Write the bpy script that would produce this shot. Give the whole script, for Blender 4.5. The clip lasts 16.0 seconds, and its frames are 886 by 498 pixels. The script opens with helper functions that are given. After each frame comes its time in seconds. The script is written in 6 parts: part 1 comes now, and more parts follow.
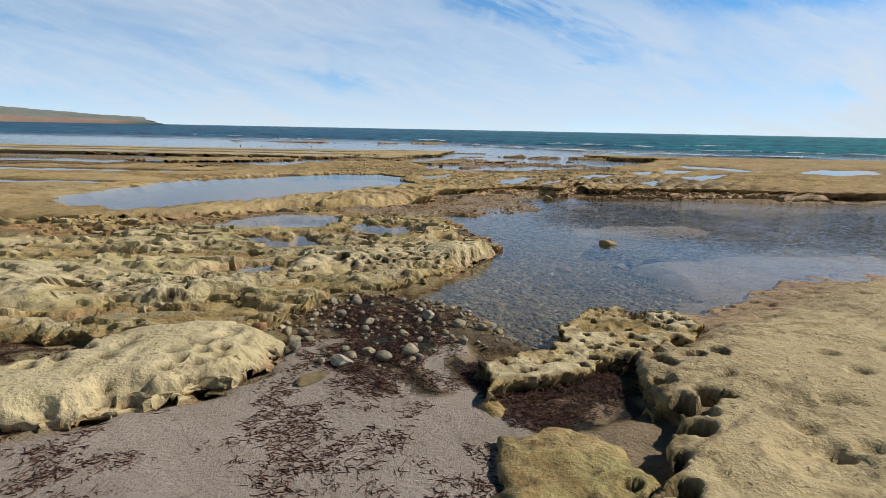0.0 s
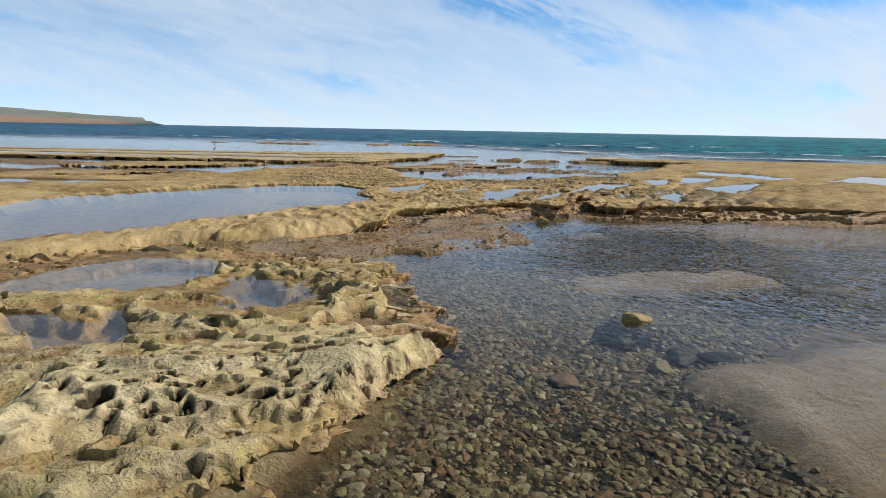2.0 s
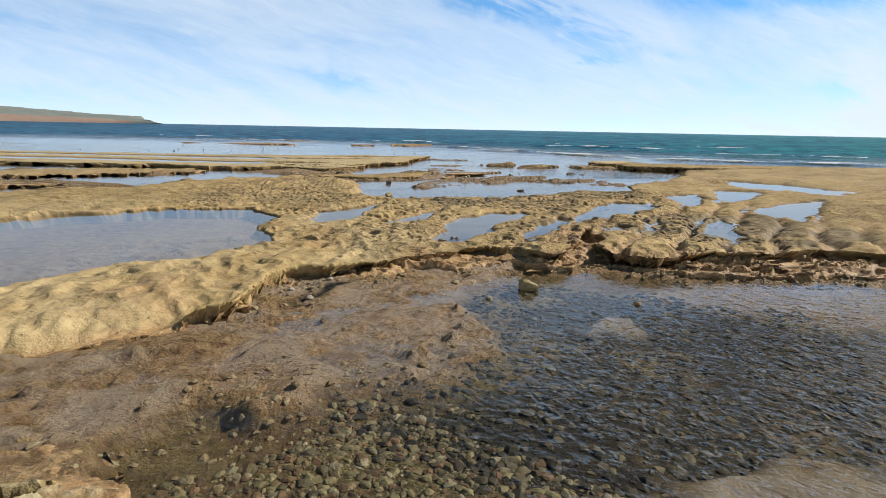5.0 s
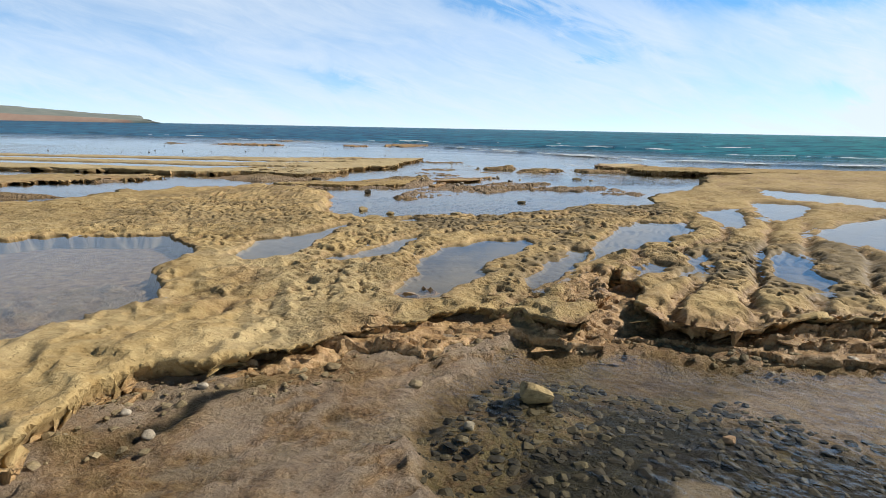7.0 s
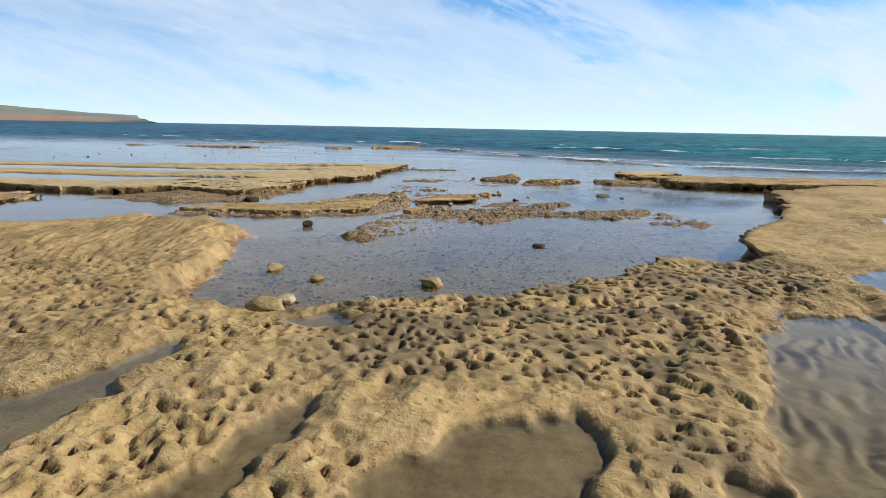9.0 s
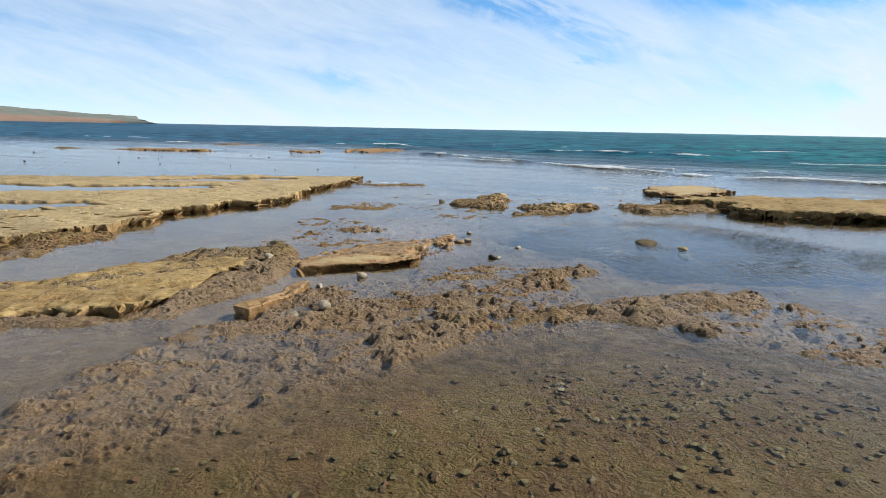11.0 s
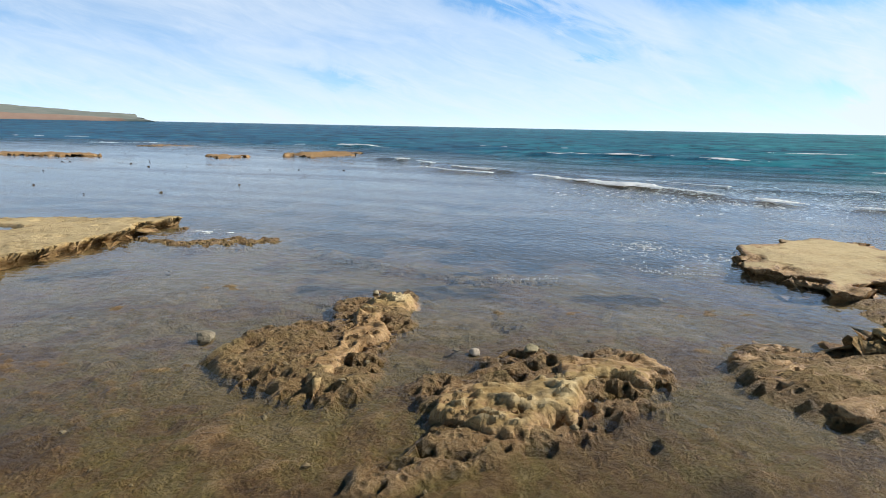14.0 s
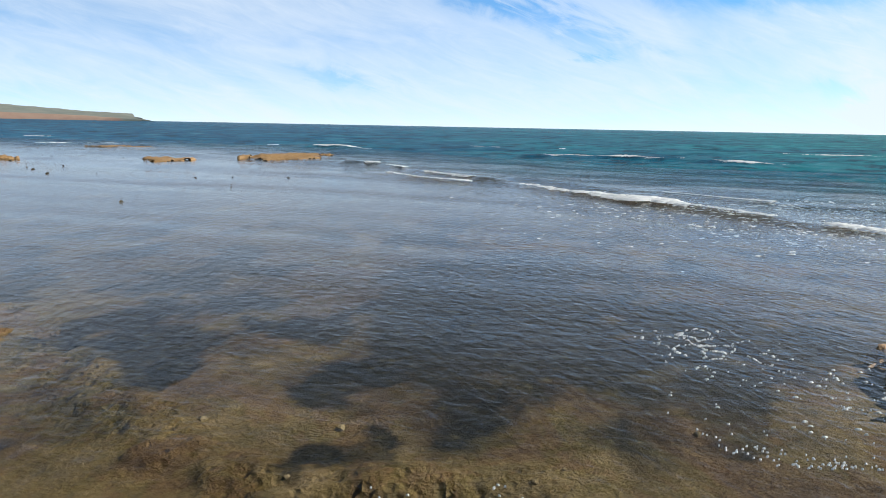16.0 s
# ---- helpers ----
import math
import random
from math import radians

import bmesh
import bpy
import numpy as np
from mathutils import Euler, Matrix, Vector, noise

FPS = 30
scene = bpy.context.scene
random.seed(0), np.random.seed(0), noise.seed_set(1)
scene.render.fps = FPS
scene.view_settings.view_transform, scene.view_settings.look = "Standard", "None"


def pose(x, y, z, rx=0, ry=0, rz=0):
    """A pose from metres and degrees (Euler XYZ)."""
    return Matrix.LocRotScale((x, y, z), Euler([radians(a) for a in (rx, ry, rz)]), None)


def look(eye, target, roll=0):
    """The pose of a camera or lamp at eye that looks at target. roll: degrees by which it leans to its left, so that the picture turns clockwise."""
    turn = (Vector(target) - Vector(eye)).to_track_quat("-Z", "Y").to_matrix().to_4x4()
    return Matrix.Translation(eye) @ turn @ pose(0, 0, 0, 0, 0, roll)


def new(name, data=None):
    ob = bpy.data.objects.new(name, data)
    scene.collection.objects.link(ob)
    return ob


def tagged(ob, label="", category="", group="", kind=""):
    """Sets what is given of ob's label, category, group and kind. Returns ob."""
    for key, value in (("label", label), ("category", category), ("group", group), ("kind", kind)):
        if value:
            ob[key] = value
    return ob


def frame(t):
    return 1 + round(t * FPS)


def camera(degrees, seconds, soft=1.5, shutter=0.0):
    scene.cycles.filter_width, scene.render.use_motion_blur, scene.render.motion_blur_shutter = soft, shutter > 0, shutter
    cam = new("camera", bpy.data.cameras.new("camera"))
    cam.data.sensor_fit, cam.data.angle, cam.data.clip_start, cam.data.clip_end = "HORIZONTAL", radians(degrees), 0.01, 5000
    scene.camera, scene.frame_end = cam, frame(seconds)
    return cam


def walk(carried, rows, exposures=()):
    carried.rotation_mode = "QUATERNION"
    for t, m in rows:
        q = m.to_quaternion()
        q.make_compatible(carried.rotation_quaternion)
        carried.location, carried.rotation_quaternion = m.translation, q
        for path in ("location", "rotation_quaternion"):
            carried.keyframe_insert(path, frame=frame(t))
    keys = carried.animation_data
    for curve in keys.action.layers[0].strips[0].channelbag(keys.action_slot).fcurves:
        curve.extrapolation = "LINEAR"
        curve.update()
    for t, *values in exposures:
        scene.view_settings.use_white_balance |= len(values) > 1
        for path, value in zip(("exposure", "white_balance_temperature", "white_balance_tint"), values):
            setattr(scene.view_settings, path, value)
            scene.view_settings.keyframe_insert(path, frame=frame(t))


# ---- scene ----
import itertools

cam = camera(74.0, 16.0, soft=0.75)
PATH = [
    (0.0, (0.571, 1.055, 1.760), (0.546, 3.015, 1.361), 1.1),
    (0.5, (0.693, 1.857, 1.762), (0.668, 3.817, 1.364), 1.1),
    (1.0, (0.866, 2.821, 1.766), (0.841, 4.781, 1.367), 1.1),
    (1.5, (1.069, 3.858, 1.772), (1.045, 5.818, 1.375), 1.1),
    (2.0, (1.275, 4.892, 1.773), (1.251, 6.852, 1.376), 1.1),
    (2.5, (1.438, 5.907, 1.773), (1.414, 7.867, 1.376), 1.1),
    (3.0, (1.597, 6.840, 1.779), (1.573, 8.800, 1.382), 1.1),
    (3.5, (1.749, 7.603, 1.797), (1.726, 9.563, 1.399), 1.1),
    (4.0, (1.918, 8.412, 1.809), (1.895, 10.372, 1.411), 1.1),
    (6.3, (2.329, 11.215, 1.905), (2.305, 13.175, 1.500), 1.1),
    (6.5, (2.360, 11.529, 1.903), (2.337, 13.489, 1.500), 1.1),
    (7.0, (2.446, 12.513, 1.898), (2.423, 14.473, 1.495), 1.1),
    (7.5, (2.556, 13.767, 1.900), (2.535, 15.727, 1.498), 1.1),
    (8.0, (2.614, 15.182, 1.903), (2.595, 17.142, 1.501), 1.1),
    (8.5, (2.640, 16.679, 1.920), (2.622, 18.639, 1.518), 1.1),
    (9.0, (2.770, 18.229, 1.935), (2.755, 20.189, 1.531), 1.1),
    (9.5, (2.985, 19.981, 1.948), (2.971, 21.941, 1.544), 1.1),
    (9.7, (3.084, 20.704, 1.950), (3.070, 22.664, 1.544), 1.1),
    (11.8, (4.530, 28.898, 1.888), (4.511, 30.858, 1.489), 1.1),
    (12.0, (4.672, 29.637, 1.890), (4.653, 31.597, 1.489), 1.1),
    (12.5, (5.023, 31.435, 1.901), (5.004, 33.395, 1.499), 1.1),
    (13.0, (5.367, 33.141, 1.916), (5.348, 35.101, 1.511), 1.1),
    (13.5, (5.659, 34.702, 1.932), (5.640, 36.662, 1.526), 1.1),
    (14.0, (5.952, 36.306, 1.934), (5.932, 38.266, 1.526), 1.1),
    (14.5, (6.222, 37.836, 1.937), (6.204, 39.796, 1.528), 1.1),
    (15.0, (6.461, 39.212, 1.922), (6.443, 41.172, 1.514), 1.1),
    (15.5, (6.639, 40.228, 1.898), (6.622, 42.188, 1.491), 1.1),
    (16.0, (6.979, 41.144, 1.877), (6.963, 43.104, 1.468), 1.1),
]
walk(cam, [(t, look(eye, target, roll)) for t, eye, target, roll in PATH],
     exposures=[(0.0, -0.22), (1.5, -0.12), (2.5, -0.06), (4.0, 0.02), (6.5, 0.08), (9.5, 0.07), (12.0, 0.11), (16.0, 0.12)])

# ---- light ----
SUN_AZ, SUN_EL = 80.0, 38.0      # degrees clockwise from +y, degrees above the horizon
world = bpy.data.worlds.new("world")
scene.world = world
world.use_nodes = True


def sky_world():
    nt = world.node_tree
    nt.nodes.clear()
    N, L = nt.nodes.new, nt.links.new
    out, bg = N("ShaderNodeOutputWorld"), N("ShaderNodeBackground")
    tc, sep = N("ShaderNodeTexCoord"), N("ShaderNodeSeparateXYZ")
    L(tc.outputs["Generated"], sep.inputs[0])

    def m(op, a, b=None, clamp=False):
        n = N("ShaderNodeMath")
        n.operation, n.use_clamp = op, clamp
        for i, v in enumerate((a, b)):
            if v is None:
                continue
            if isinstance(v, (int, float)):
                n.inputs[i].default_value = v
            else:
                L(v, n.inputs[i])
        return n.outputs[0]

    x, y, z = sep.outputs
    zc = m("MAXIMUM", z, 0.0)
    # clear sky, seen deeper into the blue than at the very horizon
    high = N("ShaderNodeCombineXYZ")
    L(x, high.inputs[0]), L(y, high.inputs[1]), L(m("ADD", m("MULTIPLY", zc, 2.6), 0.10), high.inputs[2])
    sky = N("ShaderNodeTexSky")
    sky.sky_type, sky.sun_disc = "NISHITA", False
    sky.sun_elevation, sky.sun_rotation = radians(SUN_EL), radians(SUN_AZ)
    sky.air_density, sky.dust_density, sky.ozone_density = 1.0, 0.4, 2.0
    L(high.outputs[0], sky.inputs["Vector"])
    # thin cirrus in long streaks that sink to the right
    ya = m("MAXIMUM", m("ABSOLUTE", y), 0.12)
    u, v = m("DIVIDE", x, ya), m("DIVIDE", zc, ya)
    a, b = math.cos(radians(17)), math.sin(radians(17))
    along = m("SUBTRACT", m("MULTIPLY", u, a), m("MULTIPLY", v, b))
    across = m("ADD", m("MULTIPLY", u, b), m("MULTIPLY", v, a))

    def streaks(sa, sc, off, scale, detail, dist, rough=0.55):
        c, n = N("ShaderNodeCombineXYZ"), N("ShaderNodeTexNoise")
        L(m("MULTIPLY", along, sa), c.inputs[0]), L(m("MULTIPLY", across, sc), c.inputs[1])
        c.inputs[2].default_value = off
        n.inputs["Scale"].default_value, n.inputs["Detail"].default_value = scale, detail
        n.inputs["Roughness"].default_value, n.inputs["Distortion"].default_value = rough, dist
        L(c.outputs[0], n.inputs["Vector"])
        return n.outputs["Fac"]

    broad = streaks(1.0, 3.4, 3.1, 2.2, 5, 0.9)
    fine = streaks(1.0, 5.5, 7.7, 6.0, 8, 1.3, 0.62)
    veil = streaks(1.0, 2.0, 12.3, 9.0, 6, 0.6, 0.65)
    mix = m("ADD", m("MULTIPLY", broad, 0.52), m("ADD", m("MULTIPLY", fine, 0.33), m("MULTIPLY", veil, 0.15)))

    def gap(cu, cv, long, wide, tilt, deep):
        """A break in the veil, through which the clear sky shows."""
        c, d = math.cos(radians(tilt)), math.sin(radians(tilt))
        du = m("ADD", m("SUBTRACT", u, cu), m("MULTIPLY", m("SUBTRACT", fine, 0.5), 0.25))
        dv = m("ADD", m("SUBTRACT", v, cv), m("MULTIPLY", m("SUBTRACT", veil, 0.5), 0.08))
        p = m("DIVIDE", m("SUBTRACT", m("MULTIPLY", du, c), m("MULTIPLY", dv, d)), long)
        q = m("DIVIDE", m("ADD", m("MULTIPLY", du, d), m("MULTIPLY", dv, c)), wide)
        r2 = m("ADD", m("MULTIPLY", p, p), m("MULTIPLY", q, q))
        return m("MULTIPLY", m("POWER", 2.718, m("MULTIPLY", r2, -1.0)), deep)

    # denser towards the horizon and to the right
    low = m("SUBTRACT", 1.0, m("MULTIPLY", zc, 7.5), True)
    cover = m("ADD", m("ADD", 0.68, m("MULTIPLY", m("SUBTRACT", mix, 0.5), 1.35)), m("MULTIPLY", low, 0.18))
    cover = m("ADD", cover, m("MULTIPLY", m("MAXIMUM", m("MINIMUM", u, 0.8), -0.8), 0.11))
    for g in ((0.03, 0.206, 0.13, 0.022, 14, 0.50), (0.20, 0.150, 0.13, 0.018, 20, 0.20), (0.235, 0.118, 0.035, 0.009, 15, 0.30), (-0.18, 0.075, 0.07, 0.014, 10, 0.30),
              (0.62, 0.070, 0.05, 0.015, 5, 0.24), (0.66, 0.235, 0.22, 0.032, -3, 0.70), (0.34, 0.225, 0.16, 0.028, 8, 0.40)):
        cover = m("SUBTRACT", cover, gap(*g))
    cover = m("MULTIPLY", m("MINIMUM", m("MAXIMUM", cover, 0.22), 1.0), 0.95)
    # and thinner overhead
    cover = m("MULTIPLY", cover, m("SUBTRACT", 1.0, m("MULTIPLY", m("SUBTRACT", zc, 0.23), 3.4, True)))
    cloud = N("ShaderNodeRGB")
    cloud.outputs[0].default_value = (7.9, 8.75, 9.7, 1)
    hsv = N("ShaderNodeHueSaturation")
    hsv.inputs["Saturation"].default_value = 1.5
    # haze lights the lower sky; overhead it is a deep clear blue
    hsv.inputs["Hue"].default_value = 0.49
    L(m("SUBTRACT", 2.4, m("MULTIPLY", m("MULTIPLY", m("SUBTRACT", zc, 0.22), 4.0, True), 2.05)), hsv.inputs["Value"])
    L(sky.outputs[0], hsv.inputs["Color"])
    mx = N("ShaderNodeMix")
    mx.data_type = "RGBA"
    L(cover, mx.inputs[0]), L(hsv.outputs[0], mx.inputs[6]), L(cloud.outputs[0], mx.inputs[7])
    L(mx.outputs[2], bg.inputs[0])
    bg.inputs[1].default_value = 0.1
    L(bg.outputs[0], out.inputs[0])


sky_world()
sun = new("sun", bpy.data.lights.new("sun", "SUN"))
sun.data.energy, sun.data.angle, sun.data.color = 5.4, radians(0.55), (1.0, 0.94, 0.85)
az, el = radians(SUN_AZ), radians(SUN_EL)
sun.matrix_basis = look((0, 0, 0), (-math.sin(az) * math.cos(el), -math.cos(az) * math.cos(el), -math.sin(el)))

# ---- noise and outlines, on arrays ----


def hash2(ix, iy, seed):
    h = (ix.astype(np.int64) * 374761393 + iy.astype(np.int64) * 668265263 + seed * 974711) & 0xFFFFFFFF
    h = ((h ^ (h >> 13)) * 1274126177) & 0xFFFFFFFF
    h = ((h ^ (h >> 16)) * 2246822519) & 0xFFFFFFFF
    return ((h ^ (h >> 15)) & 0xFFFFFF) / float(0xFFFFFF)


def vnoise(x, y, seed=0):
    """Smooth noise, -1 to 1, with cells one unit wide."""
    ix, iy = np.floor(x), np.floor(y)
    fx, fy = x - ix, y - iy
    fx, fy = fx * fx * fx * (fx * (fx * 6 - 15) + 10), fy * fy * fy * (fy * (fy * 6 - 15) + 10)
    a, b = hash2(ix, iy, seed), hash2(ix + 1, iy, seed)
    c, d = hash2(ix, iy + 1, seed), hash2(ix + 1, iy + 1, seed)
    return 2 * ((a + (b - a) * fx) * (1 - fy) + (c + (d - c) * fx) * fy) - 1


def fbm(x, y, size, octaves=4, seed=0, gain=0.5):
    total, amp, f = 0, 1.0, 1.0 / size
    for i in range(octaves):
        c, s = math.cos(0.6 * i), math.sin(0.6 * i)
        total = total + amp * vnoise((x * c - y * s) * f + 17.3 * i, (x * s + y * c) * f - 9.1 * i, seed + i)
        amp, f = amp * gain, f * 2.03
    return total * (1 - gain) / (1 - gain ** octaves) * 1.6


def pits(x, y, size, seed=0):
    """Distance to the nearest of scattered points, in cells, and that point's chance number."""
    gx, gy = x / size, y / size
    ix, iy = np.floor(gx), np.floor(gy)
    best, chance = np.full(np.shape(x), 9.0), np.zeros(np.shape(x))
    for i, j in itertools.product((-1, 0, 1), (-1, 0, 1)):
        px, py = ix + i + hash2(ix + i, iy + j, seed), iy + j + hash2(ix + i, iy + j, seed + 71)
        d = np.hypot(px - gx, py - gy)
        near = d < best
        chance = np.where(near, hash2(ix + i, iy + j, seed + 133), chance)
        best = np.where(near, d, best)
    return best, chance


def plates(x, y, size, seed=0):
    """Broken plates: distance to the nearest gap in cells, the plate's chance number, and the place on the plate."""
    gx, gy = x / size, y / size
    ix, iy = np.floor(gx), np.floor(gy)
    f1, f2 = np.full(np.shape(x), 9.0), np.full(np.shape(x), 9.0)
    chance, ox, oy = np.zeros(np.shape(x)), np.zeros(np.shape(x)), np.zeros(np.shape(x))
    for i, j in itertools.product((-1, 0, 1), (-1, 0, 1)):
        px, py = ix + i + hash2(ix + i, iy + j, seed), iy + j + hash2(ix + i, iy + j, seed + 71)
        d = np.hypot(px - gx, py - gy)
        near = d < f1
        f2 = np.where(near, f1, np.minimum(f2, d))
        chance = np.where(near, hash2(ix + i, iy + j, seed + 133), chance)
        ox, oy = np.where(near, gx - px, ox), np.where(near, gy - py, oy)
        f1 = np.where(near, d, f1)
    return f2 - f1, chance, ox, oy


def terraces(x, y, size, rise, seed, stretch=0.5):
    """Bedded rock worn into low flat-topped steps, long from left to right: height, and a mask for shade painted at the
    foot of each step.
    """
    u, v = (x * 0.94 + y * 0.34) * stretch, -x * 0.34 + y * 0.94
    h = fbm(u, v, size, 5, seed, 0.56) * 3.2 + 0.25 * fbm(x, y, 0.12, 2, seed + 9)
    k = np.floor(h)
    f = h - k
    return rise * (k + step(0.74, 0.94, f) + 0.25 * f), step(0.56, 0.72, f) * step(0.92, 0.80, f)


def crust(x, y, size, seed):
    """Plates of a broken bed: distance to the gap, the plate's chance number and its tilt."""
    wx, wy = warp(x, y, 0.28 * size, 0.7 * size, seed)
    gap, c, ox, oy = plates(wx * 0.72, wy, size, seed)
    return gap, c, ox * ((c * 37.7) % 1.0 - 0.5) + oy * ((c * 91.3) % 1.0 - 0.5)


def step(a, b, v):
    t = np.clip((v - a) / (b - a), 0, 1)
    return t * t * (3 - 2 * t)


def inside(x, y, outline):
    """Signed distance to an outline, above 0 within it. Far off it is only roughly right."""
    P = np.array(outline, float)
    lo, hi = P.min(0) - 1.5, P.max(0) + 1.5
    out = np.full(np.shape(x), -1.5)
    box = (x > lo[0]) & (x < hi[0]) & (y > lo[1]) & (y < hi[1])
    if not box.any():
        return out
    X, Y = x[box], y[box]
    best, odd = np.full(X.shape, 1e9), np.zeros(X.shape, bool)
    for (ax, ay), (bx, by) in zip(P, np.roll(P, -1, 0)):
        ex, ey = bx - ax, by - ay
        t = np.clip(((X - ax) * ex + (Y - ay) * ey) / (ex * ex + ey * ey + 1e-12), 0, 1)
        best = np.minimum(best, (X - ax - t * ex) ** 2 + (Y - ay - t * ey) ** 2)
        cross = (ay > Y) != (by > Y)
        if cross.any():
            odd ^= cross & (X < ex * (Y - ay) / (by - ay + 1e-12) + ax)
    best = np.sqrt(best)
    out[box] = np.where(odd, best, -best)
    return out


def warp(x, y, amount, size, seed):
    return (x + amount * fbm(x, y, size, 3, seed), y + amount * fbm(x, y, size, 3, seed + 40))


def axis(lo, a, b, hi, fine, grow):
    """Grid lines from lo to hi, fine from a to b and wider and wider beyond."""
    mid = list(np.linspace(a, b, max(2, int((b - a) / fine))))
    left, right, s = [], [], fine
    v, s = a, fine
    while v > lo:
        s *= grow
        v -= s
        left.append(max(v, lo))
    v, s = b, fine
    while v < hi:
        s *= grow
        v += s
        right.append(min(v, hi))
    return np.array(left[::-1] + mid + right)


def mesh_from(name, verts, faces, mat, attrs=None, smooth=True, crisp=0.0):
    me = bpy.data.meshes.new(name)
    nf, k = faces.shape
    me.vertices.add(len(verts))
    me.vertices.foreach_set("co", np.ascontiguousarray(verts, np.float32).ravel())
    me.loops.add(nf * k)
    me.loops.foreach_set("vertex_index", np.ascontiguousarray(faces, np.int32).ravel())
    me.polygons.add(nf)
    me.polygons.foreach_set("loop_start", np.arange(0, nf * k, k, dtype=np.int32))
    me.polygons.foreach_set("use_smooth", np.full(nf, smooth))
    me.update(calc_edges=True)
    if crisp:
        # steep breaks keep hard edges
        nrm = np.zeros(nf * 3, np.float32)
        me.polygons.foreach_get("normal", nrm)
        me.polygons.foreach_set("use_smooth", np.abs(nrm[2::3]) > crisp)
    for key, values in (attrs or {}).items():
        me.attributes.new(key, "FLOAT", "POINT").data.foreach_set("value", np.ascontiguousarray(values, np.float32))
    me.materials.append(mat)
    return me


def grid_faces(nx, ny, keep=None):
    i = np.arange(nx * ny).reshape(ny, nx)
    f = np.stack([i[:-1, :-1], i[:-1, 1:], i[1:, 1:], i[1:, :-1]], -1).reshape(-1, 4)
    return f if keep is None else f[keep.ravel()[f].all(1)]


def compact(verts, faces, attrs):
    used = np.unique(faces)
    back = np.zeros(len(verts), np.int64)
    back[used] = np.arange(len(used))
    return verts[used], back[faces], {k: v[used] for k, v in attrs.items()}


# ---- materials ----


class Nodes:
    """A small helper to write node materials in lines."""

    def __init__(self, name):
        self.mat = bpy.data.materials.new(name)
        self.mat.use_nodes = True
        self.nt = self.mat.node_tree
        self.nt.nodes.clear()
        self.out = self.add("ShaderNodeOutputMaterial")
        self.place = self.add("ShaderNodeNewGeometry").outputs["Position"]

    def add(self, kind):
        return self.nt.nodes.new(kind)

    def link(self, value, socket):
        if isinstance(value, bpy.types.NodeSocket):
            self.nt.links.new(value, socket)
        elif isinstance(value, (tuple, list)):
            socket.default_value = (*value, 1) if len(value) == 3 and len(socket.default_value) == 4 else value
        else:
            socket.default_value = value

    def math(self, op, a, b=0.0, clamp=False):
        n = self.add("ShaderNodeMath")
        n.operation, n.use_clamp = op, clamp
        self.link(a, n.inputs[0]), self.link(b, n.inputs[1])
        return n.outputs[0]

    def noise(self, scale, detail=4, rough=0.55, dist=0.0, vec=None):
        n = self.add("ShaderNodeTexNoise")
        self.link(vec or self.place, n.inputs["Vector"])
        for key, v in (("Scale", scale), ("Detail", detail), ("Roughness", rough), ("Distortion", dist)):
            n.inputs[key].default_value = v
        return n.outputs["Fac"]

    def cells(self, scale, vec=None, feature="F1", out="Distance"):
        n = self.add("ShaderNodeTexVoronoi")
        n.feature = feature
        self.link(vec or self.place, n.inputs["Vector"])
        n.inputs["Scale"].default_value = scale
        return n.outputs[out]

    def ramp(self, fac, *stops):
        n = self.add("ShaderNodeValToRGB")
        self.link(fac, n.inputs[0])
        e = n.color_ramp.elements
        while len(e) < len(stops):
            e.new(0.5)
        for el, (p, c) in zip(e, stops):
            el.position, el.color = p, (*c, 1) if isinstance(c, tuple) else (c, c, c, 1)
        return n.outputs[0]

    def mix(self, fac, a, b, blend="MIX"):
        n = self.add("ShaderNodeMix")
        n.data_type, n.blend_type = "RGBA", blend
        self.link(fac, n.inputs[0]), self.link(a, n.inputs[6]), self.link(b, n.inputs[7])
        return n.outputs[2]

    def attr(self, name):
        n = self.add("ShaderNodeAttribute")
        n.attribute_name = name
        return n.outputs["Fac"]

    def bump(self, height, strength, distance, normal=None):
        n = self.add("ShaderNodeBump")
        self.link(height, n.inputs["Height"])
        n.inputs["Strength"].default_value, n.inputs["Distance"].default_value = strength, distance
        if normal:
            self.link(normal, n.inputs["Normal"])
        return n.outputs[0]

    def surface(self, color, rough, normal=None, **more):
        n = self.add("ShaderNodeBsdfPrincipled")
        self.link(color, n.inputs["Base Color"]), self.link(rough, n.inputs["Roughness"])
        if normal:
            self.link(normal, n.inputs["Normal"])
        for key, v in more.items():
            self.link(v, n.inputs[key.replace("_", " ")])
        self.link(n.outputs[0], self.out.inputs[0])
        return self.mat


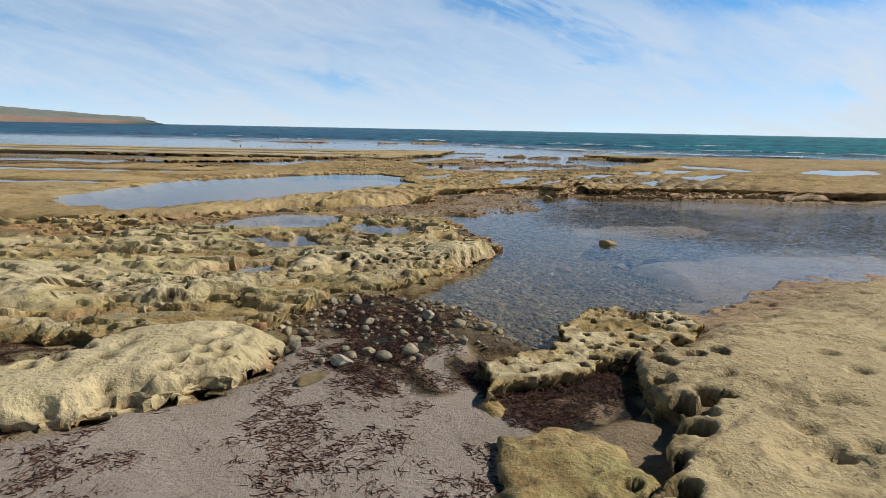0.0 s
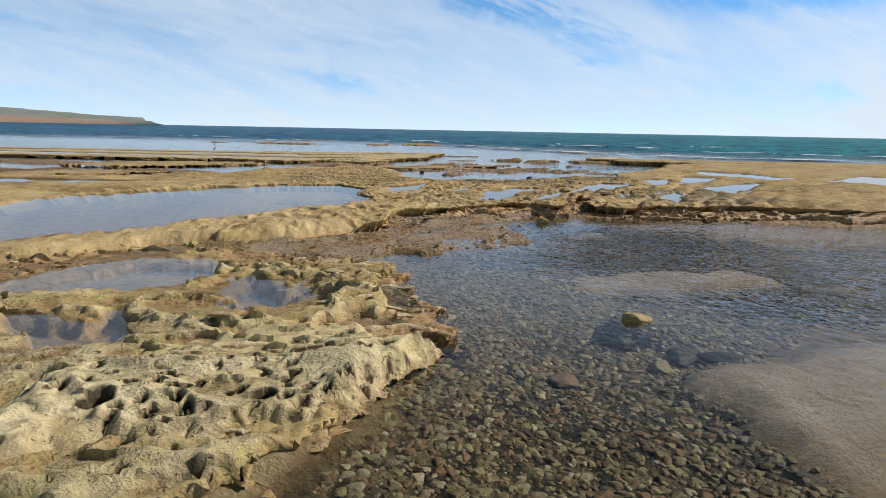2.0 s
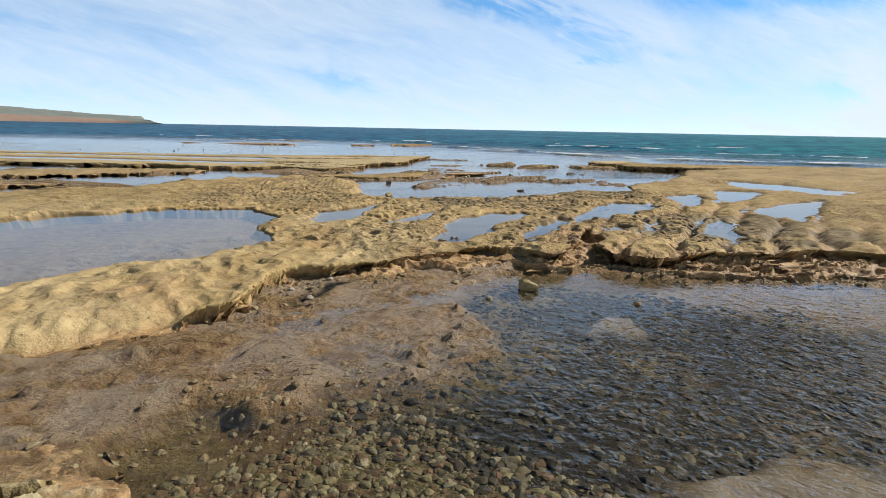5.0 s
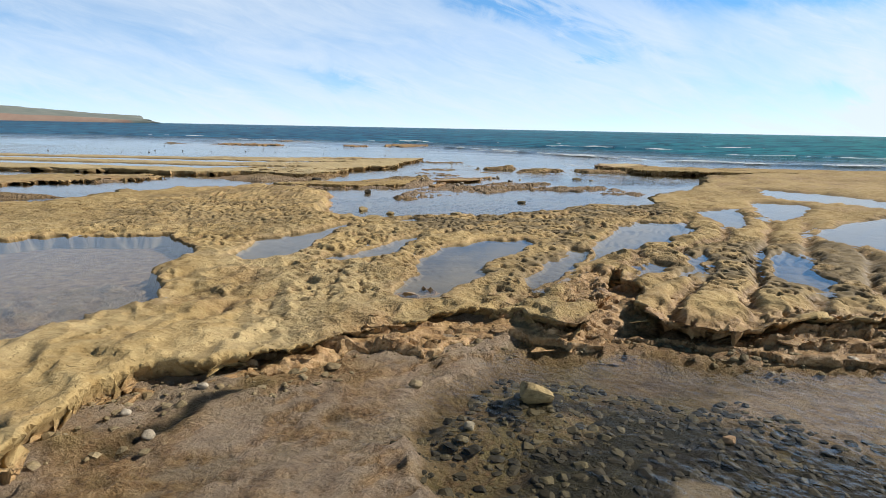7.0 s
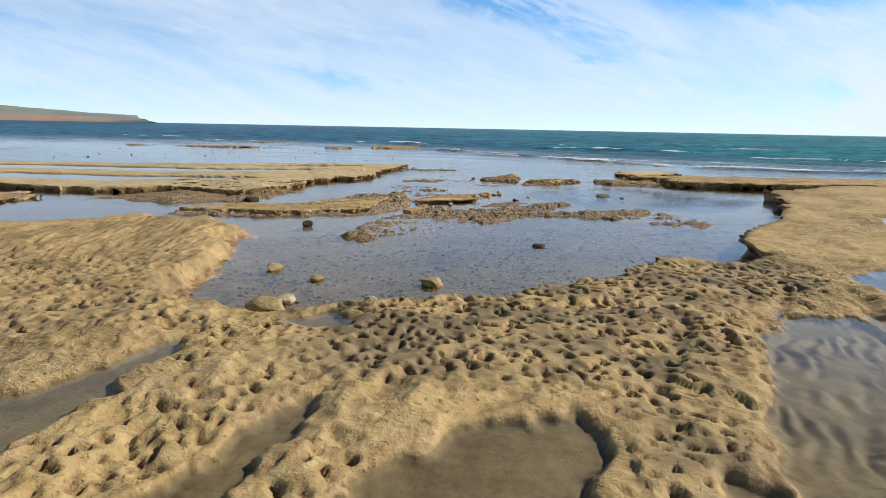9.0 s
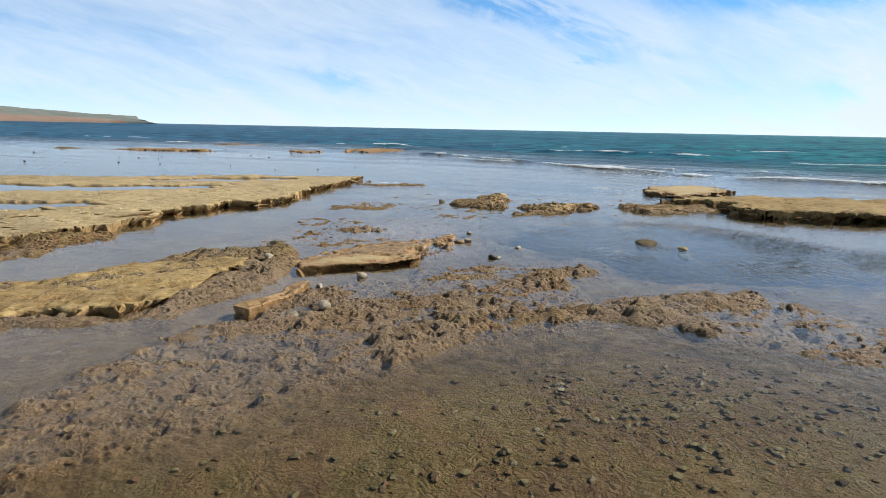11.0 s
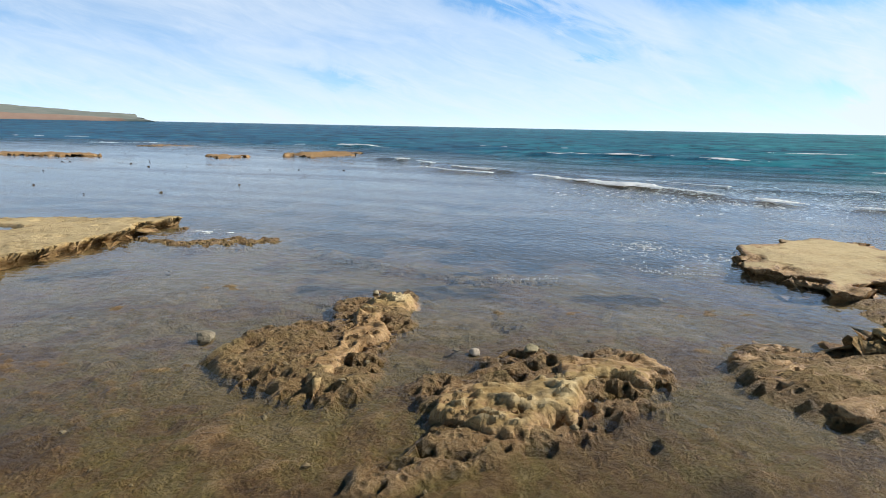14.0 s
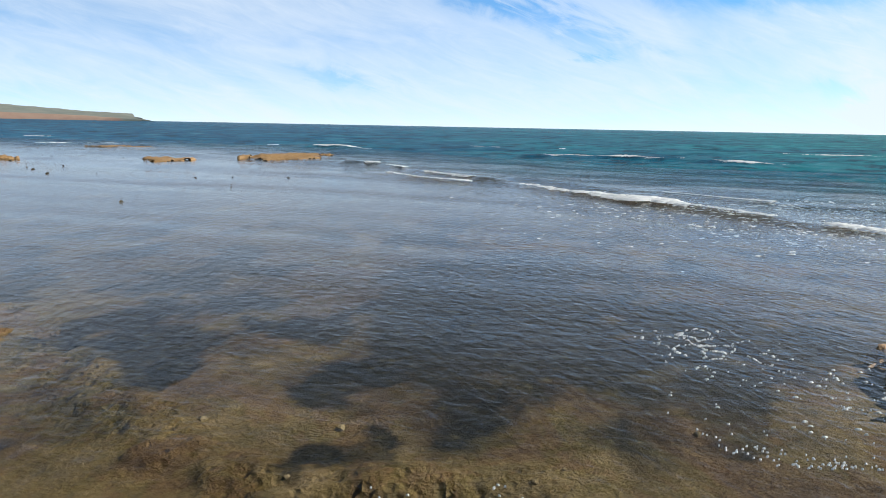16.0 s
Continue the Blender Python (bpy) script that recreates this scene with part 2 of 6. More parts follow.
def rock_color(n):
    """Weathered limestone: ochre, cream and olive, at several scales; worn-smooth rock is cleaner and yellower."""
    big = n.noise(0.8, 6, 0.65, 0.5)
    small = n.noise(7.0, 7, 0.7, 0.4)
    grimy = n.math("SUBTRACT", 1.0, n.math("MULTIPLY", n.attr("clean"), 0.88))
    col = n.ramp(big, (0.30, (0.195, 0.122, 0.044)), (0.48, (0.310, 0.208, 0.080)), (0.68, (0.415, 0.293, 0.128)))
    col = n.mix(n.ramp(small, (0.42, 0.0), (0.66, 0.9)), col, n.mix(0.5, col, (0.64, 0.50, 0.25)))
    col = n.mix(n.math("MULTIPLY", n.ramp(small, (0.30, 0.85), (0.44, 0.0)), grimy), col, (0.14, 0.09, 0.036))
    col = n.mix(n.math("MULTIPLY", n.ramp(n.noise(17.0, 6, 0.72, 0.3), (0.34, 0.7), (0.48, 0.0)), grimy), col, n.mix(0.6, col, (0.10, 0.060, 0.024)))
    col = n.mix(n.math("MULTIPLY", n.attr("pale"), n.ramp(n.noise(4.0, 6, 0.65), (0.28, 0.4), (0.46, 1.0))), col, (0.66, 0.565, 0.36))
    col = n.mix(n.math("MULTIPLY", n.attr("algae"), n.ramp(n.noise(3.0, 7, 0.7), (0.42, 0.0), (0.62, 0.8))), col, (0.400, 0.350, 0.150))
    col = n.mix(n.math("MULTIPLY", n.ramp(n.noise(38.0, 5, 0.75), (0.32, 0.6), (0.43, 0.0)), grimy), col, (0.10, 0.068, 0.028))
    # near-black shade of crevices and holes painted in, with dark growth on beds
    return n.mix(n.math("MULTIPLY", n.attr("shade_and_growth"), 0.85), col, (0.030, 0.020, 0.011))


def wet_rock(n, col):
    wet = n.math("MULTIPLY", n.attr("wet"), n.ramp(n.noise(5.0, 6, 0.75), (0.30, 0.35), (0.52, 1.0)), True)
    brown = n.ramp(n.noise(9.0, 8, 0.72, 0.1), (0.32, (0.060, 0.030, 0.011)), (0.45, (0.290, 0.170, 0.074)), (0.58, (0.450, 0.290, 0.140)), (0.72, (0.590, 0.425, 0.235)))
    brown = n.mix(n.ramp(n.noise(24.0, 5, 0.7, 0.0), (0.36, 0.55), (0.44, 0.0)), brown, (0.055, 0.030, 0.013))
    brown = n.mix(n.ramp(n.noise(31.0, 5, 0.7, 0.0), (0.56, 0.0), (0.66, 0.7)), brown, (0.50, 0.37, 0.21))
    # pocks painted dark, for the shade and weed inside them
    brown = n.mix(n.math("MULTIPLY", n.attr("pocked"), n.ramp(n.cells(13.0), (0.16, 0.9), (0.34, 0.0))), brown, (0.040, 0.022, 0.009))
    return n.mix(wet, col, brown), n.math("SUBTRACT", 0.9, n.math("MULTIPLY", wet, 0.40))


def limestone():
    n = Nodes("limestone")
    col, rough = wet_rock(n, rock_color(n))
    h = n.math("ADD", n.math("MULTIPLY", n.noise(6.5, 8, 0.66), 1.2), n.math("MULTIPLY", n.noise(30.0, 4, 0.62), 0.5))
    # small pits, sunk by bump and darkened in colour for shade and weed
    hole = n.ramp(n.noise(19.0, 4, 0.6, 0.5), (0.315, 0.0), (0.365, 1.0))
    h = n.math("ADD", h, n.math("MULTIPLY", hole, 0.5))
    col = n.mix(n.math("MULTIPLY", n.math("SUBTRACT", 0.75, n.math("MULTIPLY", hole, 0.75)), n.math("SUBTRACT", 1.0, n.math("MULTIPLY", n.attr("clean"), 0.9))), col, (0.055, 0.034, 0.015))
    # fine grey-olive silt on the beds of the pools
    silt = n.attr("silt")
    col = n.mix(silt, col, n.ramp(n.noise(3.0, 7, 0.7), (0.34, (0.078, 0.058, 0.032)), (0.62, (0.190, 0.148, 0.082))))
    h = n.math("MULTIPLY", h, n.math("SUBTRACT", 1.0, n.math("MULTIPLY", silt, 0.8)))
    h = n.math("MULTIPLY", h, n.math("SUBTRACT", 1.0, n.math("MULTIPLY", n.attr("clean"), 0.84)))
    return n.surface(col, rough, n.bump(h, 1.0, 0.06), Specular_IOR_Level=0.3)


def ground_material():
    n = Nodes("reef_and_sand")
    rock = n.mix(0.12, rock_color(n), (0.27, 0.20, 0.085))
    col, rough = wet_rock(n, rock)
    sandc = n.ramp(n.noise(1.6, 5, 0.6), (0.35, (0.315, 0.265, 0.220)), (0.65, (0.410, 0.350, 0.300)))
    sandc = n.mix(n.ramp(n.noise(160.0, 2, 0.6), (0.42, 0.4), (0.55, 0.0)), sandc, (0.16, 0.115, 0.08))
    sandc = n.mix(n.ramp(n.noise(13.0, 8, 0.78), (0.34, 0.9), (0.43, 0.0)), sandc, (0.12, 0.075, 0.05))
    sand = n.math("MULTIPLY", n.attr("sand"), 1.0)
    col = n.mix(sand, col, sandc)
    # weed and turf growing on the drowned bed
    turf = n.ramp(n.noise(5.5, 9, 0.76, 0.0), (0.36, (0.010, 0.008, 0.004)), (0.44, (0.070, 0.046, 0.018)), (0.51, (0.190, 0.125, 0.052)), (0.59, (0.330, 0.245, 0.120)), (0.70, (0.460, 0.370, 0.210)))
    turf = n.mix(n.ramp(n.noise(1.6, 6, 0.7), (0.50, 0.0), (0.60, 0.6)), turf, n.mix(0.55, turf, (0.130, 0.125, 0.040)))
    rust = n.ramp(n.noise(1.1, 8, 0.74, 0.6), (0.37, (0.090, 0.030, 0.016)), (0.46, (0.290, 0.165, 0.062)), (0.53, (0.240, 0.190, 0.036)), (0.61, (0.440, 0.330, 0.160)))
    gravel = n.math("MULTIPLY", n.attr("gravel"), 1.0, True)
    turf = n.mix(n.math("MULTIPLY", gravel, 0.5), turf, rust)
    patch = n.ramp(n.noise(0.7, 6, 0.65, 0.5), (0.36, 1.0), (0.56, 0.0))
    weedy = n.math("MULTIPLY", patch, n.math("MINIMUM", n.attr("dark"), 1.0))
    weedy = n.math("ADD", weedy, n.math("MAXIMUM", n.math("SUBTRACT", n.attr("dark"), 1.0), 0.0), True)
    turf = n.mix(weedy, turf, n.ramp(n.noise(7.0, 7, 0.7), (0.42, (0.004, 0.004, 0.002)), (0.57, (0.018, 0.016, 0.007)), (0.70, (0.095, 0.082, 0.034))))
    col = n.mix(n.attr("turf"), col, turf)
    # a bed of close-packed rubble
    bent = n.add("ShaderNodeVectorMath")
    bent.operation = "ADD"
    shift = n.add("ShaderNodeTexNoise")
    n.link(n.place, shift.inputs["Vector"])
    shift.inputs["Scale"].default_value = 5.0
    half = n.add("ShaderNodeVectorMath")
    half.operation, half.inputs[3].default_value = "SCALE", 0.30
    n.link(shift.outputs["Color"], half.inputs[0])
    n.link(n.place, bent.inputs[0]), n.link(half.outputs[0], bent.inputs[1])
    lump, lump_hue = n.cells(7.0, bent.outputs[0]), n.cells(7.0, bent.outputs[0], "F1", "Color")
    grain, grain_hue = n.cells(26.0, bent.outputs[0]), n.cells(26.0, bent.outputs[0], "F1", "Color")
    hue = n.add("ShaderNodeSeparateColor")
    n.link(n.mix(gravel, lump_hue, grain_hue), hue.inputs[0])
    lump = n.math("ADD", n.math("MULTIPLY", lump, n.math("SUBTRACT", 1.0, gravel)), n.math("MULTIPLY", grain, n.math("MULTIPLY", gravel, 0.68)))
    rubble = n.ramp(hue.outputs[0], (0.0, (0.080, 0.062, 0.028)), (0.3, (0.240, 0.200, 0.095)), (0.6, (0.370, 0.310, 0.165)), (0.8, (0.300, 0.180, 0.095)), (1.0, (0.50, 0.42, 0.26)))
    rubble = n.mix(n.math("MULTIPLY", gravel, 0.6), rubble, n.mix(0.55, rubble, (0.270, 0.165, 0.075)))
    rubble = n.mix(n.ramp(n.noise(9.0, 7, 0.75), (0.36, 0.7), (0.50, 0.0)), rubble, n.mix(0.7, rubble, (0.040, 0.030, 0.013)))
    # shade in the gaps between lumps painted near-black into the colour
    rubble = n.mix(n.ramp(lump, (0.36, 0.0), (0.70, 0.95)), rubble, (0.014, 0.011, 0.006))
    rubble = n.mix(weedy, rubble, n.mix(0.82, rubble, (0.016, 0.014, 0.008)))
    rubble = n.mix(n.math("MULTIPLY", gravel, 0.5), rubble, rust)
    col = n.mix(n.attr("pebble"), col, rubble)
    h = n.math("ADD", n.math("MULTIPLY", n.noise(6.5, 9, 0.70, 0.0), 2.0), n.math("MULTIPLY", n.noise(26.0, 6, 0.72), 0.7))
    h = n.math("SUBTRACT", h, n.math("MULTIPLY", n.math("MULTIPLY", lump, n.attr("pebble")), 1.3))
    rough = n.math("ADD", rough, n.math("MULTIPLY", sand, 0.05), True)
    h = n.math("ADD", h, n.math("MULTIPLY", n.math("MULTIPLY", n.ramp(n.cells(13.0), (0.12, 0.0), (0.42, 1.0)), n.attr("pocked")), 1.1))
    strength = n.bump(n.math("MULTIPLY", h, n.math("SUBTRACT", 1.0, n.math("MULTIPLY", sand, 0.82))), 1.0, 0.068)
    return n.surface(col, rough, strength, Specular_IOR_Level=0.3)


def water_material(name, ripple, body):
    """Clear shallow water: what is not mirrored passes through; deep water shows its own colour."""
    n = Nodes(name)
    sc = n.add("ShaderNodeMapping")
    n.link(n.place, sc.inputs["Vector"])
    sc.vector_type = "TEXTURE"
    sc.inputs["Rotation"].default_value = (0, 0, radians(20))
    sc.inputs["Scale"].default_value = (0.75, 1.5, 1)
    v = sc.outputs[0]
    h = n.math("ADD", n.math("MULTIPLY", n.noise(6.0, 1, 0.4, 0.7, v), 1.0), n.math("MULTIPLY", n.noise(15.0, 1, 0.4, 0.5, v), 0.26))
    # wavelets that run another way
    cross = n.add("ShaderNodeMapping")
    n.link(n.place, cross.inputs["Vector"])
    cross.vector_type = "TEXTURE"
    cross.inputs["Rotation"].default_value = (0, 0, radians(-14))
    cross.inputs["Scale"].default_value = (1.5, 0.7, 1)
    h = n.math("ADD", h, n.math("MULTIPLY", n.noise(7.0, 1, 0.4, 0.8, cross.outputs[0]), 0.6))
    amount = n.math("ADD", n.math("MULTIPLY", n.attr("chop"), 1.0), ripple)
    fine = n.add("ShaderNodeMapping")
    n.link(n.place, fine.inputs["Vector"])
    fine.vector_type = "TEXTURE"
    fine.inputs["Rotation"].default_value = (0, 0, radians(8))
    fine.inputs["Scale"].default_value = (0.6, 2.2, 1)
    tight = n.math("MULTIPLY", n.noise(13.0, 1, 0.4, 0.4, fine.outputs[0]), n.attr("fine"))
    waves = n.math("MULTIPLY", n.math("MULTIPLY", n.noise(0.55, 5, 0.62, 0.4, cross.outputs[0]), 6.0), n.attr("deep"))
    bump = n.bump(n.math("ADD", n.math("ADD", n.math("MULTIPLY", h, amount), tight), waves), 1.0, 0.10)
    clear, mirror, deep = n.add("ShaderNodeBsdfTransparent"), n.add("ShaderNodeBsdfGlossy"), n.add("ShaderNodeBsdfDiffuse")
    clear.inputs[0].default_value = (0.95, 0.955, 0.925, 1)
    mirror.inputs["Roughness"].default_value = 0.04
    n.link(bump, mirror.inputs["Normal"])
    # bands of darker and lighter water, longer the farther out they lie, and greener towards the right
    xyz, streak, fleck = n.add("ShaderNodeSeparateXYZ"), n.add("ShaderNodeCombineXYZ"), n.add("ShaderNodeCombineXYZ")
    n.link(n.place, xyz.inputs[0])
    side = n.math("DIVIDE", xyz.outputs[0], n.math("MAXIMUM", xyz.outputs[1], 20.0))
    reach = n.math("LOGARITHM", n.math("MAXIMUM", xyz.outputs[1], 20.0), math.e)
    n.link(n.math("MULTIPLY", side, 5.0), streak.inputs[0]), n.link(n.math("MULTIPLY", reach, 7.0), streak.inputs[1])
    n.link(n.math("MULTIPLY", side, 34.0), fleck.inputs[0]), n.link(n.math("MULTIPLY", reach, 30.0), fleck.inputs[1])
    bands, flecks = n.noise(1.0, 5, 0.6, 0.3, streak.outputs[0]), n.noise(1.0, 4, 0.65, 0.3, fleck.outputs[0])
    green = n.math("ADD", n.math("MULTIPLY", side, 0.75), n.math("MULTIPLY", bands, 0.9))
    tone = n.mix(n.ramp(green, (0.35, 0.0), (0.95, 1.0)), body[0], body[1])
    tone = n.mix(n.ramp(bands, (0.36, 0.75), (0.56, 0.0)), tone, n.mix(0.55, tone, (0.004, 0.030, 0.075)))
    tone = n.mix(n.ramp(flecks, (0.38, 1.0), (0.50, 0.0)), tone, n.mix(0.7, tone, (0.004, 0.026, 0.055)))
    tone = n.mix(n.ramp(flecks, (0.54, 0.0), (0.66, 0.7)), tone, n.mix(0.6, tone, (0.07, 0.26, 0.32)))
    n.link(tone, deep.inputs[0])
    n.link(bump, deep.inputs["Normal"])
    facing = n.add("ShaderNodeLayerWeight")
    facing.inputs["Blend"].default_value = 0.5
    n.link(bump, facing.inputs["Normal"])
    gloss = n.math("ADD", 0.02, n.math("MULTIPLY", n.math("POWER", facing.outputs["Facing"], 5.0), 0.98))
    under, top = n.add("ShaderNodeMixShader"), n.add("ShaderNodeMixShader")
    n.link(n.attr("deep"), under.inputs[0])
    n.link(clear.outputs[0], under.inputs[1]), n.link(deep.outputs[0], under.inputs[2])
    # a rough open sea mirrors less at a slant than a still pool
    n.link(n.math("MULTIPLY", gloss, n.math("SUBTRACT", 1.0, n.math("MULTIPLY", n.attr("deep"), 0.72))), top.inputs[0])
    n.link(under.outputs[0], top.inputs[1]), n.link(mirror.outputs[0], top.inputs[2])
    n.link(top.outputs[0], n.out.inputs[0])
    return n.mat


def stone_material(name, *stops):
    n = Nodes(name)
    info = n.add("ShaderNodeObjectInfo").outputs["Random"]
    geo = n.add("ShaderNodeNewGeometry").outputs["Random Per Island"]
    pick = n.math("FRACT", n.math("ADD", info, geo))
    col = n.ramp(pick, *stops)
    col = n.mix(n.ramp(n.noise(22.0, 6, 0.7), (0.34, 0.75), (0.60, 0.0)), col, n.mix(0.6, col, (0.0, 0.0, 0.0)))
    col = n.mix(n.ramp(n.noise(120.0, 3, 0.7), (0.36, 0.5), (0.50, 0.0)), col, n.mix(0.5, col, (0.0, 0.0, 0.0)))
    return n.surface(col, 0.75, n.bump(n.noise(45.0, 6, 0.7), 0.6, 0.012), Specular_IOR_Level=0.35)


def weed_material():
    n = Nodes("dried_seaweed")
    geo = n.add("ShaderNodeNewGeometry").outputs["Random Per Island"]
    col = n.ramp(geo, (0.0, (0.014, 0.006, 0.005)), (0.5, (0.055, 0.018, 0.011)), (0.85, (0.110, 0.038, 0.020)), (1.0, (0.18, 0.10, 0.055)))
    return n.surface(col, 0.6, Specular_IOR_Level=0.4)


def foam_material():
    n = Nodes("sea_foam")
    col = n.ramp(n.noise(9.0, 5, 0.7), (0.3, (0.62, 0.68, 0.70)), (0.6, (0.84, 0.87, 0.88)))
    return n.surface(col, 0.9, n.bump(n.noise(30.0, 5, 0.7), 0.8, 0.03))


LIMESTONE, GROUND = limestone(), ground_material()
SEA = water_material("sea_water", 0.02, ((0.014, 0.105, 0.205), (0.018, 0.200, 0.225)))
POOL = water_material("still_pool_water", 0.0035, ((0.02, 0.05, 0.06), (0.02, 0.05, 0.06)))
PALE_STONE = stone_material("pale_stone", (0.0, (0.60, 0.52, 0.39)), (0.2, (0.38, 0.32, 0.20)), (0.45, (0.22, 0.19, 0.14)), (0.7, (0.42, 0.36, 0.25)), (0.9, (0.30, 0.26, 0.15)), (1.0, (0.42, 0.22, 0.10)))
BED_STONE = stone_material("drowned_stone", (0.0, (0.170, 0.135, 0.060)), (0.25, (0.270, 0.225, 0.115)), (0.45, (0.060, 0.046, 0.024)), (0.65, (0.200, 0.115, 0.058)), (0.85, (0.110, 0.090, 0.042)), (1.0, (0.40, 0.34, 0.22)))
TAN_STONE = stone_material("tan_stone", (0.0, (0.25, 0.18, 0.09)), (0.5, (0.32, 0.25, 0.14)), (1.0, (0.20, 0.15, 0.075)))
YELLOW_STONE = stone_material("yellow_stone", (0.0, (0.36, 0.26, 0.11)), (0.5, (0.43, 0.32, 0.15)), (1.0, (0.33, 0.25, 0.12)))
WHITE_STONE = stone_material("white_stone", (0.0, (0.52, 0.45, 0.35)), (1.0, (0.40, 0.33, 0.23)))
DARK_STONE = stone_material("dark_stone", (0.0, (0.022, 0.018, 0.010)), (0.7, (0.080, 0.062, 0.034)), (1.0, (0.170, 0.135, 0.070)))
WEED, FOAM = weed_material(), foam_material()

# ---- plan: outlines on the ground, metres ----
SAND = [(-30, -12), (-30, 2.5), (-3.2, 3.7), (-1.9, 4.0), (-1.35, 4.15), (-0.86, 4.55), (-0.85, 5.2), (-0.8, 5.6), (-0.3, 6.1), (0.2, 5.9),
        (0.6, 5.6), (0.75, 5.1), (0.8, 4.7), (1.05, 4.4), (1.2, 4.1), (1.2, 3.0), (1.6, -12)]
LEFT_ROCK = [(-60, 2), (-3, 3.6), (-1.9, 3.9), (-1.0, 4.4), (-0.85, 5.4), (-0.8, 6.4), (-0.1, 7.0), (0.5, 7.6), (0.75, 8.3), (1.0, 9.2), (1.1, 10.0),
             (0.95, 10.8), (0.4, 12.2), (0.1, 13.0), (0.3, 13.4), (-1, 15), (-60, 15)]
BROWN_FLAT = [(-3, 12.4), (-1.2, 12.0), (0.1, 12.9), (1.2, 13.5), (2.1, 13.8), (2.4, 14.2), (2.6, 14.8), (2.45, 15.6), (2.35, 16.4), (2.7, 17.0),
              (3.0, 17.3), (3.8, 17.8), (4.6, 18.6), (2, 20), (-3, 18)]
SHELF_FRONT = [(-40, 13.5), (-9, 11.0), (-6.0, 10.6), (-4.6, 11.6), (-3.6, 12.3), (-2.9, 13.2), (-2.06, 13.3), (-1.5, 13.65), (-0.86, 14.2), (-0.33, 14.7),
               (0.18, 14.95), (0.15, 15.7), (0.12, 16.1), (0.4, 16.4), (0.9, 16.45), (1.15, 16.7), (1.8, 17.3), (2.6, 17.9), (3.0, 17.8), (3.55, 17.5),
               (3.85, 17.8), (3.97, 18.3), (4.1, 18.8), (4.45, 19.6), (4.58, 19.7), (4.45, 18.9), (4.32, 18.15), (4.5, 17.7), (5.05, 17.5), (5.9, 17.8),
               (6.7, 17.8), (7.4, 18.2), (8.4, 18.05), (10.0, 17.6), (12.8, 17.9), (20, 18.6), (45, 20)]
SHELF_BACK = [(45, 40), (22, 41.0), (16.8, 39.2), (15, 38.2), (12, 35.9), (11.4, 33.5), (9.8, 30.6), (8.2, 28.8), (7.55, 27.6), (7.4, 26.6), (7.0, 26.2), (6.5, 26.0),
              (6.1, 26.3), (5.6, 26.2), (5.2, 25.6), (4.9, 25.3), (4.4, 25.4), (4.0, 25.1), (3.55, 24.9), (3.15, 24.35), (2.75, 24.45), (2.2, 24.2),
              (1.7, 24.1), (1.3, 23.85), (0.75, 23.8), (0.0, 24.2), (-0.35, 25.0), (-0.3, 25.3), (-0.4, 26.1), (-0.5, 27.1), (-0.9, 27.7), (-0.7, 28.7),
              (-1.6, 29.3), (-3.0, 29.5), (-4.5, 28.3), (-5.6, 27.2), (-6.0, 25.2), (-9, 22.9), (-16, 22.4), (-40, 22.6)]
SHELF = SHELF_FRONT + SHELF_BACK
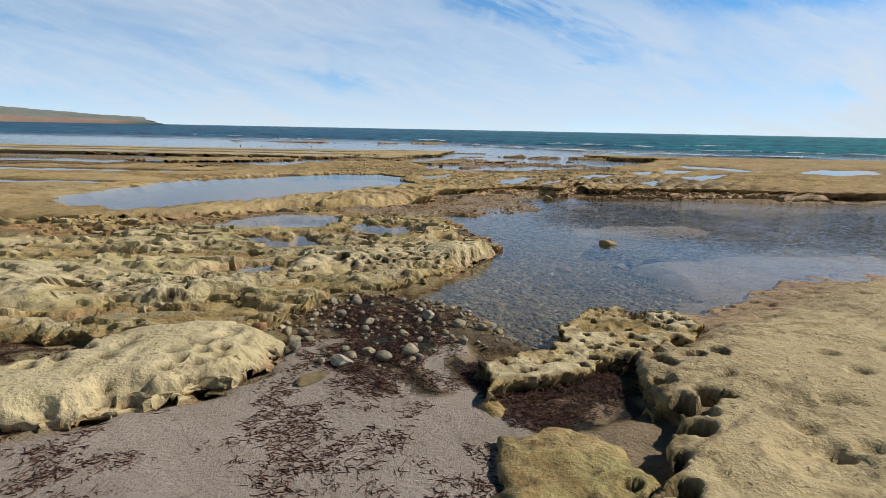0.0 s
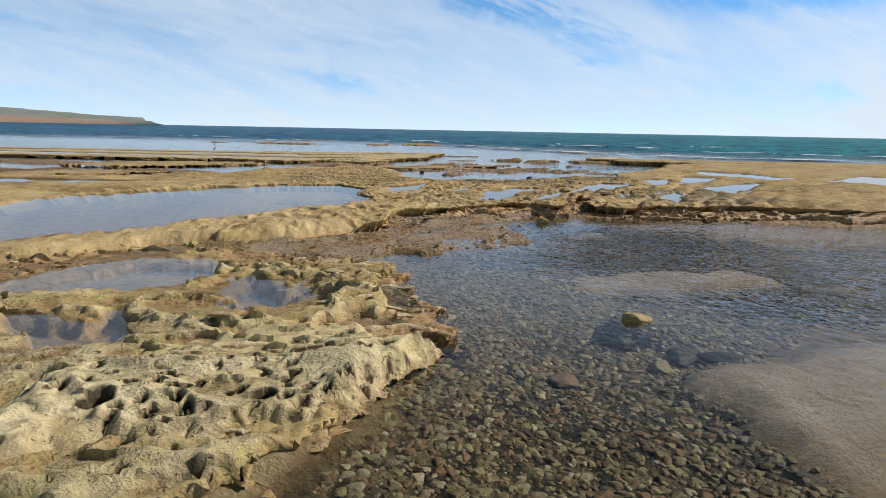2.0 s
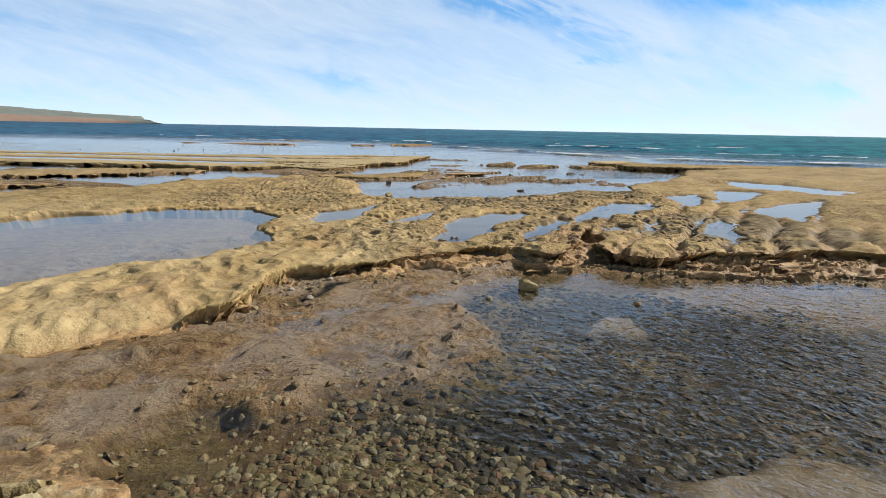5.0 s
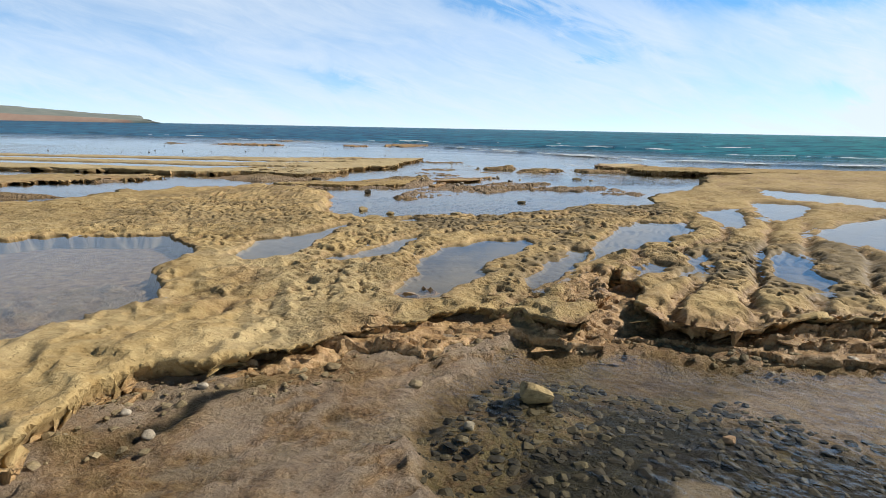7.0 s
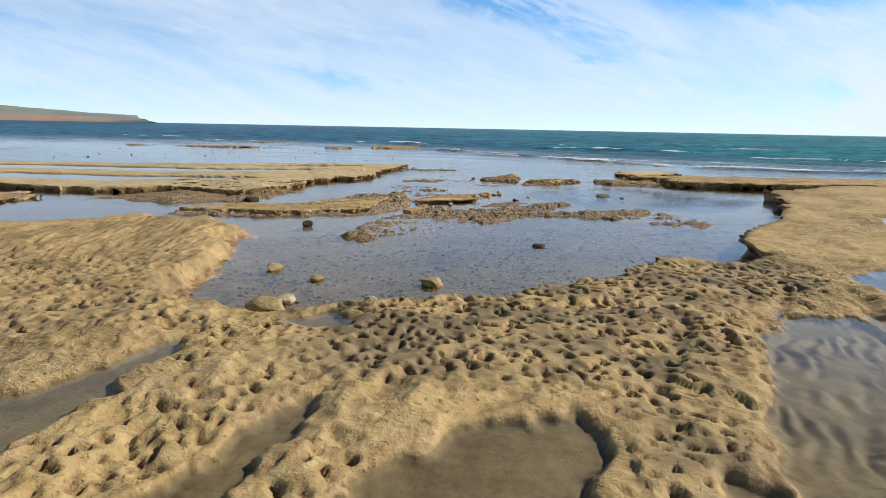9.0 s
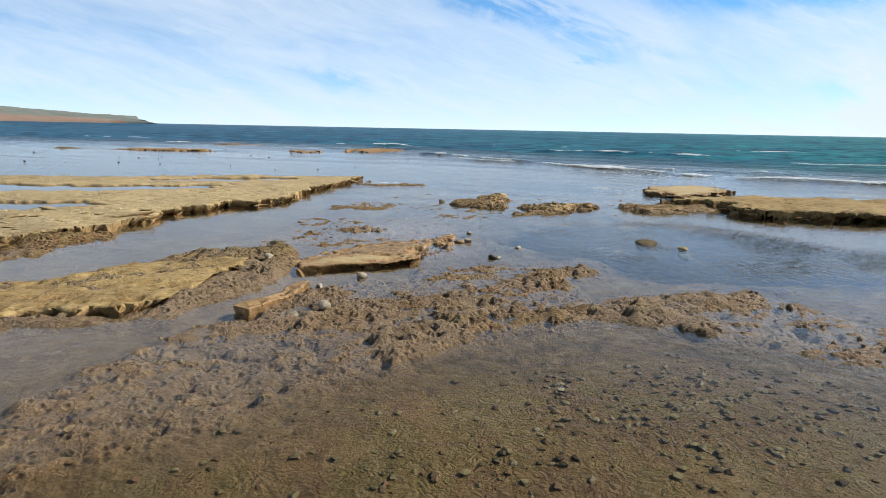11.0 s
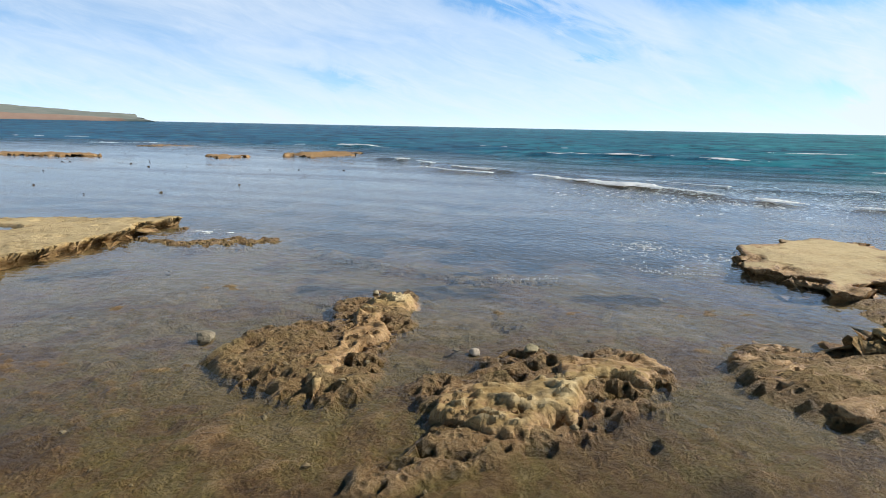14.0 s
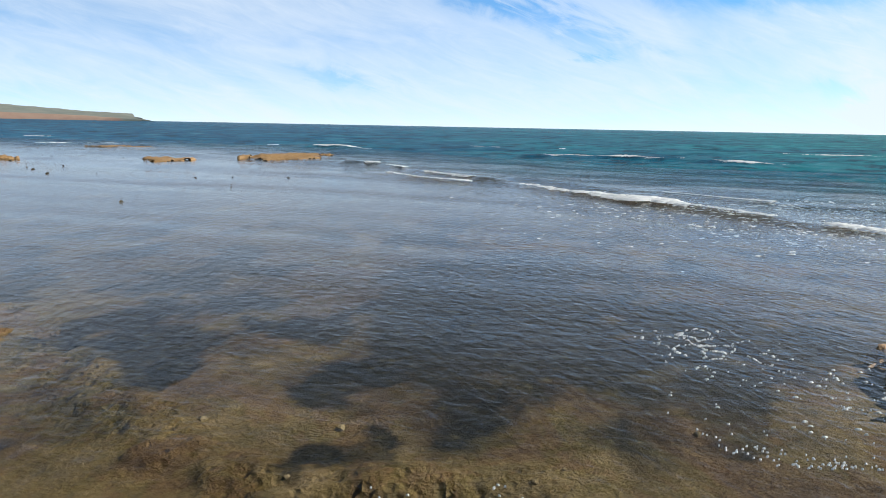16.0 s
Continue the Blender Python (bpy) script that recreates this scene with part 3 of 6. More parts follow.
# still pools on the shelf: outline, depth, bed colour
SHELF_POOLS = [
    ([(-7.7, 13.2), (-7.2, 16.9), (-6.8, 18.0), (-5.1, 19.9), (-3.3, 21.1), (-1.85, 21.3), (-1.1, 20.3), (-1.0, 19.2), (-0.45, 18.0), (-0.7, 17.5),
      (-1.05, 16.7), (-1.8, 16.2), (-2.3, 15.3), (-3.0, 14.7), (-3.5, 13.7), (-4.6, 12.8), (-5.3, 11.7), (-6.6, 12.0)], 0.22),
    ([(0.64, 22.9), (0.4, 22.5), (0.08, 22.0), (-0.24, 21.45), (-0.45, 21.1), (-0.5, 20.6), (-0.48, 20.2), (-0.38, 19.8), (-0.2, 19.65), (0.07, 19.7), (0.34, 19.9), (0.5, 20.2), (0.46, 20.8), (0.44, 21.15), (0.55, 21.95), (0.73, 22.45)], 0.05),
    ([(1.93, 21.9), (1.62, 21.5), (1.4, 21.0), (1.17, 20.5), (0.98, 20.2), (0.86, 19.9), (1.08, 19.7), (1.28, 19.95), (1.54, 20.15), (1.63, 20.5), (1.77, 21.0), (2.0, 21.55)], 0.05),
    ([(1.75, 18.4), (1.92, 19.1), (2.14, 20.3), (2.43, 20.9), (2.97, 21.45), (3.69, 21.7), (3.81, 21.5), (3.43, 20.7), (3.03, 19.9), (2.82, 19.3),
      (2.6, 18.7), (2.33, 18.3), (2.03, 18.2)], 0.05),
    ([(4.46, 20.8), (4.3, 20.9), (4.0, 20.5), (3.73, 20.0), (3.5, 19.6), (3.3, 19.15), (3.25, 18.8), (3.38, 18.72), (3.6, 19.0), (3.8, 19.35), (4.02, 19.7), (4.24, 20.15)], 0.05),
    ([(4.21, 19.95), (4.87, 21.7), (5.38, 22.9), (6.06, 23.7), (6.74, 23.7), (6.72, 22.8), (6.2, 22.0), (5.5, 21.5), (4.95, 20.8), (4.5, 20.2)], 0.07),
    ([(5.03, 20.1), (5.26, 20.3), (5.31, 20.0), (5.02, 19.5), (4.76, 19.4), (4.8, 19.6)], 0.05),
    ([(6.04, 20.86), (6.04, 20.6), (5.67, 19.9), (5.25, 19.4), (5.0, 19.2), (5.45, 19.95)], 0.05),
    ([(6.97, 20.8), (7.5, 21.3), (7.09, 19.6), (6.78, 18.95), (6.55, 18.8), (6.4, 19.4)], 0.06),
    ([(8.5, 22.6), (10.7, 24.4), (12.3, 25.6), (9.9, 22.2), (8.85, 20.8), (8.95, 21.5), (8.6, 21.9)], 0.06),
    ([(7.85, 25.4), (9.25, 26.2), (8.4, 24.6), (8.2, 23.7), (7.55, 22.9), (7.55, 24.0)], 0.06),
    ([(10.0, 27.5), (10.7, 27.7), (11.1, 26.5), (9.5, 24.5), (8.75, 24.2)], 0.06),
    ([(12.1, 31.1), (13.6, 29.7), (14.2, 27.6), (13.2, 26.3), (12.2, 27.3), (11.0, 28.0)], 0.06),
    ([(-20, 16.6), (-12, 15.7), (-8.8, 16.2), (-8.4, 17.0), (-12, 17.1), (-20, 18)], 0.05),
    ([(-24, 20.4), (-13, 19.8), (-8.4, 20.4), (-7.2, 21.4), (-10, 21.5), (-24, 21.6)], 0.05),
    ([(14.5, 26.0), (17.5, 29.0), (21, 30.0), (19, 26.5), (16, 24.5)], 0.06),
    ([(1.25, 23.3), (1.6, 22.98), (1.9, 23.1), (1.98, 23.35), (1.67, 23.58)], 0.05),
]
# small pools among the broken rock
ROCK_POOLS = [
    ([(-3.4, 10.6), (-3.05, 11.5), (-2.6, 12.0), (-1.7, 12.0), (-1.45, 11.6), (-1.6, 11.1), (-1.9, 10.8), (-2.6, 10.5)], 0.14),
    ([(-0.75, 10.2), (-1.05, 11.2), (-1.0, 11.6), (-0.45, 11.1), (-0.25, 10.8), (-0.2, 10.35)], 0.14),
    ([(-2.9, 9.9), (-2.1, 9.75), (-1.55, 10.05), (-1.4, 9.2), (-1.65, 9.1), (-2.25, 9.2)], 0.14),
    ([(-2.2, 7.35), (-1.9, 7.75), (-1.5, 7.85), (-1.4, 7.55), (-1.75, 7.25)], 0.16),
    ([(-3.3, 5.75), (-2.9, 6.1), (-2.45, 6.0), (-2.5, 5.75), (-3.0, 5.6)], 0.14),
    ([(-0.3, 9.55), (0.2, 9.9), (1.3, 10.0), (1.4, 9.5), (0.7, 9.45), (0.15, 9.55)], 0.10),
]
LOW_REEF = [   # brown reef that just stands out of the sea, and its height
    ([(1.3, 28.0), (0.8, 28.6), (1.05, 29.8), (1.6, 31.1), (2.0, 32.2), (3.2, 33.3), (3.6, 33.8), (4.85, 34.15), (5.4, 34.4), (6.1, 34.2), (5.95, 33.5),
      (5.5, 33.3), (5.4, 32.9), (5.65, 32.4), (6.15, 32.7), (6.65, 32.9), (7.7, 32.8), (8.3, 32.2), (8.6, 31.0), (8.0, 30.2), (7.1, 30.8), (5.6, 31.6), (4.6, 31.2), (3.6, 30.4), (2.3, 29.2)], 0.015),
    ([(-40, 26.4), (-14, 26.0), (-8.8, 26.4), (-7.2, 27.3), (-10, 27.8), (-16, 27.3), (-40, 28)], 0.06),
    ([(-40, 31.0), (-16, 30.4), (-10, 30.9), (-8, 31.6), (-12, 32.0), (-40, 32.4)], 0.05),
    ([(-3.4, 30.8), (-2.3, 32.0), (-1.0, 32.6), (0.5, 34.4), (1.2, 35.0), (1.9, 34.2), (1.7, 32.6), (1.1, 31.3), (-0.7, 30.7), (-2.7, 30.6)], 0.06),
    ([(-6.5, 33.2), (-4.9, 34.8), (-3.1, 34.6), (-2.2, 36.2), (-1.6, 35.4), (-2.4, 33.2), (-4.2, 32.7)], 0.05),
    ([(4.02, 40.7), (3.97, 41.3), (4.2, 41.7), (4.47, 42.2), (4.7, 42.8), (5.0, 43.1), (5.5, 43.05), (5.65, 42.6), (5.6, 41.7), (5.55, 40.9), (5.5, 40.3), (5.2, 40.1), (4.8, 40.2), (4.35, 40.25)], 0.05),
    ([(5.73, 40.6), (6.0, 40.8), (6.35, 41.1), (6.7, 41.2), (7.3, 41.4), (7.7, 41.3), (7.8, 40.9), (7.6, 40.3), (7.25, 40.0), (7.0, 39.7), (6.5, 39.55), (6.1, 39.3), (5.75, 39.1), (5.5, 39.1), (5.6, 39.6), (5.8, 39.9)], 0.05),
    ([(8.2, 40.6), (8.4, 41.2), (8.8, 41.5), (9.2, 41.4), (10.4, 41.8), (10.6, 43.2), (11.6, 43.8), (11.4, 42.0), (10.6, 40.5), (9.6, 39.8), (8.6, 39.9), (8.4, 40.2)], 0.045),
    ([(3.2, 34.2), (3.4, 35.0), (3.8, 35.7), (4.15, 36.3), (4.35, 36.3), (4.0, 35.4), (3.8, 34.6)], 0.035),
    ([(2.6, 46.6), (4.1, 45.1), (5.3, 44.2), (6.3, 43.6), (7.6, 43.9), (7.6, 44.3), (6.4, 44.1), (5.5, 44.6), (4.4, 45.5), (3.0, 46.9)], -0.075),
    ([(1.0, 35.6), (1.6, 37.2), (2.5, 37.4), (2.9, 36.8), (2.0, 35.8)], 0.0),
    ([(0.3, 47.0), (1.8, 47.4), (3.0, 46.6), (3.4, 45.8), (2.0, 45.2), (0.6, 45.6)], 0.0),
    ([(-14, 68), (-12, 70.5), (-20, 71), (-26, 69), (-20, 67)], 0.05),
]
AWASH = [(0.5, 34.5), (2.0, 35.0), (3.8, 35.8), (4.2, 36.5), (4.6, 37.6), (5.6, 37.4), (6.4, 38.1), (7.0, 38.7), (8.5, 39.1), (10.0, 39.2), (10.8, 41), (10.4, 43), (6, 43.2), (3, 43.6),
         (1.2, 41.5), (0.6, 38.5)]
DARK_POOL = [(4.5, 36.6), (5.2, 37.0), (5.77, 37.64), (6.22, 38.17), (6.68, 38.63), (7.16, 38.6), (7.74, 39.1), (8.05, 38.7), (8.74, 39.22), (9.4, 39.0), (10.4, 37.0), (12, 35.5), (10.5, 33.6), (7.9, 33.3), (6.9, 33.4), (6.4, 34.0), (6.1, 34.9), (5.3, 35.4), (4.9, 36.0)]
MAIN_DEEP = [(1.0, 6.9), (2.3, 6.8), (4.6, 8.2), (9, 9), (14, 10), (14, 15.6), (8, 15.8), (5.2, 15.4), (3.6, 14.4), (2.8, 12.2), (1.7, 10.5), (1.2, 9.0)]
WEED_BEDS = [
    ([(-0.67, 6.3), (-0.36, 6.95), (0.12, 7.0), (0.55, 6.15), (0.51, 5.55), (0.35, 5.1), (0.53, 4.62), (0.38, 4.6), (0.2, 4.95), (-0.05, 5.05), (0.25, 4.45), (-0.06, 4.6), (-0.35, 4.95), (-0.41, 5.4), (-0.12, 5.5), (-0.4, 5.8)], 0.65, 5200),
    ([(0.6, 5.3), (0.82, 5.28), (0.98, 4.75), (1.42, 5.05), (1.8, 5.2), (1.75, 4.5), (1.47, 4.25), (1.18, 4.12), (1.04, 4.3), (0.89, 4.55), (0.71, 4.7)], 1.0, 4600),
    ([(-3.2, 4.75), (-2.3, 4.95), (-1.85, 5.2), (-1.9, 5.4), (-2.6, 5.3), (-3.3, 5.1)], 0.9, 1200),
]
RUBBLE_BED = [(0.3, 6.2), (0.9, 5.6), (1.4, 5.5), (2.4, 6.2), (3.2, 7.4), (3.6, 9.2), (5.0, 10.8), (9, 11.2), (12, 12), (12, 16), (7, 16.0), (4.2, 16.6), (3.0, 17.2), (2.4, 15.8), (1.6, 13.6), (0.7, 12.6), (0.4, 11.5),
              (0.6, 10), (0.9, 8.6), (0.5, 7.6)]
FAR_POOLS = [
    ([(-30, 37.6), (-12, 37.0), (-8.0, 36.6), (-5.0, 37.4), (-3.6, 38.6), (-4.4, 39.2), (-8, 38.6), (-14, 39.2), (-30, 39.8)], 0.05),
    ([(-30, 41.4), (-14, 41.0), (-9, 40.6), (-5.5, 41.2), (-2.6, 42.6), (-3.4, 43.4), (-7, 42.6), (-13, 42.9), (-30, 42.9)], 0.05),
    ([(-5.2, 44.2), (-3.0, 44.9), (-1.2, 45.9), (-2.2, 46.4), (-4.6, 45.6), (-6, 44.8)], 0.04),
]
CRESTS = [   # crest of each small breaker, and its height
    ([(2.65, 70.75), (4.86, 67.3), (6.3, 64.0), (8.46, 61.7), (9.55, 59.7), (10.43, 58.2), (11.54, 57.0), (12.55, 55.8), (13.4, 54.4), (14.6, 52.9), (16.4, 51.5), (22, 49.5), (30, 48)], 0.13),
    ([(13, 82), (15.1, 81.2), (17.8, 81.0), (19.8, 79.5), (21.8, 78.6), (27, 75)], 0.16),
    ([(-4.5, 92), (-3.2, 91), (-0.8, 89), (1.0, 87.1)], 0.14),
    ([(4.6, 64.2), (6.0, 62.1), (7.8, 61.2)], 0.06),
    ([(10, 62.5), (12.6, 59.5), (16.2, 56.3), (20, 55)], 0.09),
    ([(26, 66), (34, 62), (44, 58)], 0.16),
]


def swells(x, y):
    """Height of the breaking waves: steep towards the shore, long behind."""
    z = np.zeros(np.shape(x))
    for line, high in CRESTS:
        P = np.array(line)
        on = (x > P[:, 0].min() - 1) & (x < P[:, 0].max() + 1)
        d = y - np.interp(x, P[:, 0], P[:, 1])
        z = np.maximum(z, np.where(on, high * np.where(d < 0, np.exp(-(d / 0.55) ** 2), np.exp(-(d / 1.6) ** 2)), 0) * np.clip(0.8 + 0.4 * fbm(x, y, 2.5, 2, 58), 0.3, 1.2))
    return z


WEEDY_BED = [(1.5, 13.3), (2.6, 14.0), (3.4, 14.8), (2.6, 15.5), (3.0, 16.7), (5, 16.2), (5.6, 15.5), (8, 15.4), (14, 16.5), (14, 10.8), (9, 11.0), (5.5, 11.2), (4.2, 10.9), (3.6, 11.6), (2.6, 12.3)]
TOP, POOL_LEVEL = 0.25, 0.205


# the bed stands higher under single stones
STONE_RISES = tuple((x, y, 0.3, -0.012) for x, y in ((2.6, 16.02), (4.23, 15.93), (0.92, 24.12), (0.98, 24.52), (1.93, 24.66), (1.88, 24.44), (0.62, 23.97), (0.03, 29.6), (4.32, 36.58), (4.28, 35.75),
                    (4.12, 35.68), (5.09, 35.3), (4.6, 34.46), (4.7, 34.48), (5.1, 42.95), (6.2, 41.15), (2.38, 32.66), (2.81, 33.17)))


def pool_sum(x, y, pools, soft=0.10):
    """How deep the pools reach at each place, and how near their rims are."""
    depth, rim = np.zeros(np.shape(x)), np.zeros(np.shape(x))
    for outline, deep in pools:
        d = inside(x, y, outline) + 0.02
        depth = np.maximum(depth, deep * step(-0.02, soft, d))
        rim = np.maximum(rim, step(-0.16, 0.05, d))
    return depth, rim


def y_low(outline):
    """Whether a reef lies in the first reach, where it is flat."""
    return outline[0][1] < 33


def ground_height(x, y):
    """Height of the open ground and the marks on it: sand, turf, algae, wet."""
    wx, wy = warp(x, y, 0.13, 0.55, 5)
    z = -0.09 + 0.045 * fbm(x, y, 1.6, 4, 11)
    z = z - 0.14 * step(0, 0.9, inside(wx, wy, MAIN_DEEP))
    off = np.maximum(step(42, 66, y + 0.25 * np.minimum(x, 8)), step(43, 55, y + 0.12 * (x - 6)))
    z = z - 0.25 * off - 4.0 * step(66, 180, y) - 2.5 * step(46, 100, y) * step(6, 30, x)
    z = z - 2.0 * step(60, 300, np.abs(x)) * step(30, 60, y)
    sand, turf, algae = np.zeros_like(z), 0.75 * np.ones_like(z), np.zeros_like(z)

    def lay(outline, height, soft, relief=0.0):
        nonlocal z
        k = step(-soft, soft, inside(wx, wy, outline))
        z = z * (1 - k) + (height + relief) * k
        return k

    rough = fbm(x, y, 0.5, 5, 21, 0.55)
    k = lay(LEFT_ROCK, 0.06, 0.10, 0.03 * rough)
    left = k * step(0.3, 0.9, inside(wx, wy, LEFT_ROCK) + 0.6)
    turf, algae = turf * (1 - k), np.maximum(algae, 1.0 * k)
    dark, matted = np.ones_like(z), np.zeros_like(z)
    shelf_base = step(-0.3, 0.3, inside(wx, wy, SHELF))
    z = z * (1 - shelf_base) + 0.02 * shelf_base
    turf = turf * (1 - shelf_base)
    bed, foot = terraces(x, y, 0.9, 0.020, 210)
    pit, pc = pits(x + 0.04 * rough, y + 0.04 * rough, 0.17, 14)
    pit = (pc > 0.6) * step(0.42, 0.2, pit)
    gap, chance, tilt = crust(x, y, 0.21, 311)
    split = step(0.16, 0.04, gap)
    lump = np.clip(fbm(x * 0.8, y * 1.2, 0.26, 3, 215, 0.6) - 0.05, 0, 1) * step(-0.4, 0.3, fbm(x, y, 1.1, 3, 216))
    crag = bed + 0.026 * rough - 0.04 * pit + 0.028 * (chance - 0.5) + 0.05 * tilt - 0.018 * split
    # where shade is painted into pits, splits and the feet of steps
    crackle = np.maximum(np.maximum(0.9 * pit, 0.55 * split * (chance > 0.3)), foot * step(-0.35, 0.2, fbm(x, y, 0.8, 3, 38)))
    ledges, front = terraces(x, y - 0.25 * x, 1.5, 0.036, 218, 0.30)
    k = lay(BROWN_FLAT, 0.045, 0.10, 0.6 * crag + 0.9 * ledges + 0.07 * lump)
    # painted shade also runs along the foot of each ledge front
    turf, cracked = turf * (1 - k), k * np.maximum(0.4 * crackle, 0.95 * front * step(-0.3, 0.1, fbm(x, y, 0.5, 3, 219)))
    sand = np.maximum(sand, 0.55 * k * (1 - cracked) * step(-0.6, 0.2, fbm(x, y, 0.6, 4, 220)))
    pebble = step(-0.1, 0.25, inside(wx, wy, RUBBLE_BED)) * (1 - k)
    k = lay([(3.0, 17.2), (4.2, 17.35), (5.4, 16.9), (8.8, 16.7), (14, 16.9), (14, 18.2), (3, 18.2)], 0.02, 0.15, crag)
    turf, pebble, cracked = turf * (1 - k), pebble * (1 - k), np.maximum(cracked, 0.8 * k * crackle)
    k = lay([(4.2, 16.4), (4.8, 16.9), (7, 16.9), (9, 16.7), (9, 15.6), (6.4, 15.4), (5.2, 15.9)], -0.035, 0.2, 0.012 * rough)
    sand, turf, pebble = np.maximum(sand, 0.3 * k), turf * (1 - k), pebble * (1 - k)
    k = lay([(3.5, 15.05), (3.55, 15.3), (3.85, 15.5), (4.1, 15.4), (4.1, 15.1), (3.9, 14.8), (3.65, 14.9)], -0.004, 0.06, 0.004 * rough)
    sand, turf, pebble = np.maximum(sand, 0.7 * k), turf * (1 - k), pebble * (1 - k)
    k = lay([(0.3, 13.2), (1.2, 13.8), (1.5, 13.5), (2.2, 13.8), (2.5, 14.6), (2.4, 15.3), (1.6, 15.2), (1.2, 14.6)], 0.01, 0.2, 0.7 * crag + 0.10 * lump)
    turf, pebble = turf * (1 - k), pebble * (1 - k)
    k = lay([(2.7, 12.15), (3.05, 12.4), (3.5, 12.65), (4.1, 12.95), (4.7, 13.0), (5.4, 13.2), (5.6, 12.6), (4.8, 12.1), (4.1, 11.95), (3.5, 11.75), (3.1, 11.6), (2.8, 11.8)], -0.07, 0.20, 0.02 * rough)
    sand, turf, pebble = np.maximum(sand, 0.85 * k), turf * (1 - 0.8 * k), pebble * (1 - 0.8 * k)
    k = lay([(2.2, 5.0), (2.6, 6.4), (3.8, 8.0), (6, 9.2), (12, 9.6), (12, 4)], -0.04, 0.5, 0.02 * rough)
    sand, turf, pebble = np.maximum(sand, k * (0.25 + 0.5 * step(-0.6, 0.5, rough))), turf * (1 - 0.85 * k), pebble * (1 - 0.9 * k)
    k = lay([(3.2, 9.0), (3.6, 9.6), (4.4, 9.9), (5.6, 10.2), (7.5, 10.4), (7.5, 8.5), (4.5, 8.0), (3.6, 7.6), (3.3, 8.4)], -0.05, 0.35, 0.02 * rough)
    sand, turf, pebble = np.maximum(sand, k * (0.35 + 0.45 * step(-0.6, 0.5, rough))), turf * (1 - k), pebble * (1 - k)
    # the sandy inlet
    k = lay([(0.55, 5.0), (0.9, 5.4), (1.4, 5.3), (2.1, 5.2), (2.3, 4.0), (2.0, 2), (0.9, 2), (0.9, 4.2)], 0.07, 0.12, 0.02 * rough)
    sand, turf = np.maximum(sand, 0.4 * k), turf * (1 - k)
    k = lay(SAND, 0.10, 0.12, 0.015 * fbm(x, y, 0.8, 3, 41) + 0.03 * step(4.5, 1.0, y))
    sand, turf, algae = np.maximum(sand, k), turf * (1 - k), algae * (1 - k)
    k = lay([(-0.8, 5.5), (-0.8, 6.6), (-0.05, 7.1), (0.6, 6.7), (0.95, 6.2), (1.3, 5.4), (0.75, 5.4), (0.3, 5.7)], 0.05, 0.22, 0.02 * rough)
    sand, turf = sand * (1 - 0.8 * k), turf * (1 - 0.5 * k)
    pebble = pebble * (1 - k) + 0.5 * k
    for outline, heap, n in WEED_BEDS:
        k = step(-0.05, 0.06, inside(wx, wy, outline)) * step(0.15 - 0.5 * heap, 0.45 - 0.6 * heap, fbm(x, y, 0.3, 3, 99))
        sand, turf, pebble = sand * (1 - k), np.maximum(turf, k), pebble * (1 - k)
        matted = np.maximum(matted, k)
    k = step(-0.06, 0.10, inside(wx, wy, [(0.25, 15.55), (0.42, 15.85), (0.62, 16.2), (1.0, 16.6), (1.12, 16.55), (1.0, 16.25), (0.8, 15.9), (0.68, 15.6), (0.45, 15.45)])) * step(-0.5, 0.1, fbm(x, y, 0.25, 3, 103))
    turf, matted, z, cracked = np.maximum(turf, k), np.maximum(matted, k), z - 0.02 * k, cracked * (1 - k)
    # low reef near the open sea
    pimple, pocked = fbm(x, y, 0.11, 2, 96), np.zeros_like(z)
    for outline, height in LOW_REEF:
        k = lay(outline, height, 0.16, (1.2 if y_low(outline) else 1.3) * crag + 0.018 * pimple)
        turf, cracked, pocked = turf * (1 - 0.8 * k), np.maximum(cracked, 0.5 * k * crackle), np.maximum(pocked, k)
        sand = np.maximum(sand, 0.35 * k * y_low(outline) * step(-0.5, 0.3, fbm(x, y, 0.5, 4, 221)))
    k = step(-0.25, 0.4, inside(wx, wy, AWASH)) * (z < 0)
    z = z * (1 - k) + k * (-0.03 + 0.7 * crag + 0.012 * pimple)
    turf, cracked = turf * (1 - 0.8 * k), np.maximum(cracked, 0.5 * k * crackle)
    k = step(-0.3, 0.5, inside(wx, wy, [(1.9, 37.2), (2.8, 38.5), (4.4, 37.8), (4.3, 36.7), (4.5, 35.3), (3.8, 34.3), (2.9, 34.4), (3.2, 35.9), (2.2, 36.2)]))
    sand, turf, cracked = np.maximum(sand, 0.5 * k), turf * (1 - k), cracked * (1 - 0.6 * k)
    k = step(28.5, 29.5, y) * step(35, 33, y) * step(3.6, 2.2, x)
    turf, sand = turf * (1 - 0.6 * k), np.maximum(sand, 0.35 * k)
    # scoured lines that run seaward
    k = step(31.5, 33.0, y) * step(38.5, 37.0, y) * step(2.6, 3.6, x) * step(7.2, 6.2, x) * step(0.05, 0.38, fbm((x + 0.12 * y) * 3.4, y * 0.55, 0.7, 4, 197))
    z, cracked = z - 0.02 * k, np.maximum(cracked, 0.55 * k)
    k = step(-0.05, 0.7, inside(wx, wy, DARK_POOL))
    z = z * (1 - k) + k * (-0.24 + 0.05 * rough)
    k = step(-0.45, 0.35, inside(wx, wy, DARK_POOL) + 0.45 * fbm(x, y, 0.7, 4, 105))
    turf, pebble = np.maximum(turf, k), np.maximum(pebble, 0.3 * k)
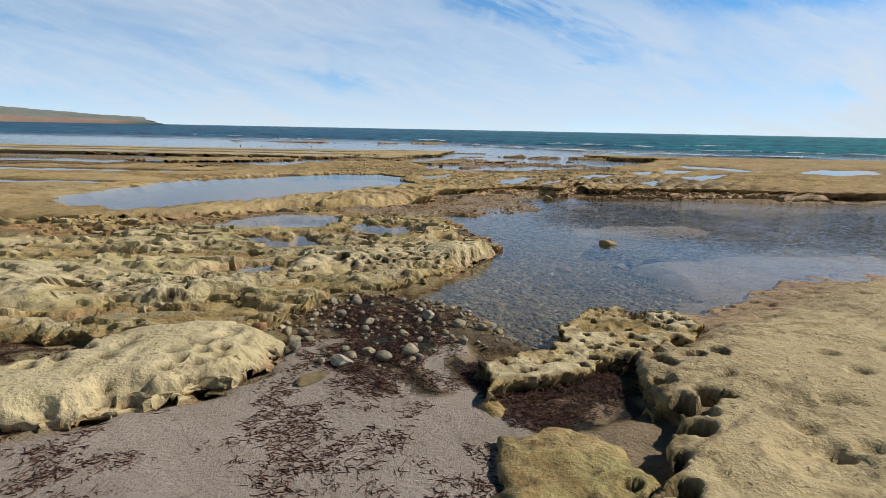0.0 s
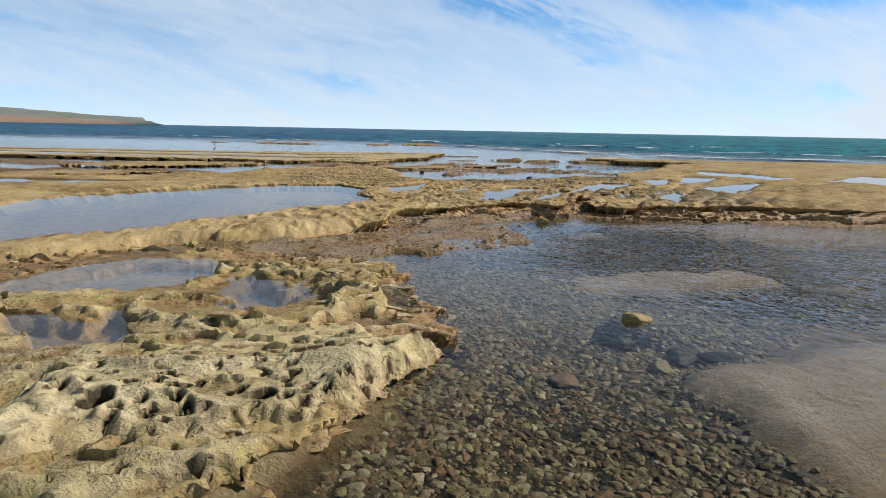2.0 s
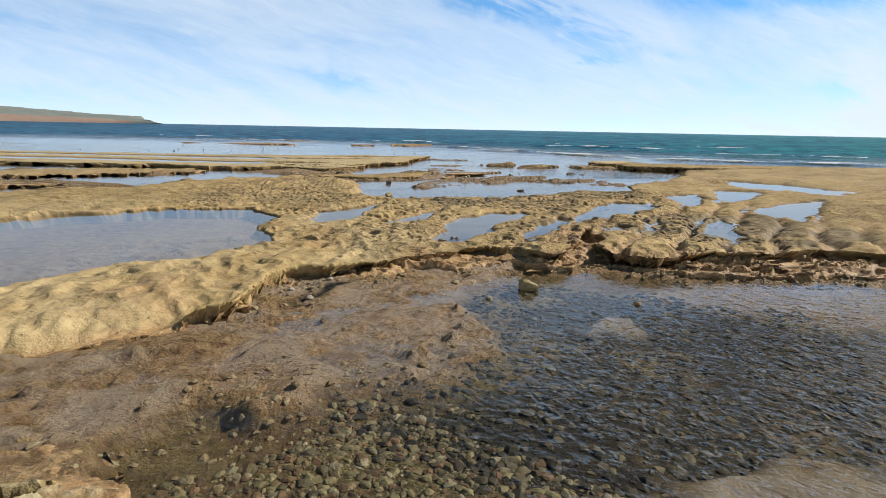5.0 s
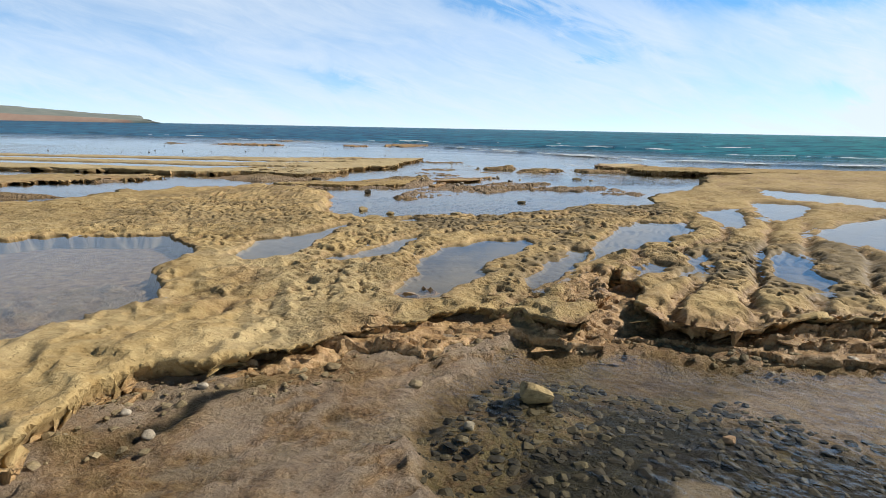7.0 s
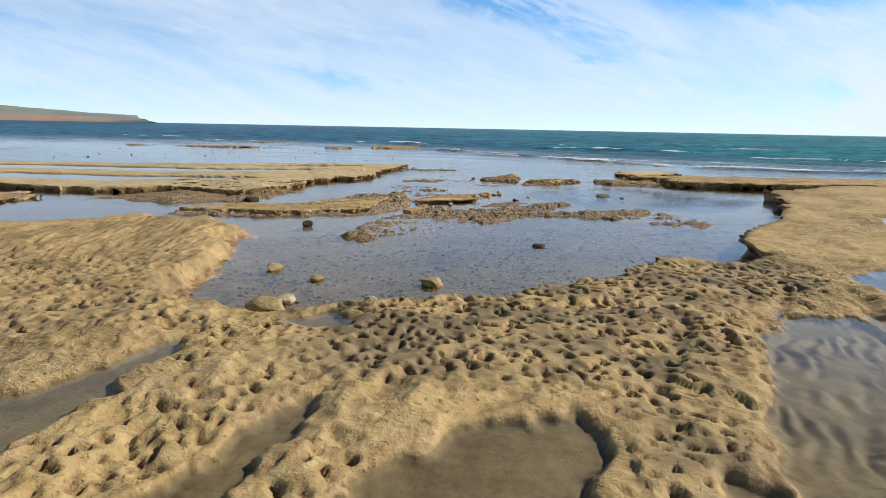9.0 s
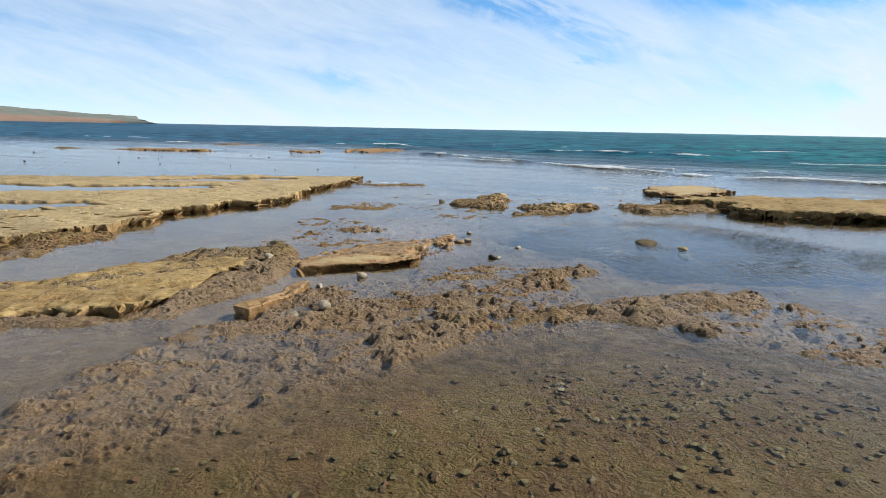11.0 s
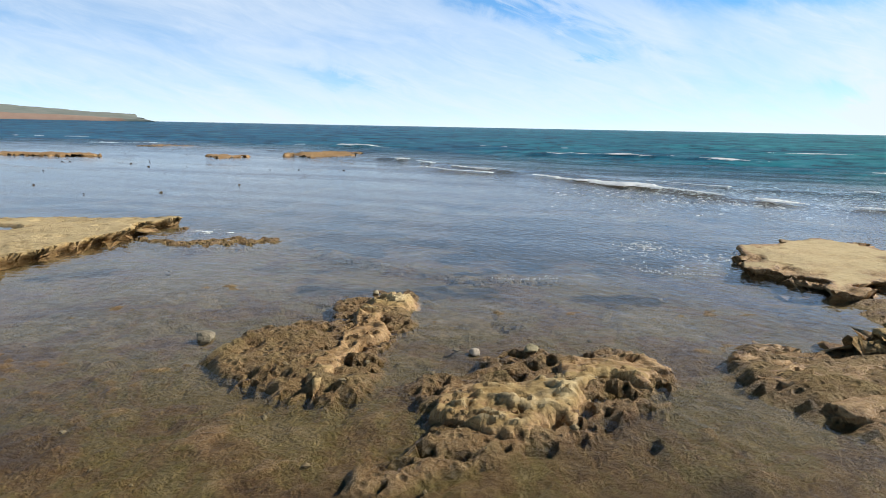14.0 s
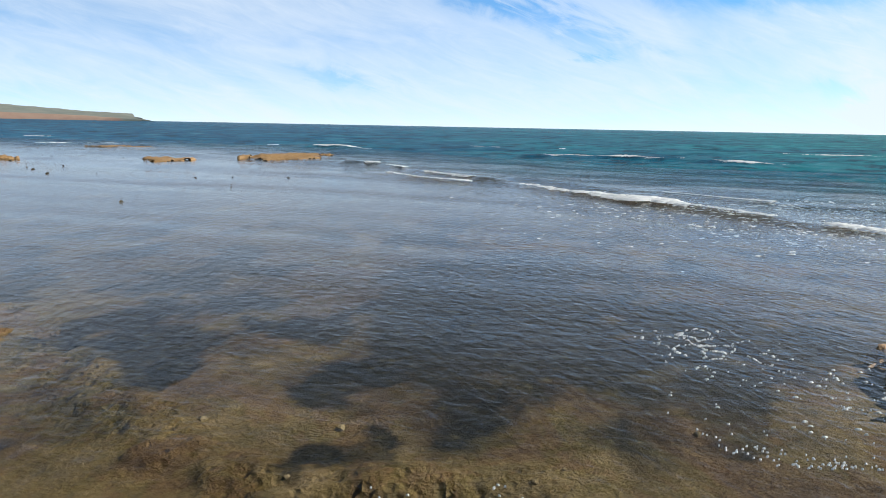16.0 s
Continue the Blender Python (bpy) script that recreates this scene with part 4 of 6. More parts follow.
    dark = np.clip(0.45 + 0.8 * step(-0.10, -0.24, z), 0, 1) + 0.35 * step(-0.12, -0.24, z) + 0.95 * k * step(0.9, 0.2, fbm(x, y, 0.7, 3, 91)) + 0.7 * step(43.5, 46, y) * step(-0.3, 0.4, fbm(x, y, 1.5, 4, 93)) + 0.5 * step(45.0, 47.5, y) * step(-0.2, 0.3, fbm(x, y, 1.2, 4, 193))
    dark, pool_k = np.maximum(np.maximum(dark, 2 * matted), (1.1 + 1.1 * step(34.8, 37.0, y + 0.3 * (x - 6) + 1.6 * fbm(x, y, 0.6, 4, 106))) * k), k
    dark = dark * (1 - 0.6 * step(5.2, 3.6, x) * step(39.5, 41, y) * step(48, 45, y))
    k = step(-0.15, 0.25, inside(wx, wy, WEEDY_BED)) * step(-1.1, -0.5, fbm(x, y, 0.8, 4, 94)) * (1 - sand)
    turf, pebble, dark = np.maximum(turf, k), pebble * (1 - 0.75 * k), np.maximum(dark, 2.2 * k)
    for cx, cy, r, h in ((3.2, 10.5, 0.45, -0.03), (7.55, 35.5, 0.75, -0.08), (3.08, 16.4, 0.35, -0.02), (0.5, 26.0, 0.5, -0.03), (1.1, 25.5, 0.4, -0.02), (2.55, 25.4, 0.5, -0.03), (4.3, 28.0, 0.4, -0.04)) + STONE_RISES:
        k = step(1.0, 0.4, np.hypot(x - cx, y - cy) / r)
        z = np.where(z < h, z * (1 - k) + h * k, z)
    deep, rim = pool_sum(wx, wy, ROCK_POOLS)
    z = np.where(deep > 0, np.minimum(z, 0.13) - deep, z)
    # gravel and weed on the bed near the open sea
    gravel = np.maximum(step(31, 33.5, y), 0.6 * step(10.5, 12.5, y) * step(20, 18, y))
    k = step(-0.2, 0.5, inside(wx, wy, [(-0.6, 28.5), (-0.2, 25.5), (0.6, 24.0), (2.2, 24.2), (4.2, 25.3), (6.6, 26.0), (7.4, 27.0), (7.6, 29.6), (6, 31), (3.6, 30.2), (1.2, 28.2), (0.4, 29.4)])) * (z < 0)
    gravel, pebble, turf = np.maximum(gravel, k), np.maximum(pebble, 0.75 * k * step(-0.8, 0.0, fbm(x, y, 0.9, 3, 104))), turf * (1 - 0.5 * k)
    under = step(35.8, 37.2, y) * step(0.02, -0.01, z) * step(0.5, 0.2, sand) * step(70, 50, y)
    pebble = np.maximum(pebble, 0.6 * under * step(-0.7, 0.2, fbm(x, y, 0.9, 3, 95))) * (1 - 0.85 * pool_k)
    weed = under * step(40, 43.5, y) * np.maximum(step(0.0, 0.22, fbm(x, y, 0.9, 4, 97)), step(-0.4, 0.5, inside(wx, wy, [(5.2, 49.4), (7.75, 51.8), (9.8, 51), (9.4, 46.5), (8.8, 44.0), (7.0, 44.0), (6.2, 46.0)]) + 0.5 * fbm(x, y, 0.8, 3, 98)))
    pebble, dark, turf = pebble * (1 - 0.85 * weed), dark + 0.8 * weed, np.maximum(turf, np.maximum(weed, 0.8 * under))
    # out here the bed stays drowned
    k = step(42.8, 43.4, y) * step(3.2, 4.2, x)
    z = np.where(k > 0, np.minimum(z, 0.10 - 0.14 * k + 0.02 * rough), z)
    # the land behind the beach
    z = z + 1.2 * step(-4, -40, y)
    wet = np.maximum(step(0.14, 0.03, z) * (1 - step(0.3, 0.9, sand)), np.maximum(0.8 * rim, step(0.13, 0.05, z) * 0.35))
    wet = np.where((sand > 0.6) & (z > 0.06), 0, wet) * (1 - 0.95 * left * step(10.5, 8.5, y))
    pale = 0.75 * left * step(11, 8, y) * (1 - sand)
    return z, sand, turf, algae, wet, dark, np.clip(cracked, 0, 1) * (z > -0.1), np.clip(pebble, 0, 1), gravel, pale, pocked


def build_ground():
    xs = axis(-4500, -2.2, 7.8, 4500, 0.042, 1.08)
    ys = axis(-600, 2.6, 45.5, 4800, 0.042, 1.075)
    X, Y = np.meshgrid(xs, ys)
    z, sand, turf, algae, wet, dark, cracked, pebble, gravel, pale, pocked = ground_height(X, Y)
    v = np.stack([X, Y, z], -1).reshape(-1, 3)
    at = {"sand": sand.ravel(), "turf": turf.ravel(), "algae": algae.ravel(), "wet": wet.ravel(), "pale": pale.ravel(), "dark": dark.ravel(), "shade_and_growth": cracked.ravel(), "pebble": pebble.ravel(), "gravel": gravel.ravel(), "pocked": pocked.ravel()}
    me = mesh_from("ground", v, grid_faces(len(xs), len(ys)), GROUND, at, crisp=0.72)
    return tagged(new("ground", me), "wet brown rock, grey sand and weedy sea bed", "ground", kind="structure")


build_ground()


def sheet(name, xs, ys, level, mat, label, keep_in=None, sea=False):
    X, Y = np.meshgrid(xs, ys)
    Z = np.full(X.shape, level)
    deep, chop, fine = np.zeros(X.shape), np.zeros(X.shape), np.zeros(X.shape)
    if sea:
        far = step(47, 62, Y + 0.3 * np.clip(X - 2, -6, 10))
        phase = Y + 0.34 * X + 1.5 * fbm(X, Y, 9, 3, 51)
        swell = np.sin(phase * 1.15) + 0.5 * np.sin(phase * 2.1 + 1.3)
        Z = Z + far * 0.022 * swell + 0.12 * step(60, 90, Y) * fbm(X, Y, 5, 3, 55) * (Y < 400)
        Z = Z + 0.005 * step(34, 46, Y) * np.sin(phase * 3.2)
        Z = np.where(Y > 400, level, Z + swells(X, Y))
        out = Y + 0.9 * np.clip(X - 2, -10, 22)
        deep = np.clip(step(58, 96, out) * 0.97, 0, 0.97)
        chop = 0.022 + 0.04 * step(40, 45, Y) + 0.03 * step(22, 16, Y) + 0.05 * step(43, 50, Y + 0.3 * (X - 6)) * step(-3, 4, X) * (0.35 + 0.65 * step(-0.4, 0.4, fbm(X, Y, 3.0, 3, 68))) + 0.5 * step(62, 92, out)
        chop = chop - 0.03 * step(14, 11, Y) + 0.55 * step(-1.2, 0.3, inside(X, Y, MAIN_DEEP)) * step(10.8, 13.8, Y + 0.7 * (X - 3)) * (0.55 + 0.45 * step(-0.4, 0.3, fbm(X, Y, 2.4, 3, 66)))
        fine = 0.20 * step(-0.3, 0.8, inside(X, Y, DARK_POOL)) * (0.4 + 0.6 * step(-0.4, 0.3, fbm(X, Y, 1.2, 2, 69))) + 0.03 * step(23, 25, Y) * step(31, 28, Y)
    v = np.stack([X, Y, Z], -1).reshape(-1, 3)
    at = {"deep": deep.ravel(), "chop": chop.ravel(), "fine": fine.ravel()}
    keep = None
    if keep_in is not None:
        keep = (inside(X, Y, keep_in) > -0.22)
    f = grid_faces(len(xs), len(ys), keep)
    v, f, at = compact(v, f, at)
    return tagged(new(name, mesh_from(name, v, f, mat, at)), label, "water", kind="structure")


sheet("sea", axis(-4700, -6, 18, 4700, 0.22, 1.06), axis(3.5, 5, 76, 4900, 0.22, 1.05), 0.0, SEA, "clear shallow sea water over reef, turning teal offshore", sea=True)


def pool_water(outline, level, label):
    P = np.array(outline)
    lo, hi = P.min(0) - 0.3, P.max(0) + 0.3
    n = [max(4, int((hi[i] - lo[i]) / 0.12)) for i in (0, 1)]
    return sheet("pool_water", np.linspace(lo[0], hi[0], n[0]), np.linspace(lo[1], hi[1], n[1]), level, POOL, label, outline)


for outline, deep in SHELF_POOLS:
    pool_water(outline, POOL_LEVEL, "still shallow tide pool lying on the limestone shelf")
for outline, deep in FAR_POOLS:
    pool_water(outline, 0.095, "bright shallow film of water lying on the far shelf")
for outline, deep in ROCK_POOLS[:-1]:
    pool_water(outline, 0.10, "small still pool among broken limestone")


# ---- limestone shelf, ledges and outcrops ----
SURFACE = {}


def slab(name, label, outline, top, fine, ax, ay, undercut=0.18, lip=0.05, edge=0.16, bottom=-0.12, jag=0.10, style="pitted", pools=(), slope=(0, 0, 0),
         pale=0.0, algae=0.0, seed=0, tall=1.0, beach=(), holes=0.0, bit=0.17, dryfront=0.0, wetline=0.10, grow=1.06, rimholes=0.05, caves=(), crisp=0.45, beach_width=1.1):
    """A slab of rock with a rounded rim that overhangs its foot. ax, ay: the stretches that are finely cut."""
    P = np.array(outline, float)
    lo, hi = P.min(0) - 0.4, P.max(0) + 0.4
    xs = axis(lo[0], max(lo[0], ax[0]), min(hi[0], ax[1]), hi[0], fine, grow)
    ys = axis(lo[1], max(lo[1], ay[0]), min(hi[1], ay[1]), hi[1], fine, grow)
    X, Y = np.meshgrid(xs, ys)
    wx, wy = warp(X, Y, jag, 0.6, 60 + seed)
    wx, wy = warp(wx, wy, jag * 0.55, 0.17, 90 + seed)
    d = inside(wx, wy, outline)
    gy, gx = np.gradient(d, ys, xs)
    g = np.hypot(gx, gy) + 1e-6
    gx, gy = gx / g, gy / g
    rough = fbm(X, Y, 0.45, 6, 70 + seed, 0.62)
    base = top + slope[0] * (X - P[:, 0].mean()) + slope[1] * (Y - P[:, 1].mean())
    stain, cracks, silt, bleach = np.zeros_like(X), np.zeros_like(X), np.zeros_like(X), np.ones_like(X)
    clean = {"shelf": 0.72, "smooth": 0.55, "flat": 0.8, "pitted": 0.6}.get(style, 0.75) * step(-0.75, 0.1, fbm(X, Y, 1.7, 3, 140 + seed))
    g1, c1, t1 = crust(X, Y, 0.42, 330 + seed)
    g2, c2, t2 = crust(X, Y, bit, 340 + seed)
    block = 0.050 * (c1 - 0.5) + 0.06 * t1 - 0.045 * (c1 < 0.25)
    chip = 0.022 * (c2 - 0.5) + 0.03 * t2 - 0.032 * (c2 < 0.25)
    lean = np.zeros_like(X)
    gap1, gap2 = step(0.10, 0.03, g1), step(0.15, 0.05, g2)
    bed, foot = terraces(X, Y, 1.0, 0.042, 230 + seed)
    if style == "shelf":
        # soft dimples on the left, dense small hollows on the rise behind, ridges and furrows that run seaward on the right
        dense = step(-0.3, 0.5, inside(wx, wy, [(1.2, 22.9), (2.0, 21.9), (3.4, 22.0), (4.3, 21.3), (4.9, 22.4), (5.6, 24.0), (7.2, 24.4), (7.4, 26.4), (5, 26), (3, 24.6), (1.2, 24.2)]))
        dense = np.maximum(dense, step(-0.3, 0.4, inside(wx, wy, [(4.9, 19.0), (5.6, 18.6), (7.6, 18.2), (9.5, 19.4), (9.0, 22.5), (7.4, 22.0), (6.2, 21.2), (5.4, 20.8)])))
        dense = np.maximum(dense, 0.8 * step(-0.25, 0.3, inside(wx, wy, [(2.7, 18.3), (3.2, 18.5), (4.4, 20.6), (4.7, 21.6), (4.2, 21.8), (3.4, 20.3)])))
        dense = np.maximum(dense, 0.6 * step(-0.3, 0.6, inside(wx, wy, [(-4, 21.8), (-1.6, 22.0), (0.1, 22.8), (0.5, 24.0), (-0.1, 25.6), (-0.6, 28.4), (-2.5, 29), (-5, 26)])))
        region = np.clip(dense + 0.8 * step(-0.15, 0.5, fbm(X, Y, 1.1, 3, 77)) * step(0.2, 1.0, d), 0, 1)
        hx, hy = warp(X, Y, 0.035, 0.12, 87)
        a, ca = pits(hx * 0.95 + 0.25 * hy, hy * 0.80, 0.105, 3)
        b, cb = pits(X + 0.3 * Y, Y * 0.8, 0.27, 4)
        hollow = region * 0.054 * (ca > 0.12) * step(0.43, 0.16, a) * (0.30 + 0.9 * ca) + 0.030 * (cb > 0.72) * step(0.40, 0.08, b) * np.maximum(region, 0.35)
        fur = (X * 0.88 - Y * 0.47 + 0.22 * fbm(X, Y, 1.4, 3, 79)) * 1.45 % 1.0
        lines = np.maximum(step(3.0, 3.8, X - 0.5 * (Y - 19)) * step(25, 23.5, Y), 0.5 * step(0.1, 0.5, fbm(X, Y, 2.2, 2, 81)))
        furrow = 0.085 * lines * step(0.24, 0.0, np.abs(fur - 0.5))
        bx, by = warp(X, Y, 0.10, 0.3, 84)
        e, ce = pits(bx * 1.25 + 0.4 * by, by * 0.85 - 0.25 * bx, 0.36, 82)
        f, cf = pits(bx + 0.2 * by, by, 0.19, 86)
        dimple = 0.6 * fbm(X, Y, 0.42, 3, 82, 0.45) - 1.5 * np.clip(1 - (e / 0.75) ** 2, 0, 1) * (ce > 0.25) - 0.7 * np.clip(1 - (f / 0.6) ** 2, 0, 1) * (cf > 0.4) + 0.8
        relief = 0.034 * fbm(X, Y, 1.3, 3, 83) + 0.029 * dimple * (1 - 0.55 * dense) + 0.005 * rough - 1.25 * hollow - furrow
        relief = relief - 0.03 * step(18.5, 12.5, Y) * (X < 0)
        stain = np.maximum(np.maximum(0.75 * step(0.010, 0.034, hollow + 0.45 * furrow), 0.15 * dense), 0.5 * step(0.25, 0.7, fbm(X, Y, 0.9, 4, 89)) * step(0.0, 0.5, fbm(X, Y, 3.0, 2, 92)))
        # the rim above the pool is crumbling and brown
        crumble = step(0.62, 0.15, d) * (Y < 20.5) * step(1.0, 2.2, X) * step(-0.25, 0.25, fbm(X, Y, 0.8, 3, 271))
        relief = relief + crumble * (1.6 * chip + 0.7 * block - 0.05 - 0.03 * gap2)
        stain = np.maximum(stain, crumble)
        # shade and damp painted near-black into the cores of hollows and furrows
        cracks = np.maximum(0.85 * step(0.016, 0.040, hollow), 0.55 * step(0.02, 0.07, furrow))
        # silt has settled among the hollows; the open swells are sun-bleached
        silt = 0.85 * dense * step(-0.8, 0.4, fbm(X, Y, 0.4, 3, 288))
        bleach = 1 + 4 * step(3.4, 1.0, X) * step(24.0, 20, Y) * step(-0.5, 0.3, fbm(X, Y, 1.1, 3, 289))
    elif style == "smooth":
        b, cb = pits(X, Y, 0.33, 6 + seed)
        relief = 0.022 * fbm(X, Y, 0.7, 3, 85 + seed) + 0.010 * rough - 0.05 * (cb > 0.75) * step(0.32, 0.1, b)
        c, cc = pits(X, Y, 0.13, 15 + seed)
        holes = (cc > 0.40) * step(0.46, 0.26, c) * step(0.42, 0.12, d) * step(-0.3, 0.2, fbm(X, Y, 0.8, 2, 258 + seed))
        relief = relief - rimholes * holes
        some = step(0.05, 0.4, fbm(X, Y, 1.2, 3, 250 + seed))
        relief = relief + 0.3 * bed * some
        # shade painted at the step feet and in the rim holes
        cracks = np.maximum(0.45 * foot * some, 0.8 * holes)
    elif style == "flat":
        relief = 0.014 * fbm(X, Y, 0.9, 4, 85 + seed)
        stain = step(0.36, 0.08, d + 0.22 * rough)
        relief = relief - 0.05 * stain * step(0.5, 0.0, rough + 0.5) + 0.5 * chip * stain
        cracks = 0.6 * step(0.24, 0.06, d + 0.15 * rough)
    elif style == "broken":
        # worn crests and hollows that run across, with holes along the crests and overhung fronts
        size = 4.0 * bit
        n1 = fbm(X * 0.45 + 0.16 * Y, Y * 1.15, size, 5, 400 + seed, 0.56)
        ridge = np.clip(1 - 2.1 * np.abs(n1), 0, 1)
        n2 = fbm(X * 0.8, Y * 1.1, 0.36 * size, 4, 420 + seed, 0.55)
        seaward = step(8.8, 10.2, Y)
        rise = 0.085 * (ridge ** (1.6 + 1.6 * seaward) - 0.30) + 0.045 * fbm(X * 0.6, Y, 2.2 * size, 3, 410 + seed) + 0.016 * n2 + 0.75 * bed + 0.4 * chip
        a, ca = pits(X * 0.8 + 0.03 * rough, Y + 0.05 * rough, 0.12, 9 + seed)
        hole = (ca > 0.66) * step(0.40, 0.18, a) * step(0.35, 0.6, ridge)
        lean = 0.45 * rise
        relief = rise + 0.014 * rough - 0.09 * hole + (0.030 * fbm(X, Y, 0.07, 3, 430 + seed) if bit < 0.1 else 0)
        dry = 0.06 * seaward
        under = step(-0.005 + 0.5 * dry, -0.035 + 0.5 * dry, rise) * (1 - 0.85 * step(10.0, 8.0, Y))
        # shade painted into holes and step feet; the wet hollows are dark too
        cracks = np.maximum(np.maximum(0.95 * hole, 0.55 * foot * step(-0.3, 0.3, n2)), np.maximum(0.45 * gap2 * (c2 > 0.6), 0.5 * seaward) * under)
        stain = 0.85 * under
        bleach = step(-0.045 + 1.3 * dry, 0.005 + 1.3 * dry, rise + 0.012 * rough)
    else:
        hx, hy = warp(X, Y, 0.03, 0.1, 64 + seed)
        a, ca = pits(hx, hy * 0.9, 0.115, 9 + seed)
        b, cb = pits(X, Y, 0.36, 19 + seed)
        some = np.maximum(step(-0.35, 0.15, fbm(X, Y, 0.9, 3, 262 + seed)), holes)
        relief = 0.03 * fbm(X, Y, 0.9, 3, 86 + seed) + 0.014 * rough + 0.5 * bed + 0.7 * block * (1 - 0.6 * some) + (0.25 + 0.9 * holes) * chip
        lean = 0.3 * block * (1 - 0.6 * some) + 0.3 * bed
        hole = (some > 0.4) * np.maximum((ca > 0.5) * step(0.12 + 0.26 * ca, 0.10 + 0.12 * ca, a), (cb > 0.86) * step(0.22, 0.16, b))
        # wider than the hole, so that painted shade covers its walls
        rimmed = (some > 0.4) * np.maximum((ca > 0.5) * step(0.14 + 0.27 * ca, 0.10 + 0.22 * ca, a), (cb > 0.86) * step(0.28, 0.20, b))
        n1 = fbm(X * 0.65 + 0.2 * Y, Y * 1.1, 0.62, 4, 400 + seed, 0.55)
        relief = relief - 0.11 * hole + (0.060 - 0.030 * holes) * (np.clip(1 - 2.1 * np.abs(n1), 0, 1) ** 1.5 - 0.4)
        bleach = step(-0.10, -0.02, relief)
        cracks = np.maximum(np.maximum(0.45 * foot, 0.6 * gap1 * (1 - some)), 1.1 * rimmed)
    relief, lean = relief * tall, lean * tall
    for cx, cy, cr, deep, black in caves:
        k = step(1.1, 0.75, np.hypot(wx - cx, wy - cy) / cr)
        # cave shade is a near-black disc painted wider than the hollow
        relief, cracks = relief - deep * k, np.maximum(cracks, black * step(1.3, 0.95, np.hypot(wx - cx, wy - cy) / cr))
    r = lip
    u = np.clip(1 - d / r, 0, 1)
    zt = base + relief * step(-0.02, 0.10, d) - 0.6 * r * (1 - np.sqrt(np.clip(1 - u * u, 0, 1)))
    wet = np.zeros_like(X)
    if beach:
        # slopes down gently into the water
        r = step(beach_width, 0.0, d) * step(-0.2, 0.4, inside(wx, wy, beach))
        zt = zt * (1 - r) + (0.6 * relief + 0.4 * chip) * r
        wet = np.clip(1.3 * r, 0, 1) * step(-0.5, 0.3, rough)
        cracks = np.maximum(cracks, 0.8 * r * gap1 * (c1 > 0.5))
    if pools:
        depth, rim = pool_sum(wx, wy, pools)
        flat = base - 0.012 + 0.15 * relief
        if style == "shelf":
            # low ribs of rock run through the beds of the seaward pools
            flat = flat + 0.016 * np.sin((X * 0.90 - Y * 0.44 + 0.16 * fbm(X, Y, 0.6, 3, 297)) * 34) * step(3.8, 4.6, X) * step(-0.5, 0.3, fbm(X, Y, 0.5, 3, 298))
        zt = np.where(rim > 0, zt * (1 - rim) + flat * rim, zt) - depth - 0.02 * step(0, 0.04, depth)
        wet, silt = 0.45 * rim, np.maximum(silt, 0.9 * step(0.0, 0.05, depth) * (style == "shelf" or style == "smooth"))
        if style == "broken":
            wet, cracks = np.maximum(wet, step(0.0, 0.05, depth)), np.maximum(cracks, 0.6 * step(0.02, 0.08, depth))
        # shelf pool beds near-black in patches, and darker with depth
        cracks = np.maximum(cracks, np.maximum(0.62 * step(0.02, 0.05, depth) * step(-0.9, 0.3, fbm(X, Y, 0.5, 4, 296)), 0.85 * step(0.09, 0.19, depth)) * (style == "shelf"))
        keep_out = 1 - rim
        lean = lean * keep_out
        stain = stain * keep_out
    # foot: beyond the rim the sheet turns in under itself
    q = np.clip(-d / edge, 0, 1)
    cut = undercut * np.clip(0.75 + 0.9 * fbm(X, Y, 1.1, 3, 88 + seed), 0.15, 1.7)
    if beach:
        cut = cut * (1 - step(-0.4, 0.3, inside(wx, wy, beach)))
    fold = np.where(d < 0, -d + cut * np.sin(q * math.pi * 0.5) ** 0.8 + (0.02 * rough + 0.7 * chip) * q, 0)
    # higher plates jut out over the lower ones
    px, py = X + gx * fold, Y + gy * fold - 1.1 * lean * step(0.0, 0.12, d)
    pz = np.where(d < 0, zt * (1 - q) + bottom * q + (0.04 * rough + 1.4 * chip) * np.sin(q * math.pi), zt)
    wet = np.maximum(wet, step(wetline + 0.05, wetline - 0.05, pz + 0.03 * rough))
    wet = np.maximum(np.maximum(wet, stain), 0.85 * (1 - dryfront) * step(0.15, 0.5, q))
    keep = d > -edge * 1.02
    f = grid_faces(len(xs), len(ys), keep)
    v = np.stack([px, py, pz], -1).reshape(-1, 3)
    # gaps in the foot wall get painted shade as well
    at = {"inner": d.ravel(), "silt": silt.ravel(), "shade_and_growth": (cracks * (q < 0.3) + 0.55 * gap2 * (q >= 0.3)).ravel(), "wet": wet.ravel(), "pale": (pale * bleach * np.maximum(step(0.0, 0.10, d), dryfront)).ravel(), "algae": (algae * np.ones_like(X)).ravel(), "clean": (np.clip(clean, 0, 1) * np.ones_like(X)).ravel()}
    v, f, at = compact(v, f, at)
    SURFACE[name] = v[at.pop("inner") > 0.05]
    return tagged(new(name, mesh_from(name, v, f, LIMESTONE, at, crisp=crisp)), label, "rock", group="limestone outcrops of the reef")


